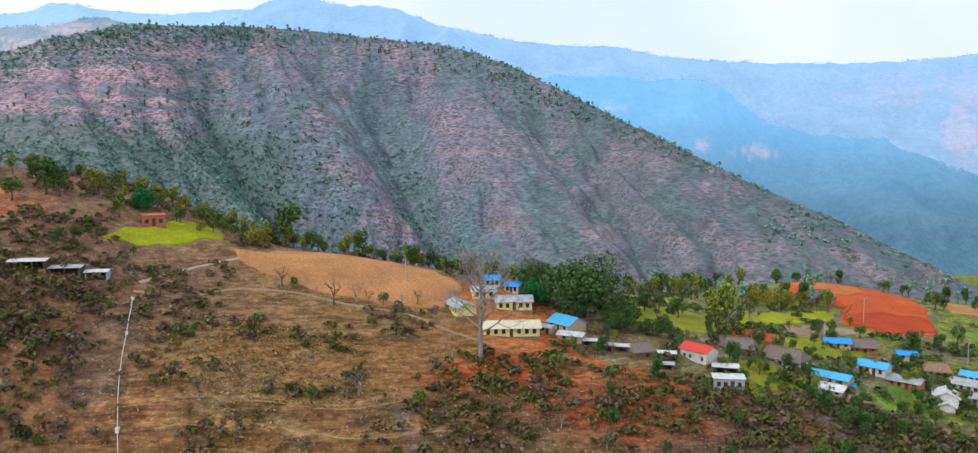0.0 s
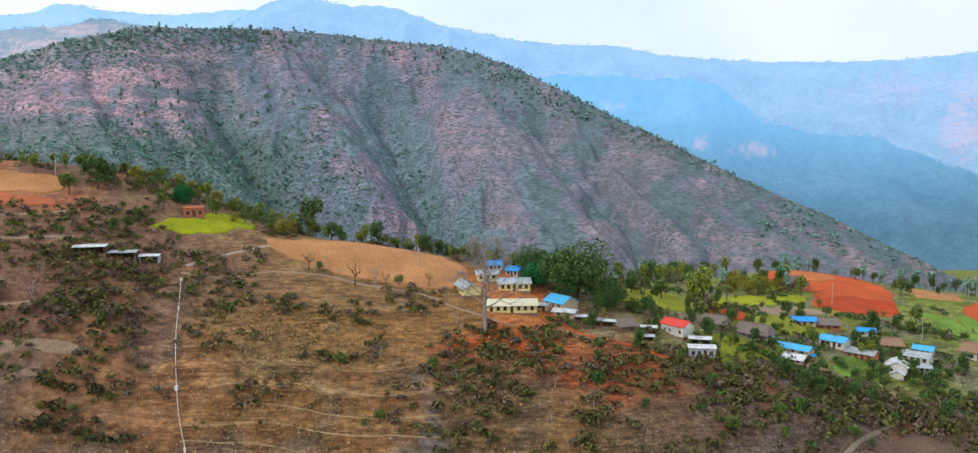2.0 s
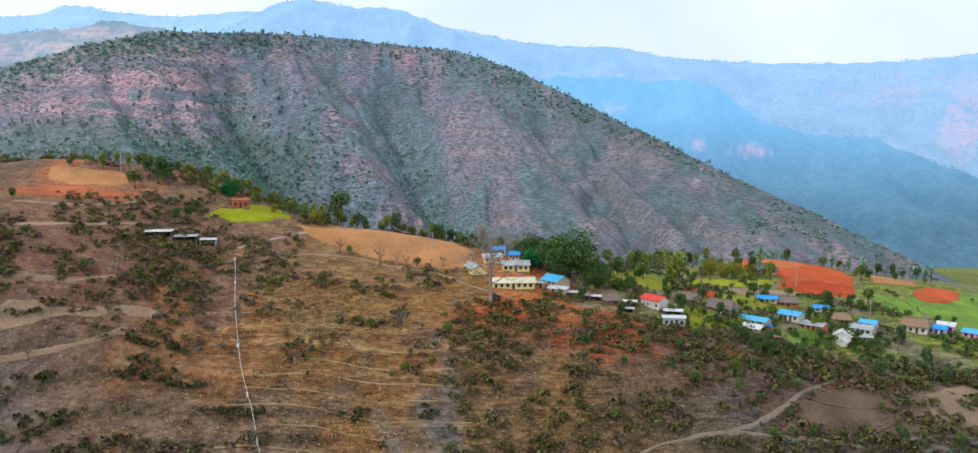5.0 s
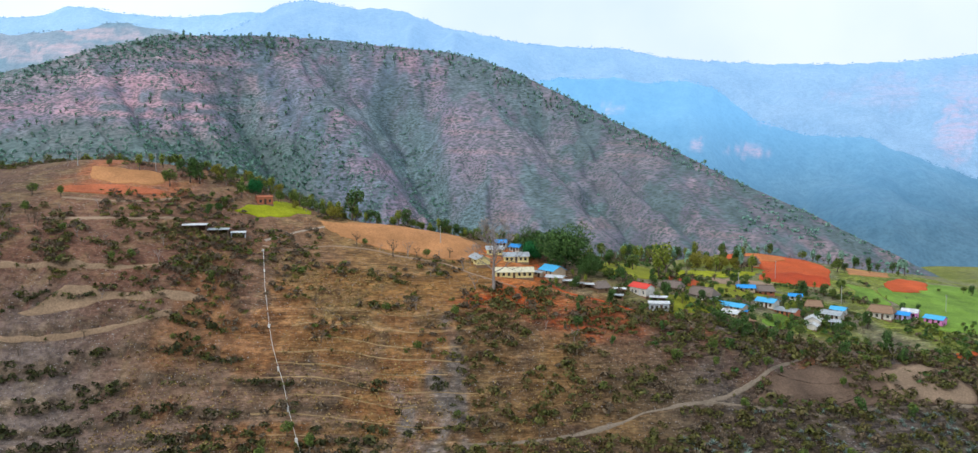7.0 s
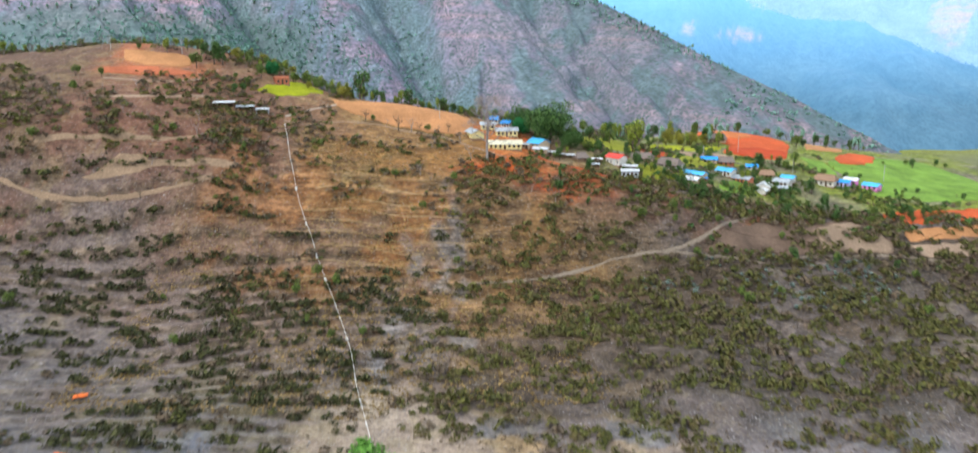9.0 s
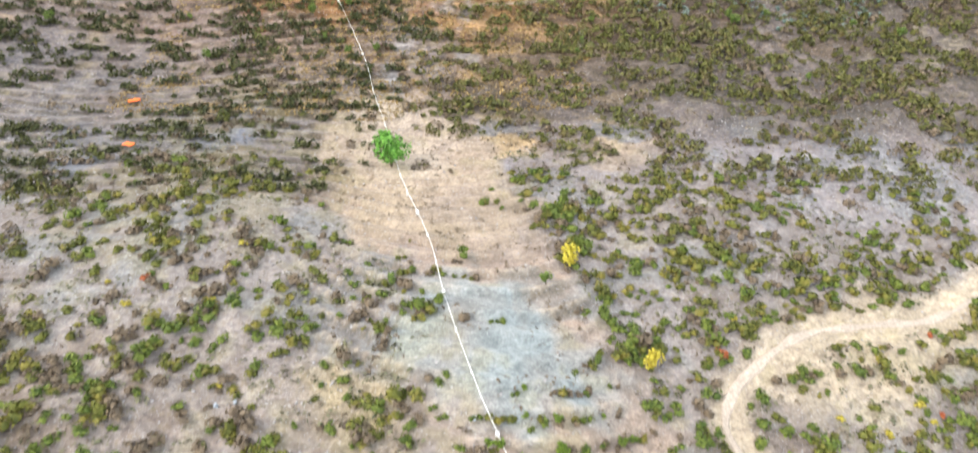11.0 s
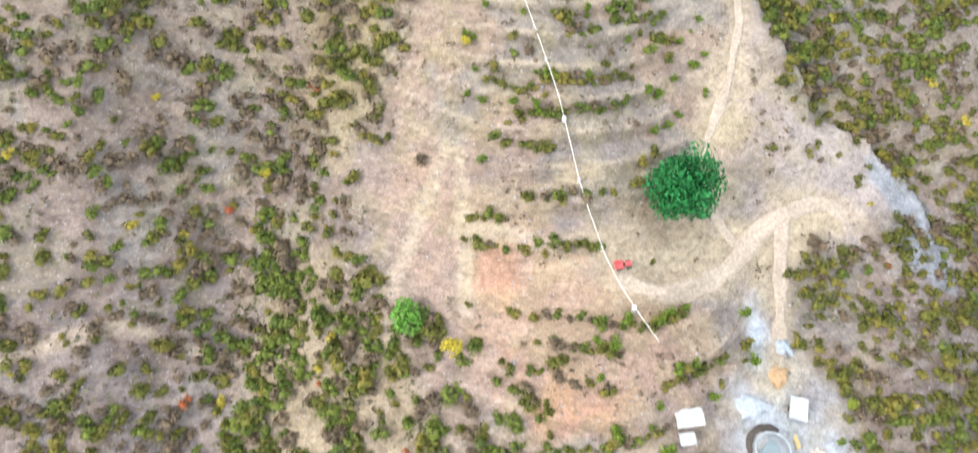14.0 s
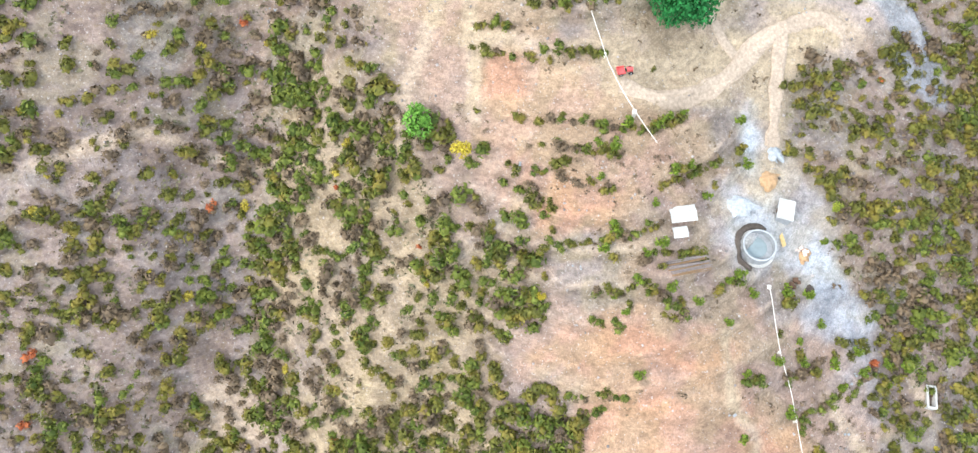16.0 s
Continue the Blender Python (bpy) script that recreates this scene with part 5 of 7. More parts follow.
# the scrub goes on beside the spur's two valleys
ox, oy = spread(-255, 255, -222, -58, 4.0)
m = ((ox < -92) | (ox > 118)) & (vnoise(ox, oy, 9, 75) + RNG.uniform(-0.6, 0.6, len(ox)) > -0.25)
scatter("scrub", BUSH_FAR, ox[m], oy[m], RNG.uniform(0.7, 1.7, m.sum()), RNG.uniform(0, 6.28, m.sum()), M_OLIVE, "olive-green thorn scrub over the side valleys", "bushes")
# thick green hedge growth along the foot of the village
ex = RNG.uniform(16, 195, 2400)
ey = scarp_line(ex) + RNG.normal(10, 11, 2400) + 5 * fbm(ex, 0 * ex, 30, 2, 69)
m = ~keep_free(ex, ey) & (ey < 172) & (fbm(ex, ey, 9, 2, 58) > -0.35 + 0.75 * step01(60, 20, ex) + 0.9 * RNG.rand(2400))
ex, ey = ex[m], ey[m]
eh = RNG.rand(len(ex)) + 0.3 * fbm(ex, ey, 14, 2, 66)
for lo, hi, name, mat, label in ((-9, 0.1, "bank_thicket", M_DARK, "dark green thicket on the bank below the houses"), (0.1, 0.55, "bank_scrub", M_SLOPE, "olive scrub on the bank below the houses"),
                                 (0.55, 9, "bank_brush", M_DRY, "leafless brown brush on the bank")):
    m = (eh >= lo) & (eh < hi)
    scatter(name, BUSH_FAR, ex[m], ey[m], RNG.uniform(0.5, 1.5, m.sum()), RNG.uniform(0, 6.28, m.sum()), mat, label, "bushes")
# hedges, garden bushes and field-edge growth round the houses
vx, vy = RNG.uniform(14, 215, 5200), RNG.uniform(165, 300, 5200)
m = (fbm(vx, vy, 11, 3, 67) > 0.02 + 0.4 * step01(205, 250, vy)) & ~((vx > 108) & (vx < 158) & (vy > 228)) & ~((vx > 160) & (vy > 190))
vx, vy = vx[m], vy[m]
vh = RNG.rand(len(vx))
for lo, hi, name, mat, label in ((0, 0.5, "hedge_bushes", M_DARK, "dark green garden bushes among the houses"), (0.5, 0.85, "hedge_shrubs", M_FRESH, "yellow-green shrubs along the field edges"),
                                 (0.85, 1.1, "hedge_brush", M_DRY, "bare brush between the fields")):
    k = (vh >= lo) & (vh < hi)
    scatter(name, BUSH_FAR, vx[k], vy[k], RNG.uniform(0.5, 1.3, k.sum()), RNG.uniform(0, 6.28, k.sum()), mat, label, "bushes")
wx, wy = RNG.uniform(-240, -6, 5400), RNG.uniform(135, 236, 5400)
m = (fbm(wx, wy, 15, 3, 68) > 0.0 - 0.6 * np.exp(-(((wx + 92) / 22) ** 2) - ((wy - 171) / 14) ** 2)) & (np.hypot((wx + 36) / 33, (wy - 198) / 13) > 1) & (np.hypot((wx + 83) / 13, (wy - 200) / 17) > 1) & ~((wx < -118) & (wy > 186) & (wy < 206))
wx, wy = wx[m], wy[m]
vh = RNG.rand(len(wx))
for lo, hi, name, mat, label in ((0, 0.3, "terrace_bushes", M_OLIVE, "olive bushes on the upper terraces"), (0.3, 0.45, "terrace_shrubs", M_FRESH, "fresh shrubs on the upper terraces"), (0.45, 1.1, "terrace_brush", M_DRY, "brown brush on the upper terraces")):
    k = (vh >= lo) & (vh < hi)
    scatter(name, BUSH_FAR, wx[k], wy[k], RNG.uniform(0.5, 1.2, k.sum()), RNG.uniform(0, 6.28, k.sum()), mat, label, "bushes")
# rust-red and straw-yellow bushes here and there
qx, qy = RNG.uniform(-90, 105, 150), RNG.uniform(-205, -20, 150)
m = ~keep_free(qx, qy) & (spur_share(qx, qy) < 0.6)
qx, qy = qx[m], qy[m]
for k, name, mat, label in ((0, "rust_bushes", foliage("rust_leaves", (0.22, 0.045, 0.015), (0.42, 0.13, 0.05)), "small rust-red bushes in the scrub"), (1, "straw_bushes", foliage("straw_leaves", (0.22, 0.17, 0.02), (0.46, 0.38, 0.06)), "straw-yellow bushes in the scrub")):
    m = np.arange(len(qx)) % 4 == 0 if k == 0 else np.arange(len(qx)) % 4 != 0
    scatter(name, BUSH, qx[m], qy[m], RNG.uniform(0.4, 1.0, m.sum()), RNG.uniform(0, 6.28, m.sum()), mat, label, "bushes")


def agave_model():
    """A rosette of stiff blue-green blades."""
    rng_ = np.random.RandomState(77)
    sh = Shape()
    for k in range(22):
        a, tilt = k * 2.4, 0.25 + 1.1 * (k / 22)
        c, s = math.cos(a), math.sin(a)
        le, w_ = rng_.uniform(0.9, 1.25), 0.09
        pts = []
        for f_, wd in ((0.0, 0.7), (0.4, 1.0), (1.0, 0.05)):
            r, h = le * f_ * math.cos(tilt), 0.1 + le * f_ * math.sin(tilt) - 0.12 * f_ * f_
            pts += [(r * c - s * w_ * wd, r * s + c * w_ * wd, h), (r * c, r * s, h - 0.04 * wd), (r * c + s * w_ * wd, r * s - c * w_ * wd, h)]
        sh.add(pts, [(0, 1, 4, 3), (1, 2, 5, 4), (3, 4, 7, 6), (4, 5, 8, 7)])
    m = Mat("agave_blades", 0.5)
    m.colour(m.ramp(m.island(), [(0.0, (0.13, 0.19, 0.16)), (1.0, (0.29, 0.37, 0.33))]))
    t = thing("agave", 0, 0, -500, 0, "blue-green agave rosette on the dry slope", "agave", "agaves on the slope")
    part("rosette", sh, m.m, t)
    return t


m_agave = agave_model()
for _ in range(110):
    mid = ((82, 128), (100, 130), (123, 137), (138, 129), (106, 117), (116, 124), (58, 121), (136, 139))[RNG.randint(8)]
    x, y = mid[0] + RNG.normal(0, 6), mid[1] + RNG.normal(0, 3.2)
    plant(m_agave, x, y, RNG.uniform(1.0, 2.0))
discard(m_agave)

# loose stones on the bare ground
def stone_shape(seed):
    rng_ = np.random.RandomState(seed)
    v_ = np.array([(a, b_, c_) for c_ in (-0.3, 0.5) for a, b_ in ((-0.6, -0.5), (0.6, -0.5), (0.6, 0.5), (-0.6, 0.5))]) * rng_.uniform(0.6, 1.1, (8, 3))
    return v_, np.array([(3, 2, 1, 0), (4, 5, 6, 7), (0, 1, 5, 4), (1, 2, 6, 5), (2, 3, 7, 6), (3, 0, 4, 7)])


kx, ky = RNG.uniform(-92, 118, 16000), RNG.uniform(-215, 60, 16000)
rocky = 0.35 + 0.9 * fbm(kx, ky, 16, 3, 70) + 0.7 * ragged(kx, ky, [(38, -64), (54, -66), (62, -84), (84, -96), (92, -112), (66, -112), (46, -104)], 3, 3)
m = (RNG.rand(len(kx)) < rocky) & ~near_line(kx, ky, ROAD, 1.6)
m_rubble = Mat("rubble", 0.9)
m_rubble.colour(m_rubble.ramp(m_rubble.island(), [(0.0, (0.16, 0.15, 0.15)), (1.0, (0.42, 0.38, 0.36))]))
scatter("rubble", [stone_shape(k) for k in range(6)], kx[m], ky[m], 0.12 + 0.36 * RNG.rand(m.sum()) ** 4, RNG.uniform(0, 6.28, m.sum()), m_rubble.m, "loose pale stones strewn over the slopes", "stones", 0.0)
# low grass tufts
tx, ty = RNG.uniform(-130, 150, 13000), RNG.uniform(-215, 120, 13000)
m = ~keep_free(tx, ty) & (fbm(tx, ty, 9, 3, 59) > 0.0)
tx, ty = tx[m], ty[m]
GRASS = [clump(6, 0.7, 0.45, 0.25, 140 + k, lobes=2) for k in range(5)]
scatter("dry_grass", GRASS, tx, ty, RNG.uniform(0.6, 1.5, len(tx)), RNG.uniform(0, 6.28, len(tx)), M_DRY, "tufts of dry grass", "grass")
lx, ly = RNG.uniform(-125, 130, 15000), RNG.uniform(-215, 30, 15000)
m = ~keep_free(lx, ly) & (fbm(lx, ly, 7, 3, 71) > -0.15) & (ragged(lx, ly, BARE, 2.5, 3.5) < 0.4)
scatter("low_brush", GRASS, lx[m], ly[m], RNG.uniform(0.6, 1.7, m.sum()), RNG.uniform(0, 6.28, m.sum()), foliage("brush_leaves", (0.07, 0.07, 0.04), (0.19, 0.175, 0.095)), "low grey-green brush between the bushes", "bushes")
hx_, hy_ = RNG.uniform(-110, 30, 15000), RNG.uniform(45, 172, 15000)
m = ~keep_free(hx_, hy_) & (fbm(hx_ * 0.5, hy_, 8, 3, 60) > -0.1) & (np.hypot((hx_ + 36) / 33, (hy_ - 198) / 13) > 1)
hx_, hy_ = hx_[m], hy_[m]
STRAW = [clump(4, 0.8, 0.4, 0.24, 150 + k, lobes=2) for k in range(5)]
scatter("straw_grass", STRAW, hx_, hy_, RNG.uniform(0.6, 1.5, len(hx_)), RNG.uniform(0, 6.28, len(hx_)), foliage("straw_blades", (0.12, 0.075, 0.02), (0.40, 0.27, 0.10)), "straw-coloured grass over the terraced slope", "grass")

# woods in its ravines, along its foot and on its crest
b, v = RNG.uniform(-44, 33, 34000), RNG.uniform(0.3, 1.0, 34000)
sx, sy, sz, sr = hill_shape(b, v)
wooded = 1.0 * step01(30, 62, sr) * step01(6, 0, b) + 1.7 * step01(0.72, 0.6, v + 0.07 * fbm(sx, sy, 120, 2, 47)) * step01(-6, -15, b) + 1.0 * step01(0.74, 0.92, v) * step01(-12, -24, b) + 0.7 * step01(0.88, 0.98, v) * step01(4, -10, b) + 0.15 * step01(0.8, 0.98, v) * step01(-4, 6, b) - 0.45 + 0.55 * fbm(sx, sy * 0.6, 90, 3, 46)
m = RNG.rand(len(sx)) < 0.8 * wooded
HTREE = [clump(6, 1.7, 1.3, 1.0, 170 + k, lobes=3, flat=0.9) for k in range(4)]
scatter("hill_wood", HTREE, sx[m], sy[m], RNG.uniform(0.5, 1.9, m.sum()), RNG.uniform(0, 6.28, m.sum()), M_HILLWOOD, "haze-tinted blue-green woods in the ravines of the far hill", "trees", 0.2, sz[m])

# trees that fringe the crests of the far ranges, glowing with the same painted haze
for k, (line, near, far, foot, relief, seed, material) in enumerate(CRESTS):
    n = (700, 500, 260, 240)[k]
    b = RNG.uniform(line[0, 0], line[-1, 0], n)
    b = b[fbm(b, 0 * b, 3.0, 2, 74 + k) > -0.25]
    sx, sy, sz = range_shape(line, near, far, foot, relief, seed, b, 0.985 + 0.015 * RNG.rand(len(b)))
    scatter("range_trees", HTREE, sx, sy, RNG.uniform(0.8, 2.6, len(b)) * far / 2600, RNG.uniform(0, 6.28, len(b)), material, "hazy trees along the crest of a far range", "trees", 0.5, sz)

# taller trees in a fringe along its crest and in a belt above its foot
b, v = np.concatenate([RNG.uniform(-33, 20, 600), RNG.uniform(-6, 15, 420), RNG.normal(-19, 2.2, 60), RNG.normal(-26, 1.5, 70), RNG.uniform(-44, -14, 1100)]), np.concatenate([1.01 - 0.1 * RNG.rand(1150) ** 2, RNG.uniform(0.45, 0.86, 1100)])
sx, sy, sz, sr = hill_shape(b, v)
se = np.degrees(np.arctan2(sz - 160, np.hypot(sx, sy)))
m = (v > 0.9) | ((se < 2.2 + 0.8 * fbm(sx, sy, 90, 2, 48)) & (fbm(sx, sy, 40, 2, 49) > -0.25))
TALL = [clump(14, 1.9, 4.6, 1.05, 180 + k, lobes=4, flat=0.4) for k in range(5)]
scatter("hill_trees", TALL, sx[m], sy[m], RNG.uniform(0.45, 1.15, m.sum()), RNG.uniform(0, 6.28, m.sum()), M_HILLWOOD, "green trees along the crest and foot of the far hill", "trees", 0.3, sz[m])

# ---------------------------------------------------------------- trees
m_broad = tree_model("tree", 7, 2.9, 2.9, 620, 0.34, 201, M_TREE, M_BARK, "green broadleaf tree on the hillside")
m_dark = tree_model("tree", 9, 3.2, 4.1, 740, 0.38, 202, M_DARK, M_BARK, "dark green leafy broadleaf tree")
m_lime = tree_model("tree", 9, 2.1, 4.0, 600, 0.33, 203, M_LIME, M_BARK, "yellow-green tree by the fields", lobes=12)
m_bare = tree_model("tree", 6, 2, 2, 0, 0.4, 204, M_DRY, M_PALEBARK, "bare leafless tree beside a field", fork=3, stem=0.3)
m_bare2 = tree_model("tree", 6, 2, 2, 40, 0.25, 205, M_DRY, M_BARK, "nearly leafless tree with few dry leaves", fork=3, stem=0.4)
m_sapling = tree_model("sapling", 3.6, 1.1, 1.5, 140, 0.24, 206, M_OLIVE, M_BARK, "thin olive-green sapling on a terrace")
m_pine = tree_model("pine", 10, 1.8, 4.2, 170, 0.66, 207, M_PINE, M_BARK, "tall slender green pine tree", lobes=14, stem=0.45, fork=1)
m_yellow = tree_model("tree", 4.2, 1.9, 1.9, 480, 0.26, 208, M_YELLOW, M_BARK, "small bright yellow flowering tree", lobes=7)
m_bamboo = tree_model("bamboo", 7.5, 3.6, 3.9, 1100, 0.36, 209, foliage("bamboo_leaves", (0.13, 0.13, 0.015), (0.36, 0.32, 0.045)), M_BARK, "yellowing bamboo clump by the fields", lobes=12, stem=0.1)
m_round = tree_model("tree", 8.6, 6.4, 4.2, 6000, 0.33, 210, M_GREEN, M_BARK, "large round deep-green tree on the spur", lobes=26, stem=0.3)
m_fig = tree_model("tree", 18, 11, 9.4, 9000, 0.46, 211, M_DARK, M_BARK, "huge dark spreading fig tree by the school", lobes=22, stem=0.3, fork=3)

plant(m_round, 32.4, -112.5, 1.06, 20, 1.6)
m_bright = tree_model("tree", 7.5, 3.6, 3.6, 900, 0.4, 212, foliage("bright_leaves", (0.06, 0.17, 0.02), (0.18, 0.38, 0.06)), M_BARK, "round bright-green tree beside the pipe", lobes=12)
plant(m_bright, -26.5, 19.5, 1.45, 110)
plant(m_bright, -14.2, -132.2, 0.95, 60, 0.9, "small bushy emerald-green tree")
for x, y, s in ((-6.4, -136.8, 1.15), (15.3, -21.4, 1.4), (29.3, -46.4, 1.15), (-5.0, -88.2, 0.62), (-41.5, -105.3, 0.7), (-60, -96, 0.5), (8, -161, 0.5)):
    plant(m_yellow, x, y, s)
plant(m_lime, 63.0, -142.5, 0.5, 40, 0.9, "oval yellow-green tree beside the tank site")
# single green bushes on the terraces round the tank
m_bush = tree_model("bush", 2.1, 1.25, 1.0, 190, 0.25, 213, foliage("young_leaves", (0.055, 0.095, 0.012), (0.2, 0.275, 0.03)), M_BARK, "fresh green bush on the terraced spur", "bush", lobes=6, stem=0.12)
NORTH_BUSHES = ((18.3, -133.3), (22.4, -133.1), (29.8, -131), (32.9, -129.6), (27.7, -133), (44.1, -128.8), (17.2, -136.8), (20.2, -137.2), (30.8, -140.4), (34, -138.9), (17.7, -142.4),
                (45.2, -136.6), (36.9, -143.8), (27.3, -146.2), (20.2, -150.2), (18.3, -154), (25.8, -154.4), (28.2, -153), (24.2, -159), (20.1, -161.2), (22.2, -164.1), (30.3, -159.8))
SOUTH_BUSHES = ((34.7, -162), (41, -157.7), (43.1, -156.4), (45.8, -159.2), (40.5, -164.9), (52.6, -158.1), (57, -158.3), (59.6, -163.2), (55.1, -166.6), (50.2, -170.4), (55.8, -170.2), (44.2, -173.1),
                (62, -170.1), (66.9, -167.5), (63.6, -174), (52.4, -179.2), (24.7, -174.2), (43, -184.1), (60.8, -148.4), (68.1, -171.1), (73.3, -169.1), (72.9, -173), (77.3, -169.7), (85.6, -160.1))
for k, (x, y) in enumerate(NORTH_BUSHES + SOUTH_BUSHES):
    plant(m_bush, x, y, 0.75 + 0.5 * ((k * 7) % 10) / 10)
spots = np.c_[RNG.uniform(-6, 40, 900), RNG.uniform(-101, -60, 900)]
f = row_phase(spots[:, 0], spots[:, 1])
spots = spots[(f > 0.24) & (f < 0.5) & (ragged(spots[:, 0], spots[:, 1], BARE) > 0.8) & ~keep_free(spots[:, 0], spots[:, 1])][:70]
for x, y in spots:
    plant(m_bush, x, y, RNG.uniform(0.4, 0.95))
plant(m_fig, 24.5, 197, 1.0, 0)
plant(m_fig, 33.0, 192, 0.52, 80, 1.0, "dark spreading fig tree beside the lane")
plant(m_fig, 13.0, 206, 0.6, 200, 1.1, "dark spreading fig tree behind the school")
plant(m_round, 13.2, 200, 0.72, 0, 1.25, "bright green rounded tree by the school")
plant(m_round, -92.5, 206.3, 0.5, 0, 1.5, "rounded dark-crowned tree by the brick house")
for x, y, h in ((-119.9, 194.1, 7.3), (-103.2, 190.7, 3.1), (-94.8, 197.7, 7.2), (-97.8, 188.9, 3.8), (-70, 212, 4.8), (-80, 218, 5.5), (44, 240, 8), (51.4, 206.9, 6.8),
                (99.5, 220.7, 5.1), (158, 270, 7.6), (140.9, 228.3, 7.5), (148.6, 288.1, 5.9), (-48, 188.7, 3.4), (-25.7, 186.9, 3.8)):
    plant(m_broad, x, y, h / 7)
for x, y, h in ((-114.5, 199.7, 10.4), (-111, 200, 9), (-100.6, 178.7, 5.1), (-97.9, 181.8, 4.4), (-57, 214.5, 13.5), (-36, 219, 9), (68.2, 234.8, 9.6), (44.9, 190.1, 6.2), (81.5, 193.6, 4.0),
                (107.4, 199.8, 4.1), (120, 211.9, 4.4), (115.7, 190.4, 3.5), (76, 159.5, 7), (80, 160, 6), (-119, 203.9, 7.3)):
    plant(m_dark, x, y, h / 9)
for x, y, h in ((62.6, 200.1, 15.6), (60.5, 203, 12), (-70, 221, 7), (-64, 222, 7.5), (26.4, 187.3, 3.8), (20, 178.1, 3.7)):
    plant(m_lime, x, y, h / 9)
for x, y, s in ((92.6, 251.5, 1.0), (100.4, 257.9, 0.95), (84.4, 244, 0.95), (90, 260, 1.1), (108, 262, 0.8)):
    plant(m_bamboo, x, y, s)
for k, (x, y, h) in enumerate(((-50.9, 188.7, 5.4), (-42.3, 186.1, 3.3), (-37.2, 183.9, 6.8), (-32.3, 185.4, 5.8), (-29.2, 186.4, 3.8), (-21.3, 188.4, 3.1), (-17.5, 188.9, 4.3), (73.1, 211, 5.2), (4, 212, 7),
                               (-12.4, 181.1, 4.5), (47.3, 211.4, 5.2), (44.3, 229.5, 5.6), (11.4, 209.9, 6), (-23.2, 173.4, 4.3), (-40.4, 167.9, 3.4), (-8, 168, 6), (79, 177, 4), (-2, 204, 7), (-4, 210, 8))):
    plant(m_bare if k % 2 else m_bare2, x, y, h / 6)
plant(m_dark, 131, 168, 1.0, None, 1.0, "leaning tree with pale trunk on the bank")
plant(m_bare, 130.5, 164.5, 1.0, None, 1.0, "pale bare tree on the bank")


def woodland(name, models, n, seed, where, low, high, label, keep=None):
    """Trees too far off to count, joined into one mesh with trunks and crowns."""
    rng = np.random.RandomState(seed)
    vs, fs, mats, slots, base = [], [], [], [], 0
    for _ in range(n):
        x, y = rng.uniform(where[0], where[1]), rng.uniform(where[2], where[3])
        if keep is not None and not keep(x, y):
            continue
        model, s, a = models[rng.randint(len(models))], rng.uniform(low, high), rng.uniform(0, 6.28)
        for child in model.children:
            me = child.data
            if me.materials[0] not in slots:
                slots.append(me.materials[0])
            co = np.empty(len(me.vertices) * 3)
            me.vertices.foreach_get("co", co)
            co = co.reshape(-1, 3) * s
            quads = np.array([p.vertices[:] for p in me.polygons if len(p.vertices) == 4] if child.name.startswith("trunk") else np.arange(len(co)).reshape(-1, 4))
            c, d = math.cos(a), math.sin(a)
            vs.append(np.c_[x + c * co[:, 0] - d * co[:, 1], y + d * co[:, 0] + c * co[:, 1], on_ground(x, y) - 0.1 + co[:, 2]])
            fs.append(quads + base)
            mats.append(np.full(len(quads), slots.index(me.materials[0]), np.int32))
            base += len(co)
    me = bpy.data.meshes.new(name)
    fill(me, np.concatenate(vs), np.concatenate(fs))
    for slot in slots:
        me.materials.append(slot)
    me.polygons.foreach_set("material_index", np.concatenate(mats))
    tagged(new(name, me), label, "trees", kind="stuff")


def belt(models, n, seed, where, low, high, keep=None):
    rng = np.random.RandomState(seed)
    x0, x1, y0, y1 = where
    done = 0
    while done < n:
        x, y = rng.uniform(x0, x1), rng.uniform(y0, y1)
        if keep is not None and not keep(x, y):
            n -= 0.3
            continue
        plant(models[rng.randint(len(models))], x, y, rng.uniform(low, high), rng.uniform(0, 360))
        done += 1


woodland("field_edge_wood", [m_lime, m_broad, m_broad, m_lime, m_dark], 50, 301, (-68, 8, 213, 232), 0.4, 0.85, "green trees and saplings behind the orange field")
woodland("crop_edge_wood", [m_lime, m_bare2, m_broad, m_bare, m_bamboo], 40, 323, (-112, -62, 206, 226), 0.4, 0.85, "leafy green trees behind the crop terrace")
woodland("plateau_wood", [m_dark, m_broad, m_bare2, m_lime, m_pine, m_lime, m_bare2], 84, 302, (30, 116, 250, 318), 0.55, 1.15, "mixed trees behind the crop strips")
belt([m_broad, m_bare2, m_dark], 6, 303, (36, 74, 204, 262), 0.4, 0.8, lambda x, y: not (38 < x < 64 and 222 < y < 250))
woodland("crest_wood", [m_dark, m_pine, m_broad, m_bare2], 34, 304, (115, 232, 292, 330), 0.45, 0.9, "trees along the far crest of the fields")
woodland("village_trees", [m_broad, m_dark, m_broad, m_sapling, m_bare2, m_lime], 105, 321, (26, 168, 168, 236), 0.25, 0.65, "green trees and saplings among the houses", lambda x, y: fbm(np.array(x), np.array(y), 14, 2, 88) > -0.05)
belt([m_broad, m_dark], 16, 305, (150, 232, 240, 292), 0.3, 0.6, lambda x, y: abs(y - 262 - 0.3 * (x - 190)) > 14)
belt([m_broad, m_dark, m_sapling, m_bare2, m_lime], 60, 306, (38, 138, 188, 224), 0.4, 0.85)
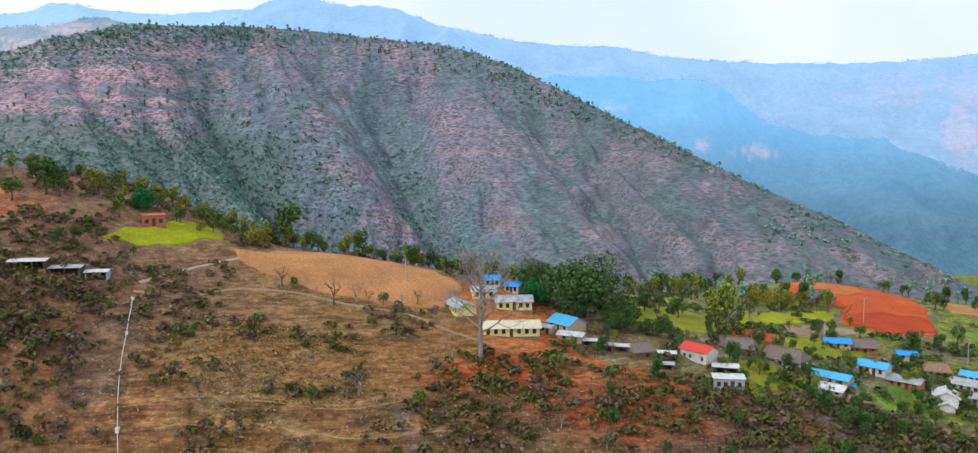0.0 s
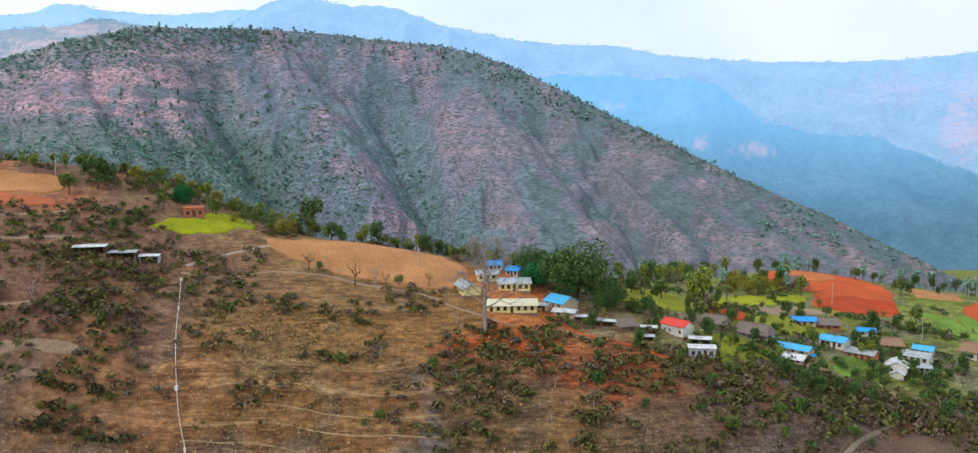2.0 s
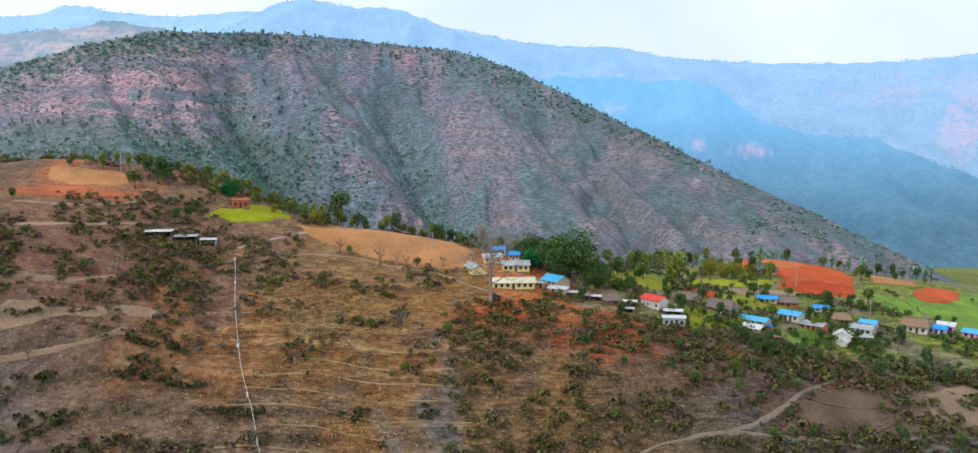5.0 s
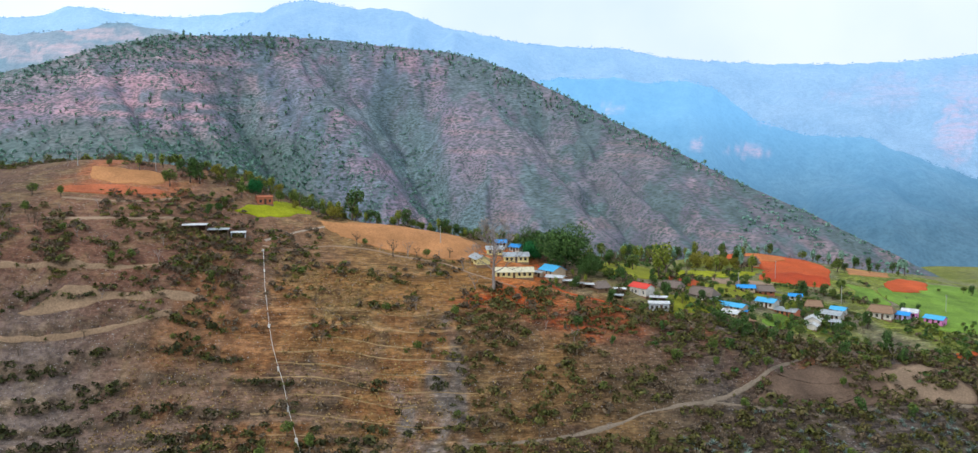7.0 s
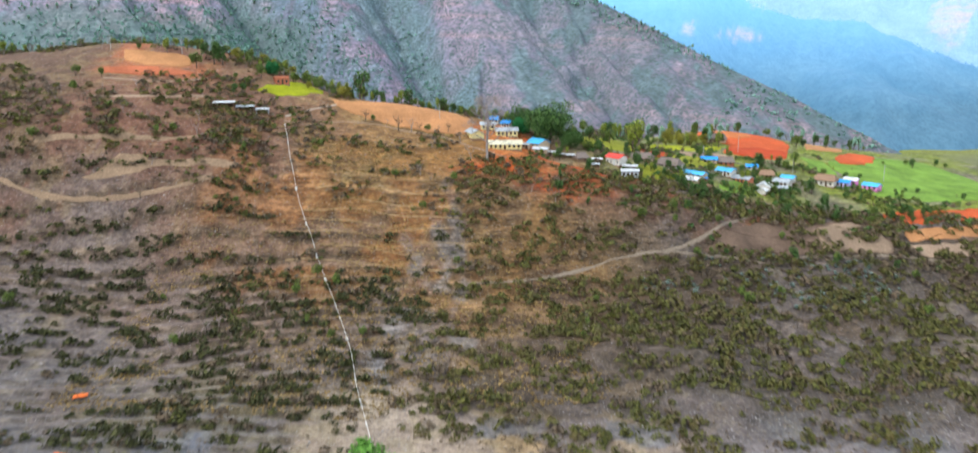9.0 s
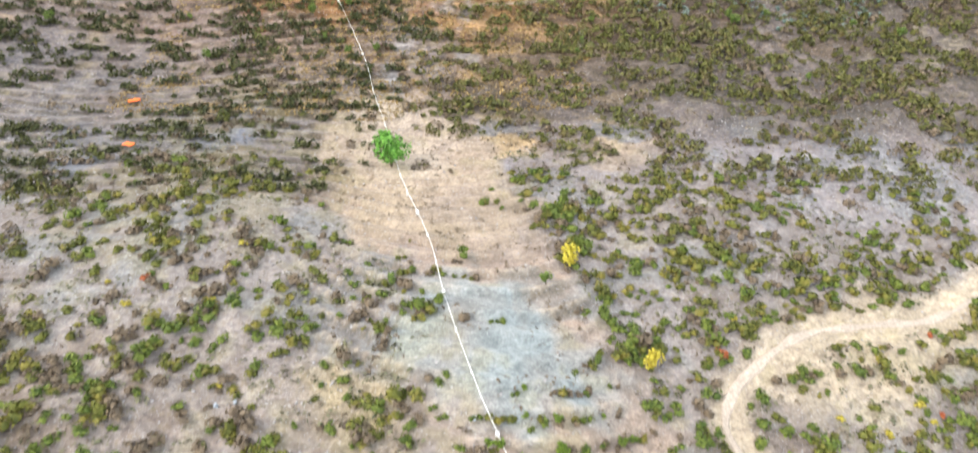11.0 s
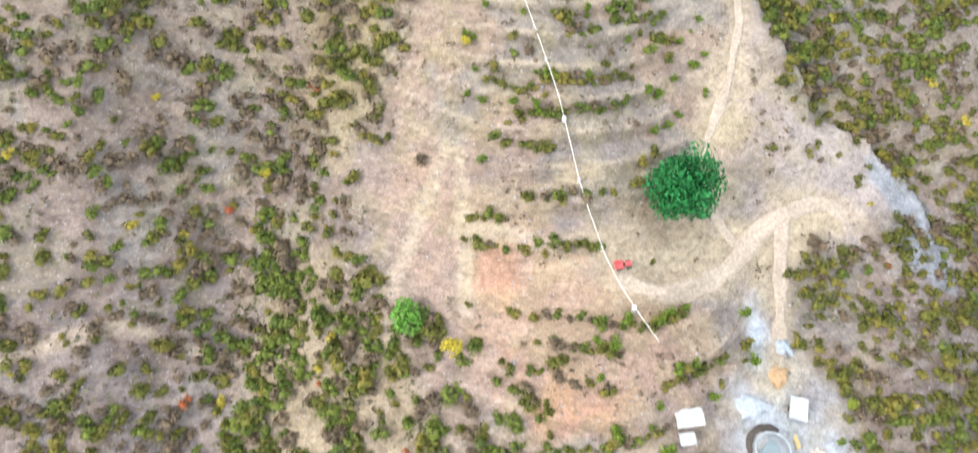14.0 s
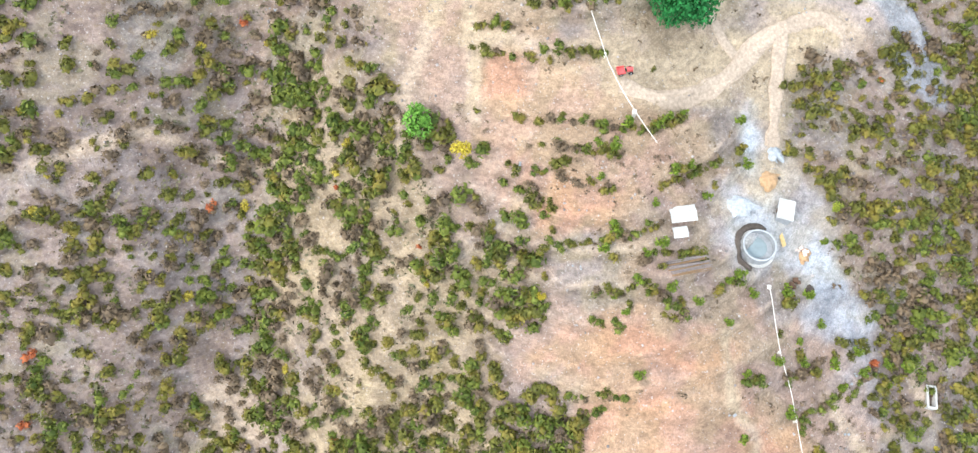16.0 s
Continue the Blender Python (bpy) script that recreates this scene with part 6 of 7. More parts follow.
belt([m_broad, m_dark, m_lime, m_bare2], 34, 316, (24, 132, 170, 188), 0.3, 0.65)
woodland("village_hedge_trees", [m_dark, m_dark, m_broad, m_dark, m_sapling], 115, 324, (54, 172, 158, 186), 0.3, 0.72, "dark green trees crowding below the houses", lambda x, y: fbm(np.array(x), np.array(y), 12, 2, 89) > -0.15 and not inside(np.array([x]), np.array([y]), SLIP)[0])
woodland("bank_saplings", [m_sapling, m_broad, m_dark, m_sapling, m_bare2], 110, 322, (24, 190, 132, 172), 0.3, 0.75, "thin saplings and small trees on the bank below the houses", lambda x, y: y > scarp_line(np.array(x)) - 8 and not inside(np.array([x]), np.array([y]), SLIP)[0])
belt([m_dark, m_broad, m_sapling, m_sapling], 60, 307, (18, 190, 155, 176), 0.35, 0.8, lambda x, y: y < scarp_line(np.array(x)) + 14 and not inside(np.array([x]), np.array([y]), SLIP)[0])
woodland("crest_wood", [m_bare2, m_bare, m_bare2, m_broad, m_bare, m_lime], 120, 308, (-240, -70, 203, 238), 0.35, 0.85, "thin trees along the western crest")
woodland("terrace_wood", [m_bare, m_broad, m_bare2, m_sapling, m_bare2], 60, 309, (-175, -84, 140, 186), 0.3, 0.75, "scattered trees on the western terraces", lambda x, y: not (-105 < x < -84 and 160 < y < 178))
woodland("slope_saplings", [m_sapling, m_bare, m_sapling, m_bare2, m_broad], 120, 310, (-180, 40, 70, 160), 0.35, 0.8, "thin saplings scattered over the slope")
belt([m_sapling, m_broad], 26, 311, (60, 200, 60, 150), 0.4, 0.8)
belt([m_broad, m_dark, m_bare2], 12, 312, (158, 215, 186, 200), 0.25, 0.45)
for k, (x, y) in enumerate(((27, -40), (33, -52), (38, -66), (10, -30), (22, -34), (-18, -20), (-20, -36), (6, -100), (20, -96), (-2, -108), (25, -88), (60, -90), (70, -118), (-24, -118), (-30, -140), (-26, -152), (-36, -160), (-22, -166))):
    plant(m_sapling if k % 3 else m_broad, x, y, 0.35 + 0.06 * (k % 4))

# pines along the ridge of the far hill
rng = np.random.RandomState(315)
for b in np.concatenate([rng.uniform(-29, 5, 90), rng.uniform(5, 18, 22), rng.normal(-18, 1.5, 20), rng.normal(-24, 1.0, 16)]):
    hxp, hyp, hzp, _ = hill_shape(np.array([b]), np.array([rng.uniform(0.93, 1.0)]))
    s = rng.uniform(0.4, 0.95)
    copy_thing(m_pine, pose(float(hxp[0]), float(hyp[0]), float(hzp[0]) - 0.5, 0, 0, rng.uniform(0, 360)) @ Matrix.Diagonal((s * 1.3, s * 1.3, s, 1)))
for _ in range(150):
    hxp, hyp, hzp, _ = hill_shape(np.array([rng.uniform(-38, -12)]), np.array([rng.uniform(0.5, 0.8)]))
    s = rng.uniform(0.4, 0.8)
    copy_thing(m_pine, pose(float(hxp[0]), float(hyp[0]), float(hzp[0]) - 0.5, 0, 0, rng.uniform(0, 360)) @ Matrix.Diagonal((s * 1.6, s * 1.6, s, 1)))

# the great bare silk-cotton tree below the school
def silk_cotton():
    rng = np.random.RandomState(5)
    x, y = -1.8, 169.0
    t = thing("tree", x, y, on_ground(x, y) - 0.4, 0, "tall bare silk-cotton tree with pale trunk below the school", "tree")
    wood = Shape()
    wood.tube([(0, 0, -0.5), (0.1, 0, 1.5), (0, 0.1, 6), (0.2, 0, 12), (0.1, 0.1, 17), (0, 0, 21)], [0.95, 0.55, 0.46, 0.36, 0.24, 0.14], 9)
    part("trunk", wood, M_PALEBARK, t, smooth=True)
    tips = []
    for k in range(20):
        a, h = k * 2.4 + rng.uniform(-0.4, 0.4), 6.5 + k * 0.75
        limb = Shape()
        tips += limbs(limb, (0.1, 0.05, h), (math.cos(a), math.sin(a), 0.35 + 0.03 * k), 4.4 - 0.11 * k, 0.27 - 0.006 * k, 3, rng, 0.55, 0.14)
        part("limb", limb, M_PALEBARK, t, smooth=True)
    twig = Shape()
    for tip in tips:
        for _ in range(3):
            way = Vector(rng.normal(0, 1, 3)) + Vector((0, 0, 0.7))
            twig.tube([tip, tip + way.normalized() * rng.uniform(0.8, 1.6)], [0.055, 0.03], 3)
    part("crown", twig, M_PALEBARK, t, "fine pale bare twigs")


silk_cotton()

# ---------------------------------------------------------------- houses
M_SCHOOL = paint("yellow_plaster", (0.78, 0.66, 0.30), 0.8)
M_WHITE = paint("whitewash", (0.60, 0.56, 0.50), 0.85, 0, 0.25, 0.8)
M_TIN = paint("zinc_sheet", (0.40, 0.43, 0.45), 0.45, 0.35, 0.3, 0.9)
M_PALETIN = paint("pale_zinc_sheet", (0.60, 0.61, 0.62), 0.5, 0.15, 0.25, 0.9)
M_PIPE = paint("pale_pipe_paint", (0.70, 0.68, 0.64), 0.6, 0, 0.08)
M_CREAM = paint("cream_sheet", (0.70, 0.64, 0.46), 0.5, 0.1)
M_BLUE = paint("blue_sheet", (0.03, 0.30, 0.72), 0.45)
M_LIGHTBLUE = paint("light_blue_sheet", (0.08, 0.42, 0.72), 0.45)
M_REDROOF = paint("red_sheet", (0.66, 0.06, 0.04), 0.45)
M_THATCH = paint("weathered_thatch", (0.19, 0.15, 0.13), 0.95, 0, 0.3, 2.5)
M_BROWNROOF = paint("brown_thatch", (0.27, 0.17, 0.11), 0.95, 0, 0.3, 2.5)
M_MUD = paint("mud_plaster", (0.48, 0.36, 0.24), 0.9)
M_BRICKWALL = paint("red_brick_wall", (0.45, 0.15, 0.08), 0.9, 0, 0.25, 3)
M_STONEWALL = paint("grey_stone_wall", (0.40, 0.42, 0.44), 0.9, 0, 0.2, 3)
M_PINK = paint("pink_plaster", (0.75, 0.25, 0.55), 0.8)
M_LILAC = paint("lilac_plaster", (0.55, 0.45, 0.72), 0.8)
M_WOOD = paint("old_timber", (0.22, 0.14, 0.08), 0.85, 0, 0.3, 4)
M_PLINTH = paint("packed_earth", (0.26, 0.16, 0.10), 0.95, 0, 0.3, 3)
M_DARKWOOD = paint("dark_timber", (0.10, 0.06, 0.04), 0.8, 0, 0.3, 4)
M_GLASS = paint("dim_window", (0.03, 0.035, 0.04), 0.15, 0, 0.1)
M_CONCRETE = paint("concrete", (0.42, 0.42, 0.41), 0.9, 0, 0.15, 2)
M_CHALK = paint("chalky_sheet", (0.40, 0.405, 0.395), 0.7, 0, 0.22, 0.9)
M_WHITEPAINT = paint("white_paint", (0.52, 0.53, 0.53), 0.6, 0, 0.08)


def pierced(x0, x1, y0, y1, top, holes):
    """One upright wall with openings cut through its thickness."""
    xs = sorted({x0, x1} | {h[0] for h in holes} | {h[1] for h in holes})
    zs = sorted({0.0, top} | {h[2] for h in holes} | {h[3] for h in holes})
    sh, nx, nz = Shape(), len(xs), len(zs)
    verts = [(x, y, z) for y in (y0, y1) for z in zs for x in xs]

    def solid(i, j):
        if not (0 <= i < nx - 1 and 0 <= j < nz - 1):
            return False
        cx_, cz_ = (xs[i] + xs[i + 1]) / 2, (zs[j] + zs[j + 1]) / 2
        return not any(h[0] < cx_ < h[1] and h[2] < cz_ < h[3] for h in holes)

    def at(i, j, back):
        return back * nx * nz + j * nx + i

    faces = []
    for i in range(nx - 1):
        for j in range(nz - 1):
            if not solid(i, j):
                continue
            faces.append((at(i, j, 0), at(i + 1, j, 0), at(i + 1, j + 1, 0), at(i, j + 1, 0)))
            faces.append((at(i, j + 1, 1), at(i + 1, j + 1, 1), at(i + 1, j, 1), at(i, j, 1)))
            for (di, dj), (a, b) in (((-1, 0), ((i, j), (i, j + 1))), ((1, 0), ((i + 1, j + 1), (i + 1, j))), ((0, -1), ((i + 1, j), (i, j))), ((0, 1), ((i, j + 1), (i + 1, j + 1)))):
                if not solid(i + di, j + dj):
                    faces.append((at(*a, 0), at(*b, 0), at(*b, 1), at(*a, 1)))
    return sh.add(verts, faces)


def house(x, y, turn, length, width, height, pitch, wall_mat, roof_mat, label, category="house", windows=3, doors=1, over=0.45, thick=0.07, hip=0.0, ribs=True, open_front=False, name="house", trim=None, slope=0.0):
    """A small gabled house, its ridge along its length: plinth, walls, gables, roof planes, door and windows.
    The spot is the middle of its downhill long side."""
    a = radians(turn)
    mx, my = x - math.sin(a) * width / 2, y + math.cos(a) * width / 2
    corners = [(mx + math.cos(a) * i * length / 2 - math.sin(a) * j * width / 2, my + math.sin(a) * i * length / 2 + math.cos(a) * j * width / 2) for i in (-1, 1) for j in (-1, 1)]
    heights = [on_ground(*c) for c in corners]
    floor = 0.6 * sum(heights) / 4 + 0.4 * min(heights) + 0.1
    height *= 0.8
    t = thing(name, mx, my, floor, turn, label, category)
    l, w, k = length / 2, width / 2, 0.3
    drop = floor - min(heights) + 0.5
    part("plinth", Shape().box(-l - 0.15, -w - 0.15, -drop, l + 0.15, w + 0.15, 0.0), M_PLINTH, t)
    top = height
    rise = math.tan(radians(pitch)) * w
    for s in (-1, 1):
        gable = Shape()
        if hip:
            gable.box(s * l - (k if s > 0 else 0), -w, 0, s * l + (0 if s > 0 else k), w, top)
        else:
            face = [(s * l, -w, 0), (s * l, w, 0), (s * l, w, top), (s * l, 0, top + rise), (s * l, -w, top)]
            if s < 0:
                face.reverse()
            gable.slab(face, (-s * k, 0, 0))
        part("gable_wall", gable, wall_mat, t)
    part("rear_wall", Shape().box(-l + k, w - k, 0, l - k, w, top), wall_mat, t)
    if open_front:
        n = max(2, int(length / 2.2) + 1)
        for i in range(n):
            px = -l + k + (2 * l - 2 * k) * i / (n - 1)
            part("post", Shape().box(px - 0.07, -w, 0, px + 0.07, -w + 0.14, top), M_WOOD, t)
    else:
        # front wall with its openings left free
        slots = windows + doors
        step = (2 * l - 2 * k) / slots
        holes = []
        door_at = set([slots // 2] if doors == 1 else range(0, slots, max(1, slots // max(1, doors)))[:doors] if doors else [])
        for i in range(slots):
            x0, x1 = -l + k + i * step, -l + k + (i + 1) * step
            c, half = (x0 + x1) / 2, 0.42 if i in door_at else 0.38
            sill, head = (0.0, min(1.95, top - 0.2)) if i in door_at else (0.75, min(1.75, top - 0.2))
            holes.append((c - half, c + half, sill, head))
            if sill:
                fr = Shape()
                fr.box(c - half - 0.06, -w - 0.03, sill - 0.06, c + half + 0.06, -w + 0.08, sill).box(c - half - 0.06, -w - 0.03, head, c + half + 0.06, -w + 0.08, head + 0.06)
                fr.box(c - half - 0.06, -w - 0.03, sill, c - half, -w + 0.08, head).box(c + half, -w - 0.03, sill, c + half + 0.06, -w + 0.08, head)
                fr.box(c - 0.025, -w + 0.02, sill, c + 0.025, -w + 0.08, head)
                win = part("window", fr, trim or M_WOOD, t)
                part("pane", Shape().box(c - half, -w + 0.1, sill, c + half, -w + 0.13, head), M_GLASS, win)
            else:
                dr = part("door", Shape().box(c - half, -w + 0.08, 0, c + half, -w + 0.14, head), trim or M_DARKWOOD, t)
                part("lintel", Shape().box(c - half - 0.1, -w - 0.02, head, c + half + 0.1, -w + 0.05, head + 0.12), trim or M_WOOD, dr)
        part("front_wall", pierced(-l + k, l - k, -w, -w + k, top, holes), wall_mat, t)
    el, ew = l + over, w + over
    eave = top - math.tan(radians(pitch)) * over
    rl = el - hip
    for s in (-1, 1):
        plane = [(-el, s * ew, eave), (el, s * ew, eave), (rl, 0, top + rise), (-rl, 0, top + rise)]
        if s > 0:
            plane.reverse()
        plate = Shape().slab([(px, py, pz + thick + 0.02) for px, py, pz in plane], (0, 0, -thick))
        if ribs:
            n = int(2 * el / 0.75)
            for i in range(n + 1):
                px = -el + 2 * el * i / n
                px = max(-el + 0.03, min(el - 0.03, px))
                a0, a1 = (px, s * ew, eave + thick + 0.025), (px * rl / el, 0, top + rise + thick + 0.025)
                q = [(a0[0] - 0.03, a0[1], a0[2]), (a0[0] + 0.03, a0[1], a0[2]), (a1[0] + 0.03, a1[1], a1[2]), (a1[0] - 0.03, a1[1], a1[2])]
                if s > 0:
                    q.reverse()
                plate.slab([(u, vv, ww + 0.03) for u, vv, ww in q], (0, 0, -0.03))
        part("roof_plane", plate, roof_mat, t)
    if hip:
        for s in (-1, 1):
            tri = [(s * el, s * -ew, eave), (s * el, s * ew, eave), (s * rl, 0, top + rise)]
            part("roof_hip", Shape().slab([(px, py, pz + thick + 0.02) for px, py, pz in tri], (0, 0, -thick)), roof_mat, t)
    part("ridge_cap", Shape().tube([(-rl, 0, top + rise + thick + 0.02), (rl, 0, top + rise + thick + 0.02)], [0.11 if ribs else 0.2] * 2, 6), roof_mat, t)
    return t


def tin_shed(x, y, turn, length, width, height, label, roof_mat=None, wall_mat=None):
    return house(x, y, turn, length, width, height, 9, wall_mat or M_WOOD, roof_mat or M_TIN, label, "shed", 0, 0, 0.3, 0.05, open_front=True, name="shed")


# the school round its yard
house(5.4, 179.3, 4, 13.4, 5.2, 2.7, 24, M_SCHOOL, M_CREAM, "pale yellow school block with a cream sheet roof", "school", 5, 2, 0.5, name="school_block", trim=M_DARKWOOD)
house(6.5, 193.2, 4, 9.0, 5.2, 2.9, 22, M_SCHOOL, M_TIN, "pale yellow school block with a grey sheet roof", "school", 4, 1, 0.5, name="school_block", trim=M_DARKWOOD)
house(-1.2, 196.0, 4, 6.0, 4.5, 2.7, 22, M_SCHOOL, M_TIN, "recessed pale yellow school wing with dark doors", "school", 2, 1, 0.5, name="school_block", trim=M_DARKWOOD)
house(-9.3, 188.0, -70, 9.5, 5.0, 2.6, 22, M_SCHOOL, M_TIN, "pale yellow school wing with a weathered grey roof", "school", 4, 1, 0.5, name="school_block", trim=M_DARKWOOD)
house(1.0, 206.0, 4, 4.2, 4.0, 2.6, 24, M_WHITE, M_BLUE, "small house with a bright blue roof behind the school", windows=2)
house(6.0, 205.0, -30, 4.2, 4.0, 2.6, 24, M_WHITE, M_BLUE, "small house with a bright blue roof beside another", windows=2)
# the lane
house(17.0, 186.6, -52, 7.4, 6.0, 2.6, 26, M_MUD, M_LIGHTBLUE, "mud house with a sky-blue sheet roof and gable", windows=2)
house(19.3, 181.2, -24, 6.0, 3.6, 2.1, 16, M_MUD, M_PALETIN, "low house with a pale grey sheet roof", windows=1)
house(13.6, 183.8, -30, 3.0, 2.6, 2.0, 14, M_MUD, M_TIN, "small lean-to house with a grey roof", windows=1)
for x, y, l, m in ((24.0, 180.0, 3.6, M_PALETIN), (27.6, 178.6, 3.2, M_TIN), (31.6, 179.0, 4.2, M_PALETIN)):
    tin_shed(x, y, -12, l, 2.8, 1.8, "low timber cattle shed under pale tin sheets", m)
house(36.4, 177.4, 20, 4.4, 3.8, 2.0, 38, M_WOOD, M_THATCH, "small thatched timber hut", "hut", 1, 1, 0.6, 0.3, 0.9, False)
house(48.5, 179.8, -52, 7.4, 4.6, 3.6, 26, M_WHITE, M_REDROOF, "whitewashed house with a bright red sheet roof", windows=3, trim=M_WHITEPAINT)
tin_shed(42.0, 178.5, -12, 4.0, 2.8, 1.9, "low shed with a pale sheet roof", M_PALETIN)
tin_shed(40.5, 173.5, -12, 3.6, 2.6, 1.7, "low shed with a weathered sheet roof", M_TIN)
tin_shed(54.6, 174.4, -15, 5.6, 3.8, 2.4, "open timber shed with a silvery sheet roof", M_PALETIN)
house(53.6, 168.2, -8, 6.6, 4.2, 3.2, 10, M_STONEWALL, M_PALETIN, "grey block house with a white sheet roof", windows=3, over=0.3)
house(61.7, 187.6, -28, 7.0, 4.4, 2.1, 36, M_MUD, M_THATCH, "low mud house with a grey thatched roof", windows=2, over=0.6, thick=0.3, hip=1.0, ribs=False)
house(71.5, 186.0, -44, 9.4, 5.4, 2.6, 36, M_WHITE, M_THATCH, "cream mud house with a big grey thatched roof", windows=4, over=0.7, thick=0.32, hip=1.2, ribs=False)
house(79.6, 182.0, -46, 13.0, 4.4, 2.4, 20, M_MUD, M_LIGHTBLUE, "long mud house with a sky-blue sheet roof", windows=4)
tin_shed(84.5, 178.4, -33, 3.4, 3.0, 2.0, "shed with deep blue sheet roof", M_BLUE)
house(79.0, 175.0, -44, 5.6, 4.0, 2.0, 24, M_MUD, M_PALETIN, "mud house with a white sheet roof", windows=2)
house(84.4, 171.6, -10, 4.6, 3.8, 1.9, 22, M_WOOD, M_BROWNROOF, "timber hut with a ragged straw roof", "hut", 1, 1, 0.5, 0.25, 0.8, False)
house(95.2, 206.8, -10, 6.4, 4.0, 2.2, 22, M_MUD, M_BLUE, "mud house with a deep blue roof", windows=2)
house(102.6, 206.8, -12, 6.4, 4.6, 2.2, 32, M_BRICKWALL, M_THATCH, "red-walled house with a dark thatched roof", windows=2, over=0.6, thick=0.3, hip=0.9, ribs=False)
house(97.2, 192.8, -46, 7.0, 4.8, 2.8, 22, M_WHITE, M_LIGHTBLUE, "whitewashed house with a sky-blue roof", windows=3)
house(102.8, 187.6, -44, 7.4, 4.8, 2.6, 20, M_BRICKWALL, M_TIN, "red brick house with a grey sheet roof", windows=3)
house(113.7, 206.0, -20, 4.6, 3.4, 2.2, 22, M_WHITE, M_BLUE, "small white house with a blue roof", windows=1)
house(115.0, 267.3, -6, 11.0, 6.0, 2.4, 34, M_MUD, M_THATCH, "long thatched farmhouse by the red field", windows=4, over=0.7, thick=0.32, hip=1.4, ribs=False)
# the eastern cluster
house(114.5, 184.0, 62, 6.0, 5.2, 2.6, 26, M_WHITE, M_PALETIN, "white house with a pale sheet gable roof", windows=2)
house(111.6, 180.0, 55, 3.6, 3.2, 1.9, 24, M_WHITE, M_PALETIN, "small annex with a white sheet roof", windows=1)
house(119.2, 185.0, -14, 4.6, 3.6, 2.2, 16, M_STONEWALL, M_TIN, "grey-walled house with a sheet roof", windows=2)
house(121.0, 192.0, -44, 7.0, 4.6, 2.6, 24, M_WHITE, M_TIN, "house with a weathered grey sheet roof", windows=3)
house(126.0, 197.5, -40, 5.0, 4.2, 2.5, 22, M_WHITE, M_LIGHTBLUE, "white house with a light blue roof", windows=2)
house(117.6, 198.0, -20, 5.4, 4.2, 2.3, 34, M_MUD, M_BROWNROOF, "mud house with a brown thatched roof", windows=2, over=0.6, thick=0.28, hip=0.9, ribs=False)
house(142.7, 199.2, -38, 8.0, 5.6, 3.4, 32, M_WHITE, M_BROWNROOF, "white two-storey house with a brown thatched roof", windows=3, over=0.7, thick=0.28, hip=1.1, ribs=False)
house(150.6, 199.6, -38, 5.6, 4.4, 2.7, 20, M_LILAC, M_BLUE, "lilac house with a blue sheet roof", windows=2)
house(155.4, 202.5, -38, 5.2, 4.6, 2.9, 22, M_PINK, M_PALETIN, "pink house with a white sheet roof", windows=2)
house(162.0, 198.0, -50, 6.4, 4.6, 2.7, 22, M_PINK, M_LIGHTBLUE, "bright pink house with a blue sheet roof", windows=2)
# the western sheds and brick house
tin_shed(-101.0, 167.4, 12, 7.4, 4.2, 2.3, "timber goat shed under pale tin sheets", M_PALETIN, M_DARKWOOD)
tin_shed(-93.6, 168.9, 10, 6.4, 4.2, 2.2, "timber goat shed with dark open front", M_TIN, M_DARKWOOD)
tin_shed(-87.6, 170.8, 14, 4.6, 3.6, 2.3, "small goat shed with a silvery roof", M_PALETIN, M_STONEWALL)
house(-86.6, 199.2, 28, 5.6, 4.0, 3.4, 8, M_BRICKWALL, M_BRICKWALL, "square red brick house with a flat roof beside the crop", windows=2, over=0.15, ribs=False)
house(-96.0, 207.0, 10, 4.6, 3.6, 2.2, 32, M_MUD, M_BROWNROOF, "small mud house with a brown roof", windows=1, over=0.5, thick=0.25, hip=0.8, ribs=False)

# ---------------------------------------------------------------- poles


def power_pole(x, y, h, label="slim pale concrete power pole with a short crossarm"):
    t = thing("power_pole", x, y, on_ground(x, y) - 0.1, 15, label, "pole", "power poles")
    part("shaft", Shape().tube([(0, 0, -0.5), (0, 0, h)], [0.11, 0.08], 8), M_CONCRETE, t)
    part("crossarm", Shape().box(-0.6, -0.05, h - 0.6, 0.6, 0.05, h - 0.5), M_DARKWOOD, t)
    for s in (-0.5, 0.0, 0.5):
        part("insulator", Shape().tube([(s, 0, h - 0.5 if s else h), (s, 0, h - 0.3 if s else h + 0.2)], [0.05, 0.04], 6), M_WHITEPAINT, t)


for x, y, h in ((-21.5, 198.2, 6.4), (-158.5, 204, 6), (-129, 204, 7), (-112, 203, 7), (118.5, 241, 8), (94, 213, 6), (134, 212, 7), (176, 214, 7), (36, 224, 7)):
    power_pole(x, y, h)

# ---------------------------------------------------------------- water pipe on its piers


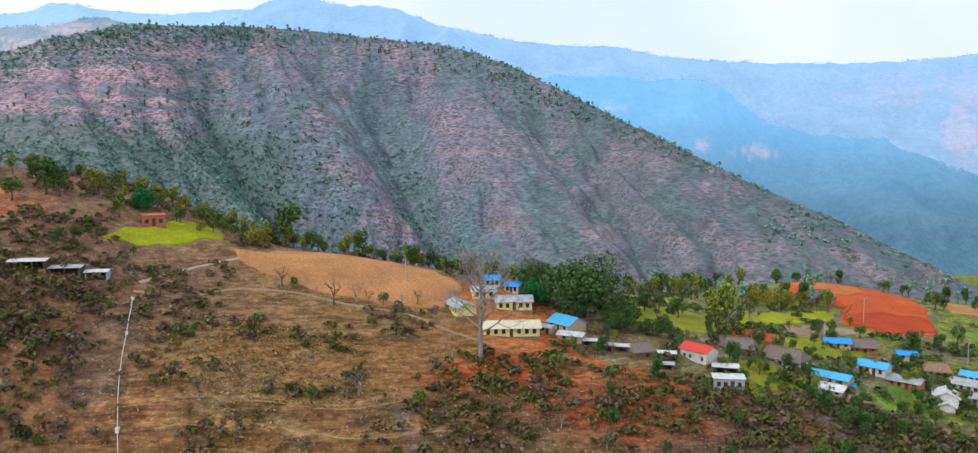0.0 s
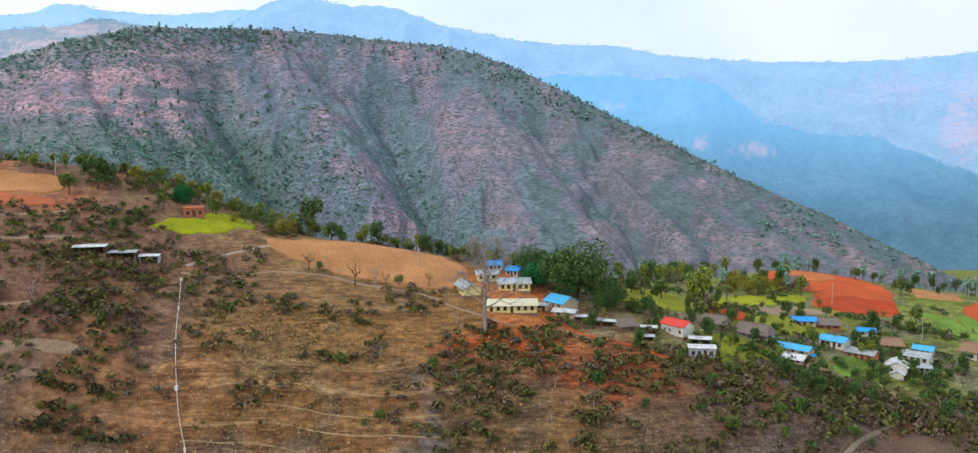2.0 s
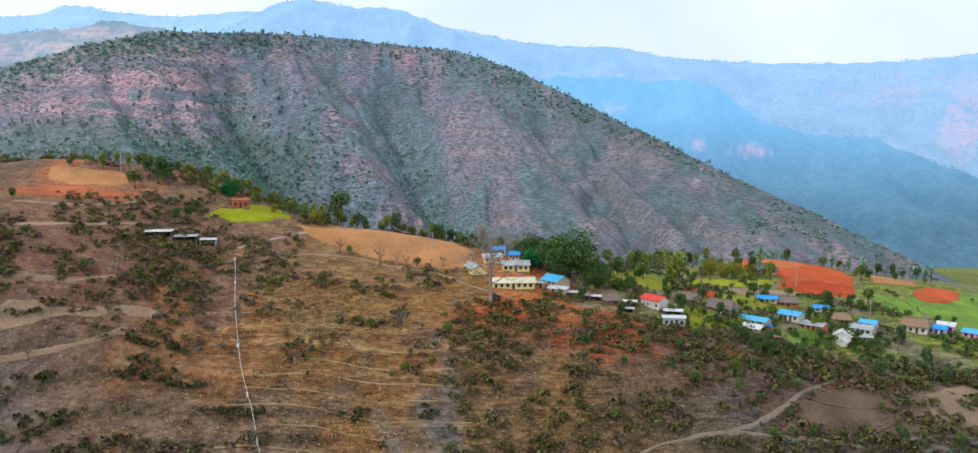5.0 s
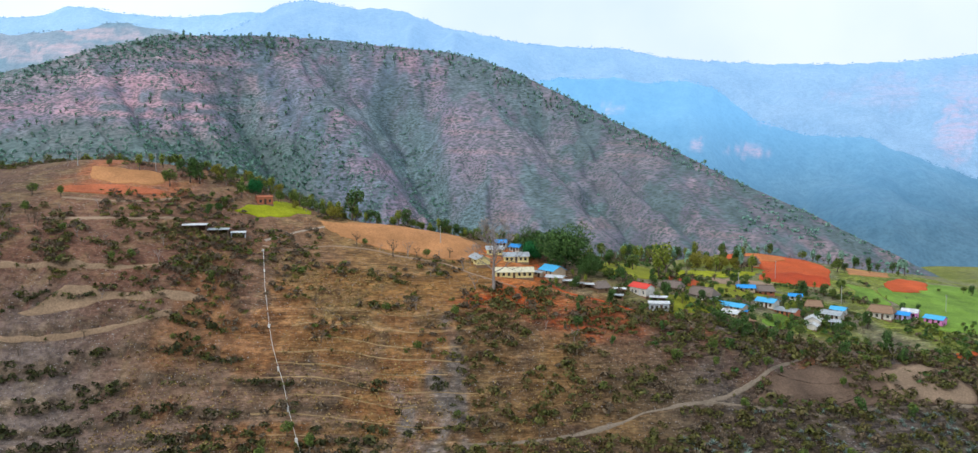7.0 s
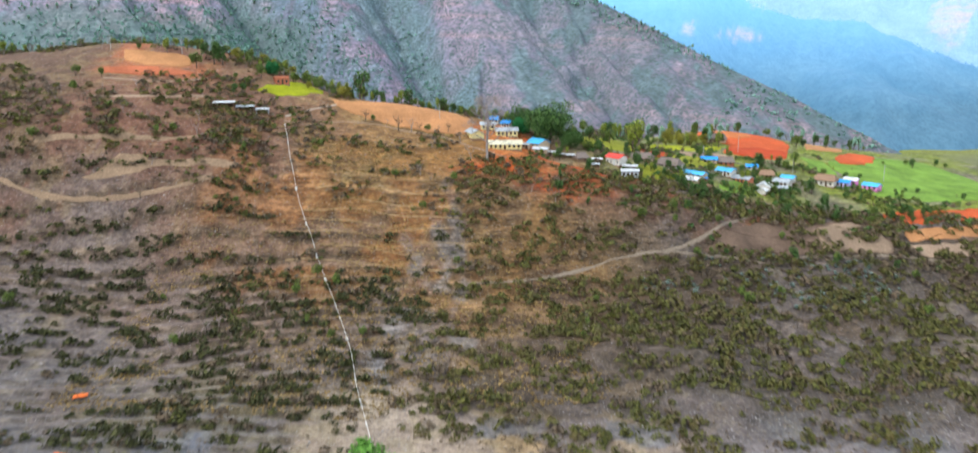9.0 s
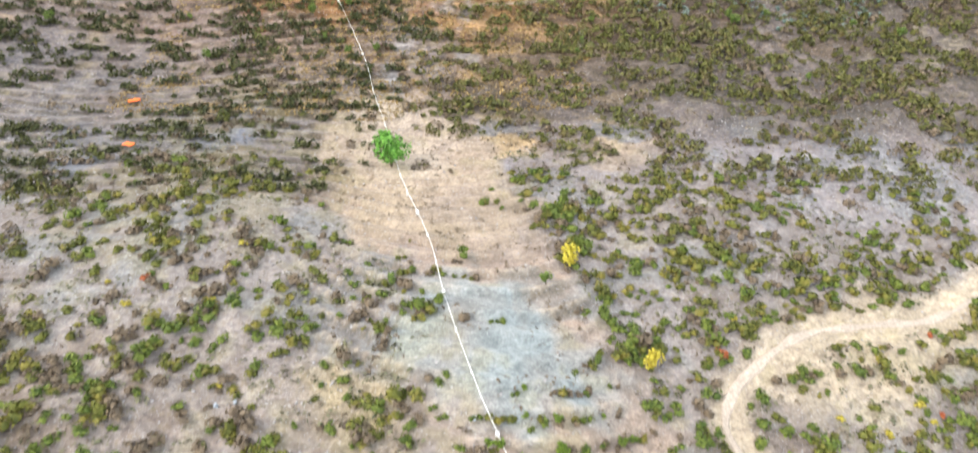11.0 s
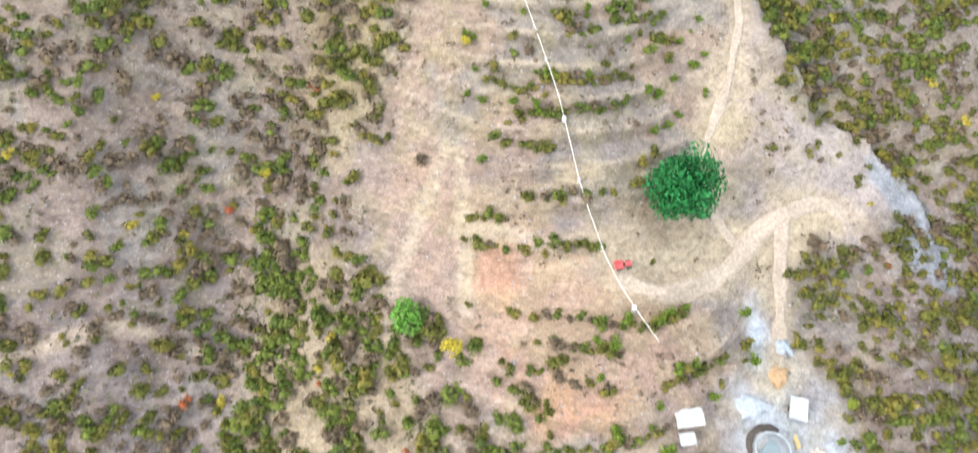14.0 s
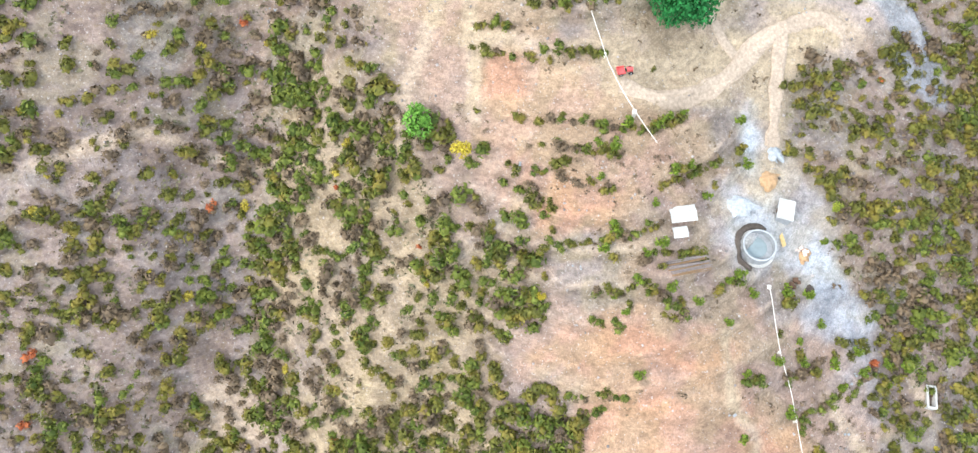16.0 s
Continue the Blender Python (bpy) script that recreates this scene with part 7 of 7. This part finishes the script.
def pipeline(points, label):
    line = smooth_line(points, 2.0)
    t = thing("water_pipe", *points[0], on_ground(*points[0]), 0, label, "pipe")
    base = np.array((*points[0], on_ground(*points[0])))
    z = ground_at(line[:, 0], line[:, 1]) + 0.9
    for _ in range(6):
        z = np.maximum(np.convolve(np.pad(z, 2, "edge"), np.ones(5) / 5, "valid"), ground_at(line[:, 0], line[:, 1]) + 0.5)
    way = np.c_[line, z] - base
    stride = 5
    for i in range(0, len(way) - 1, stride):
        seg = way[i : i + stride + 1]
        part("pipe_length", Shape().tube(seg, [0.064] * len(seg), 6), M_PIPE, t)
    for i in range(0, len(way), stride):
        x, y, top = way[i]
        low = float(ground_at(line[i, 0], line[i, 1])) - base[2]
        wide = 0.32 if i % (3 * stride) == 0 else 0.18
        part("pier", Shape().box(x - wide, y - wide, low - 0.4, x + wide, y + wide, top - 0.05), M_PIPE, t)


pipeline([(-79, 169.5), (-76.5, 162), (-72.3, 148.6), (-66.8, 135.1), (-61, 125.7), (-51.3, 105.5), (-40.8, 77.5), (-35.5, 57.6), (-28.5, 34), (-21.9, 5.8), (-14, -19.6), (-9.5, -40.5), (-3.7, -60.2), (1, -71.2), (4.8, -80.2), (8.1, -89),
          (11, -97.3), (14.5, -111), (16.9, -118.3), (20.2, -126), (27.3, -136.8)], "white water pipe on low concrete piers down the slope")
pipeline([(49.2, -157.6), (49.8, -162.5), (50.8, -168.8), (52.7, -176), (54.2, -185), (55.6, -193)], "white water pipe leaving the tank downhill")

# ---------------------------------------------------------------- tank and building site
M_TANK = paint("raw_cement", (0.27, 0.29, 0.31), 0.9, 0, 0.2, 1.2)
M_WATER = paint("murky_water", (0.20, 0.25, 0.27), 0.12, 0, 0.12, 0.7)
# spoil earth, darkened to carry the shadow beside the tank
M_SHADE_SPOIL = earth("shade_spoil", (0.085, 0.07, 0.06), 0.3)


def ring(shape, cx_, cy_, r0, r1, z0, z1, n=48):
    """A hollow drum."""
    v, f = [], []
    for k in range(n):
        a = 2 * math.pi * k / n
        c, s = math.cos(a), math.sin(a)
        v += [(cx_ + r1 * c, cy_ + r1 * s, z0), (cx_ + r1 * c, cy_ + r1 * s, z1), (cx_ + r0 * c, cy_ + r0 * s, z1), (cx_ + r0 * c, cy_ + r0 * s, z0)]
    for k in range(n):
        a, b = 4 * k, 4 * ((k + 1) % n)
        f += [(a, b, b + 1, a + 1), (a + 1, b + 1, b + 2, a + 2), (a + 2, b + 2, b + 3, a + 3), (a + 3, b + 3, b, a)]
    return shape.add(v, f)


TX, TY = 46.9, -151.1
tz = on_ground(TX, TY) - 0.6
tank = thing("water_tank", TX, TY, tz, 0, "round open cement water tank under construction", "tank")
part("wall", ring(Shape(), 0, 0, 2.75, 3.0, 0, 2.9), M_TANK, tank, smooth=False)
part("rim", ring(Shape(), 0, 0, 2.74, 3.02, 2.9, 3.0), paint("fresh_rim", (0.34, 0.36, 0.38), 0.9), tank, "pale fresh rim")
part("footing", ring(Shape(), 0, 0, 2.9, 3.5, -0.8, 0.9), M_CONCRETE, tank)
part("floor_slab", ring(Shape(), 0, 0, 0.01, 2.8, -0.2, 1.5), M_TANK, tank)
part("water", ring(Shape(), -0.25, 0.1, 0.01, 2.0, 1.5, 1.56, 28), M_WATER, tank, "murky grey water")
# bank added for the shadow between tank and cut; its dark colour is that shade
bank = thing("earth_bank", TX, TY, tz, 0, "dark earth bank standing in for the shadow curving round the tank", "earth")
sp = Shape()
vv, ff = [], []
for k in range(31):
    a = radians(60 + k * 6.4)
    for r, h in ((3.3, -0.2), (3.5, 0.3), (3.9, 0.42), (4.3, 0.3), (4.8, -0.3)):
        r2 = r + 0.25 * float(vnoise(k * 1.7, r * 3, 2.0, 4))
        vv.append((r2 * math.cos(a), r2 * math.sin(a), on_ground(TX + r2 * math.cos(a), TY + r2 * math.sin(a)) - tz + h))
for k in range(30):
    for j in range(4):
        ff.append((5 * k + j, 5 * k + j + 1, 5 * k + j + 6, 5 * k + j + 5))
part("bank", sp.add(vv, [f[::-1] for f in ff]), M_SHADE_SPOIL, bank, smooth=True)


def heap(x, y, rx, ry, h, material, label, name="heap", seed=1):
    """A loose heap with an uneven outline."""
    sh, n = Shape(), 22
    rng_ = np.random.RandomState(seed)
    v_, f_ = [], []
    for r in (1.0, 0.75, 0.45, 0.2):
        for k in range(n):
            a = 2 * math.pi * k / n
            w_ = r * (1 + 0.22 * rng_.normal() * r)
            v_.append((rx * w_ * math.cos(a), ry * w_ * math.sin(a), h * (1 - r) ** 0.8 * (1 + 0.1 * rng_.normal()) - (0.35 if r == 1.0 else 0)))
    v_.append((0, 0, h * 0.92))
    for r in range(3):
        for k in range(n):
            f_.append((r * n + k, r * n + (k + 1) % n, (r + 1) * n + (k + 1) % n, (r + 1) * n + k))
    f_ += [(3 * n + k, 3 * n + (k + 1) % n, 4 * n) for k in range(n)]
    ob = new(name, sh.add(v_, f_).mesh(name, material, True))
    ob.matrix_basis = pose(x, y, on_ground(x, y) + 0.1, 0, 0, rng_.uniform(0, 180))
    return tagged(ob, label, "heap")


M_SAND = earth("orange_sand", (0.46, 0.30, 0.17), 0.15)
M_GRAVEL = earth("crushed_stone", (0.38, 0.41, 0.44), 0.2)
heap(49.6, -138.2, 2.0, 2.4, 0.9, M_SAND, "heap of orange building sand", "sand_mound", 1)
heap(51.0, -133.2, 1.6, 2.4, 0.6, M_GRAVEL, "heap of blue-grey crushed stone", "gravel_mound", 2)
heap(43.2, -144.4, 3.4, 2.2, 0.5, M_GRAVEL, "spread heap of pale cement and gravel", "gravel_mound", 3)
heap(56.6, -151.0, 1.2, 1.6, 0.5, M_SAND, "small heap of orange sand", "sand_mound", 4)
heap(57.5, -157.2, 1.3, 1.0, 0.5, M_SHADE_SPOIL, "small heap of dark rubble", "rubble_heap", 5)


def canopy_shed(x, y, turn, l, w, h, label):
    t = thing("shelter", x, y, on_ground(x, y), turn, label, "shelter")
    for i in (-1, 1):
        for j in (-1, 1):
            part("post", Shape().tube([(i * (l / 2 - 0.15), j * (w / 2 - 0.15), -0.8), (i * (l / 2 - 0.15), j * (w / 2 - 0.15), h)], [0.06, 0.05], 6), M_WOOD, t)
    for j in (-1, 1):
        q = [(-l / 2, j * w / 2, h), (l / 2, j * w / 2, h), (l / 2, 0, h + 0.35), (-l / 2, 0, h + 0.35)]
        if j > 0:
            q.reverse()
        part("roof_sheet", Shape().slab(q, (0, 0, -0.05)), M_CHALK, t, "white sheet")
    part("side_wall", Shape().box(-l / 2 + 0.1, w / 2 - 0.2, -0.6, l / 2 - 0.1, w / 2 - 0.1, h - 0.1), M_WOOD, t)
    return t


canopy_shed(32.2, -147.6, 8, 4.6, 3.0, 1.9, "workers' shelter with a white sheet roof")
canopy_shed(31.5, -151.0, 8, 2.6, 2.0, 1.5, "small store shelter with a white sheet roof")


def pump_house(x, y, turn):
    t = thing("valve_house", x, y, on_ground(x, y), turn, "small flat-roofed cement valve house beside the tank", "building")
    part("wall", Shape().box(-1.3, -1.8, -0.8, 1.3, 1.8, 1.9), M_TANK, t)
    part("roof_slab", Shape().box(-1.5, -2.0, 1.9, 1.5, 2.0, 2.08), M_CHALK, t, "white cement roof slab")
    part("hatch", Shape().box(-0.3, -1.6, 2.08, 0.3, -1.1, 2.2), M_CONCRETE, t)
    part("door", Shape().box(-1.36, -0.4, -0.2, -1.3, 0.4, 1.6), M_DARKWOOD, t)


pump_house(52.6, -144.0, -14)


M_POLE = paint("weathered_poles", (0.20, 0.175, 0.17), 0.9, 0, 0.25, 3)


def pole_stack(x, y, turn, n, length, label):
    t = thing("timber_stack", x, y, on_ground(x, y), turn, label, "timber")
    rng_ = np.random.RandomState(3)
    for k in range(n):
        yy, zz = (k % 9) * 0.32 - 1.3 + rng_.normal(0, 0.04), 0.25 + 0.16 * (k // 9)
        s = rng_.uniform(-0.6, 0.6)
        part("log", Shape().tube([(-length / 2 + s, yy, zz), (0, yy + rng_.normal(0, 0.08), zz + 0.03), (length / 2 + s, yy + rng_.normal(0, 0.15), zz)], [0.1, 0.09, 0.07], 6), M_POLE if k % 3 else M_WOOD, t)


pole_stack(33.2, -156.0, 12, 27, 7.2, "stack of long brown scaffold poles on a terrace")


def plank_stack(x, y, turn):
    t = thing("plank_stack", x, y, on_ground(x, y) + 0.1, turn, "stack of yellow sawn planks beside the tank", "timber")
    m = paint("sawn_pine", (0.62, 0.44, 0.20), 0.7, 0, 0.2, 3)
    for k in range(6):
        part("plank", Shape().box(-0.15 + 0.26 * (k % 3) - 0.3, -1.6 + 0.1 * k, 0.05 + 0.08 * (k // 3), 0.08 + 0.26 * (k % 3) - 0.3, 1.6 + 0.1 * k, 0.11 + 0.08 * (k // 3)), m, t)


plank_stack(52.3, -148.6, 12)


def block_pile(x, y, turn, label, material, n=9, size=0.45, seed=1):
    t = thing("block_pile", x, y, on_ground(x, y) + 0.1, turn, label, "stones")
    rng_ = np.random.RandomState(seed)
    for k in range(n):
        px, py, s = rng_.normal(0, 0.6), rng_.normal(0, 0.6), size * rng_.uniform(0.6, 1.2)
        c = [(px + s * dx * rng_.uniform(0.8, 1.1), py + s * dy * rng_.uniform(0.8, 1.1), 0.35 * s * (dz + 0.6)) for dz in (-1, 1) for dx, dy in ((-0.5, -0.5), (0.5, -0.5), (0.5, 0.5), (-0.5, 0.5))]
        part("stone", Shape().add(c, [(3, 2, 1, 0), (4, 5, 6, 7), (0, 1, 5, 4), (1, 2, 6, 5), (2, 3, 7, 6), (3, 0, 4, 7)]), material, t)


block_pile(56.2, -150.4, 20, "scatter of pale cut blocks by the tank", paint("pink_stone", (0.62, 0.46, 0.40), 0.9), 9, 0.6, 1)
block_pile(44.6, -133.6, 0, "few white sacks lying on the terrace", M_WHITEPAINT, 4, 0.6, 2)
block_pile(54.2, -156.4, 0, "scatter of dark formwork boards", M_DARKWOOD, 7, 0.9, 3)
for k in range(16):
    q = np.random.RandomState(40 + k)
    sx_, sy_ = q.uniform(-60, 90), q.uniform(-185, -60)
    block_pile(sx_, sy_, q.uniform(0, 90), "few pale loose stones on the slope", M_TANK, 3, 0.4, 60 + k)


def tiller(x, y, turn):
    """Small red hand tractor."""
    t = thing("hand_tractor", x, y, on_ground(x, y) + 0.1, turn, "small faded red hand tractor by the road's end", "tractor")
    red = paint("faded_red_paint", (0.60, 0.10, 0.10), 0.5)
    rubber = paint("black_rubber", (0.03, 0.03, 0.03), 0.9)
    part("engine_hood", Shape().slab([(0.2, -0.35, 1.15), (1.3, -0.3, 1.0), (1.3, 0.3, 1.0), (0.2, 0.35, 1.15)], (0, 0, -0.6)), red, t)
    part("chassis", Shape().box(-1.2, -0.22, 0.4, 1.3, 0.22, 0.55), M_DARKWOOD, t)
    part("trailer_bed", Shape().box(-1.5, -0.7, 0.6, -0.1, 0.7, 0.7).box(-1.5, -0.7, 0.7, -1.44, 0.7, 1.1).box(-1.5, -0.7, 0.7, -0.1, -0.64, 1.1).box(-1.5, 0.64, 0.7, -0.1, 0.7, 1.1), red, t)
    part("seat", Shape().box(-0.1, -0.25, 0.85, 0.2, 0.25, 0.95), rubber, t)
    for s in (-1, 1):
        part("handlebar", Shape().tube([(0.4, s * 0.2, 1.0), (0.0, s * 0.35, 1.25), (-0.3, s * 0.4, 1.2)], [0.03] * 3, 5), M_DARKWOOD, t)
        for px, r in ((0.9, 0.42), (-0.8, 0.36)):
            wh = part("wheel", ring(Shape(), 0, 0, 0.2, r, -0.1, 0.1, 18), rubber, t)
            wh.matrix_basis = pose(px, s * 0.62, r - 0.05, 90, 0, 0)
            part("hub", ring(Shape(), 0, 0, 0.01, 0.2, -0.06, 0.06, 12), M_TIN, wh)


tiller(21.8, -124.6, 10)


def ruin(x, y, turn):
    t = thing("ruin", x, y, on_ground(x, y), turn, "roofless rubble-stone walls of a small ruined hut", "ruin")
    for name, b in (("end_wall", (-0.9, -2.2, -0.6, 0.9, -1.85, 1.0)), ("end_wall", (-0.9, 1.85, -0.6, 0.9, 2.2, 0.8)), ("side_wall", (-0.9, -1.85, -0.6, -0.55, 1.85, 0.9)), ("side_wall", (0.55, -1.85, -0.6, 0.9, 1.85, 1.1))):
        part(name, Shape().box(*b), M_CONCRETE, t)


ruin(82, -174.7, -8)


def rag(x, y, turn, s):
    """A crumpled orange tarpaulin."""
    rng_ = np.random.RandomState(int(abs(x)))
    n = 7
    v_ = [(s * (i / (n - 1) - 0.5), 0.6 * s * (j / (n - 1) - 0.5), 0.25 + 0.18 * rng_.rand()) for j in range(n) for i in range(n)]
    f_ = [(j * n + i, j * n + i + 1, (j + 1) * n + i + 1, (j + 1) * n + i) for j in range(n - 1) for i in range(n - 1)]
    sh = Shape().add(v_, f_)
    ob = new("tarpaulin", sh.mesh("tarpaulin", paint("orange_tarp", (0.75, 0.16, 0.03), 0.6), True))
    ob.matrix_basis = pose(x, y, on_ground(x, y), 0, 0, turn)
    mod = ob.modifiers.new("thick", "SOLIDIFY")
    mod.thickness = 0.03
    tagged(ob, "crumpled orange tarpaulin lying in the scrub", "tarpaulin")


rag(-104, 52, 20, 3.4)
rag(-93, 21, -20, 3.0)

for model in (m_broad, m_dark, m_lime, m_bare, m_bare2, m_sapling, m_pine, m_yellow, m_bamboo, m_round, m_fig, m_bright, m_bush):
    discard(model)
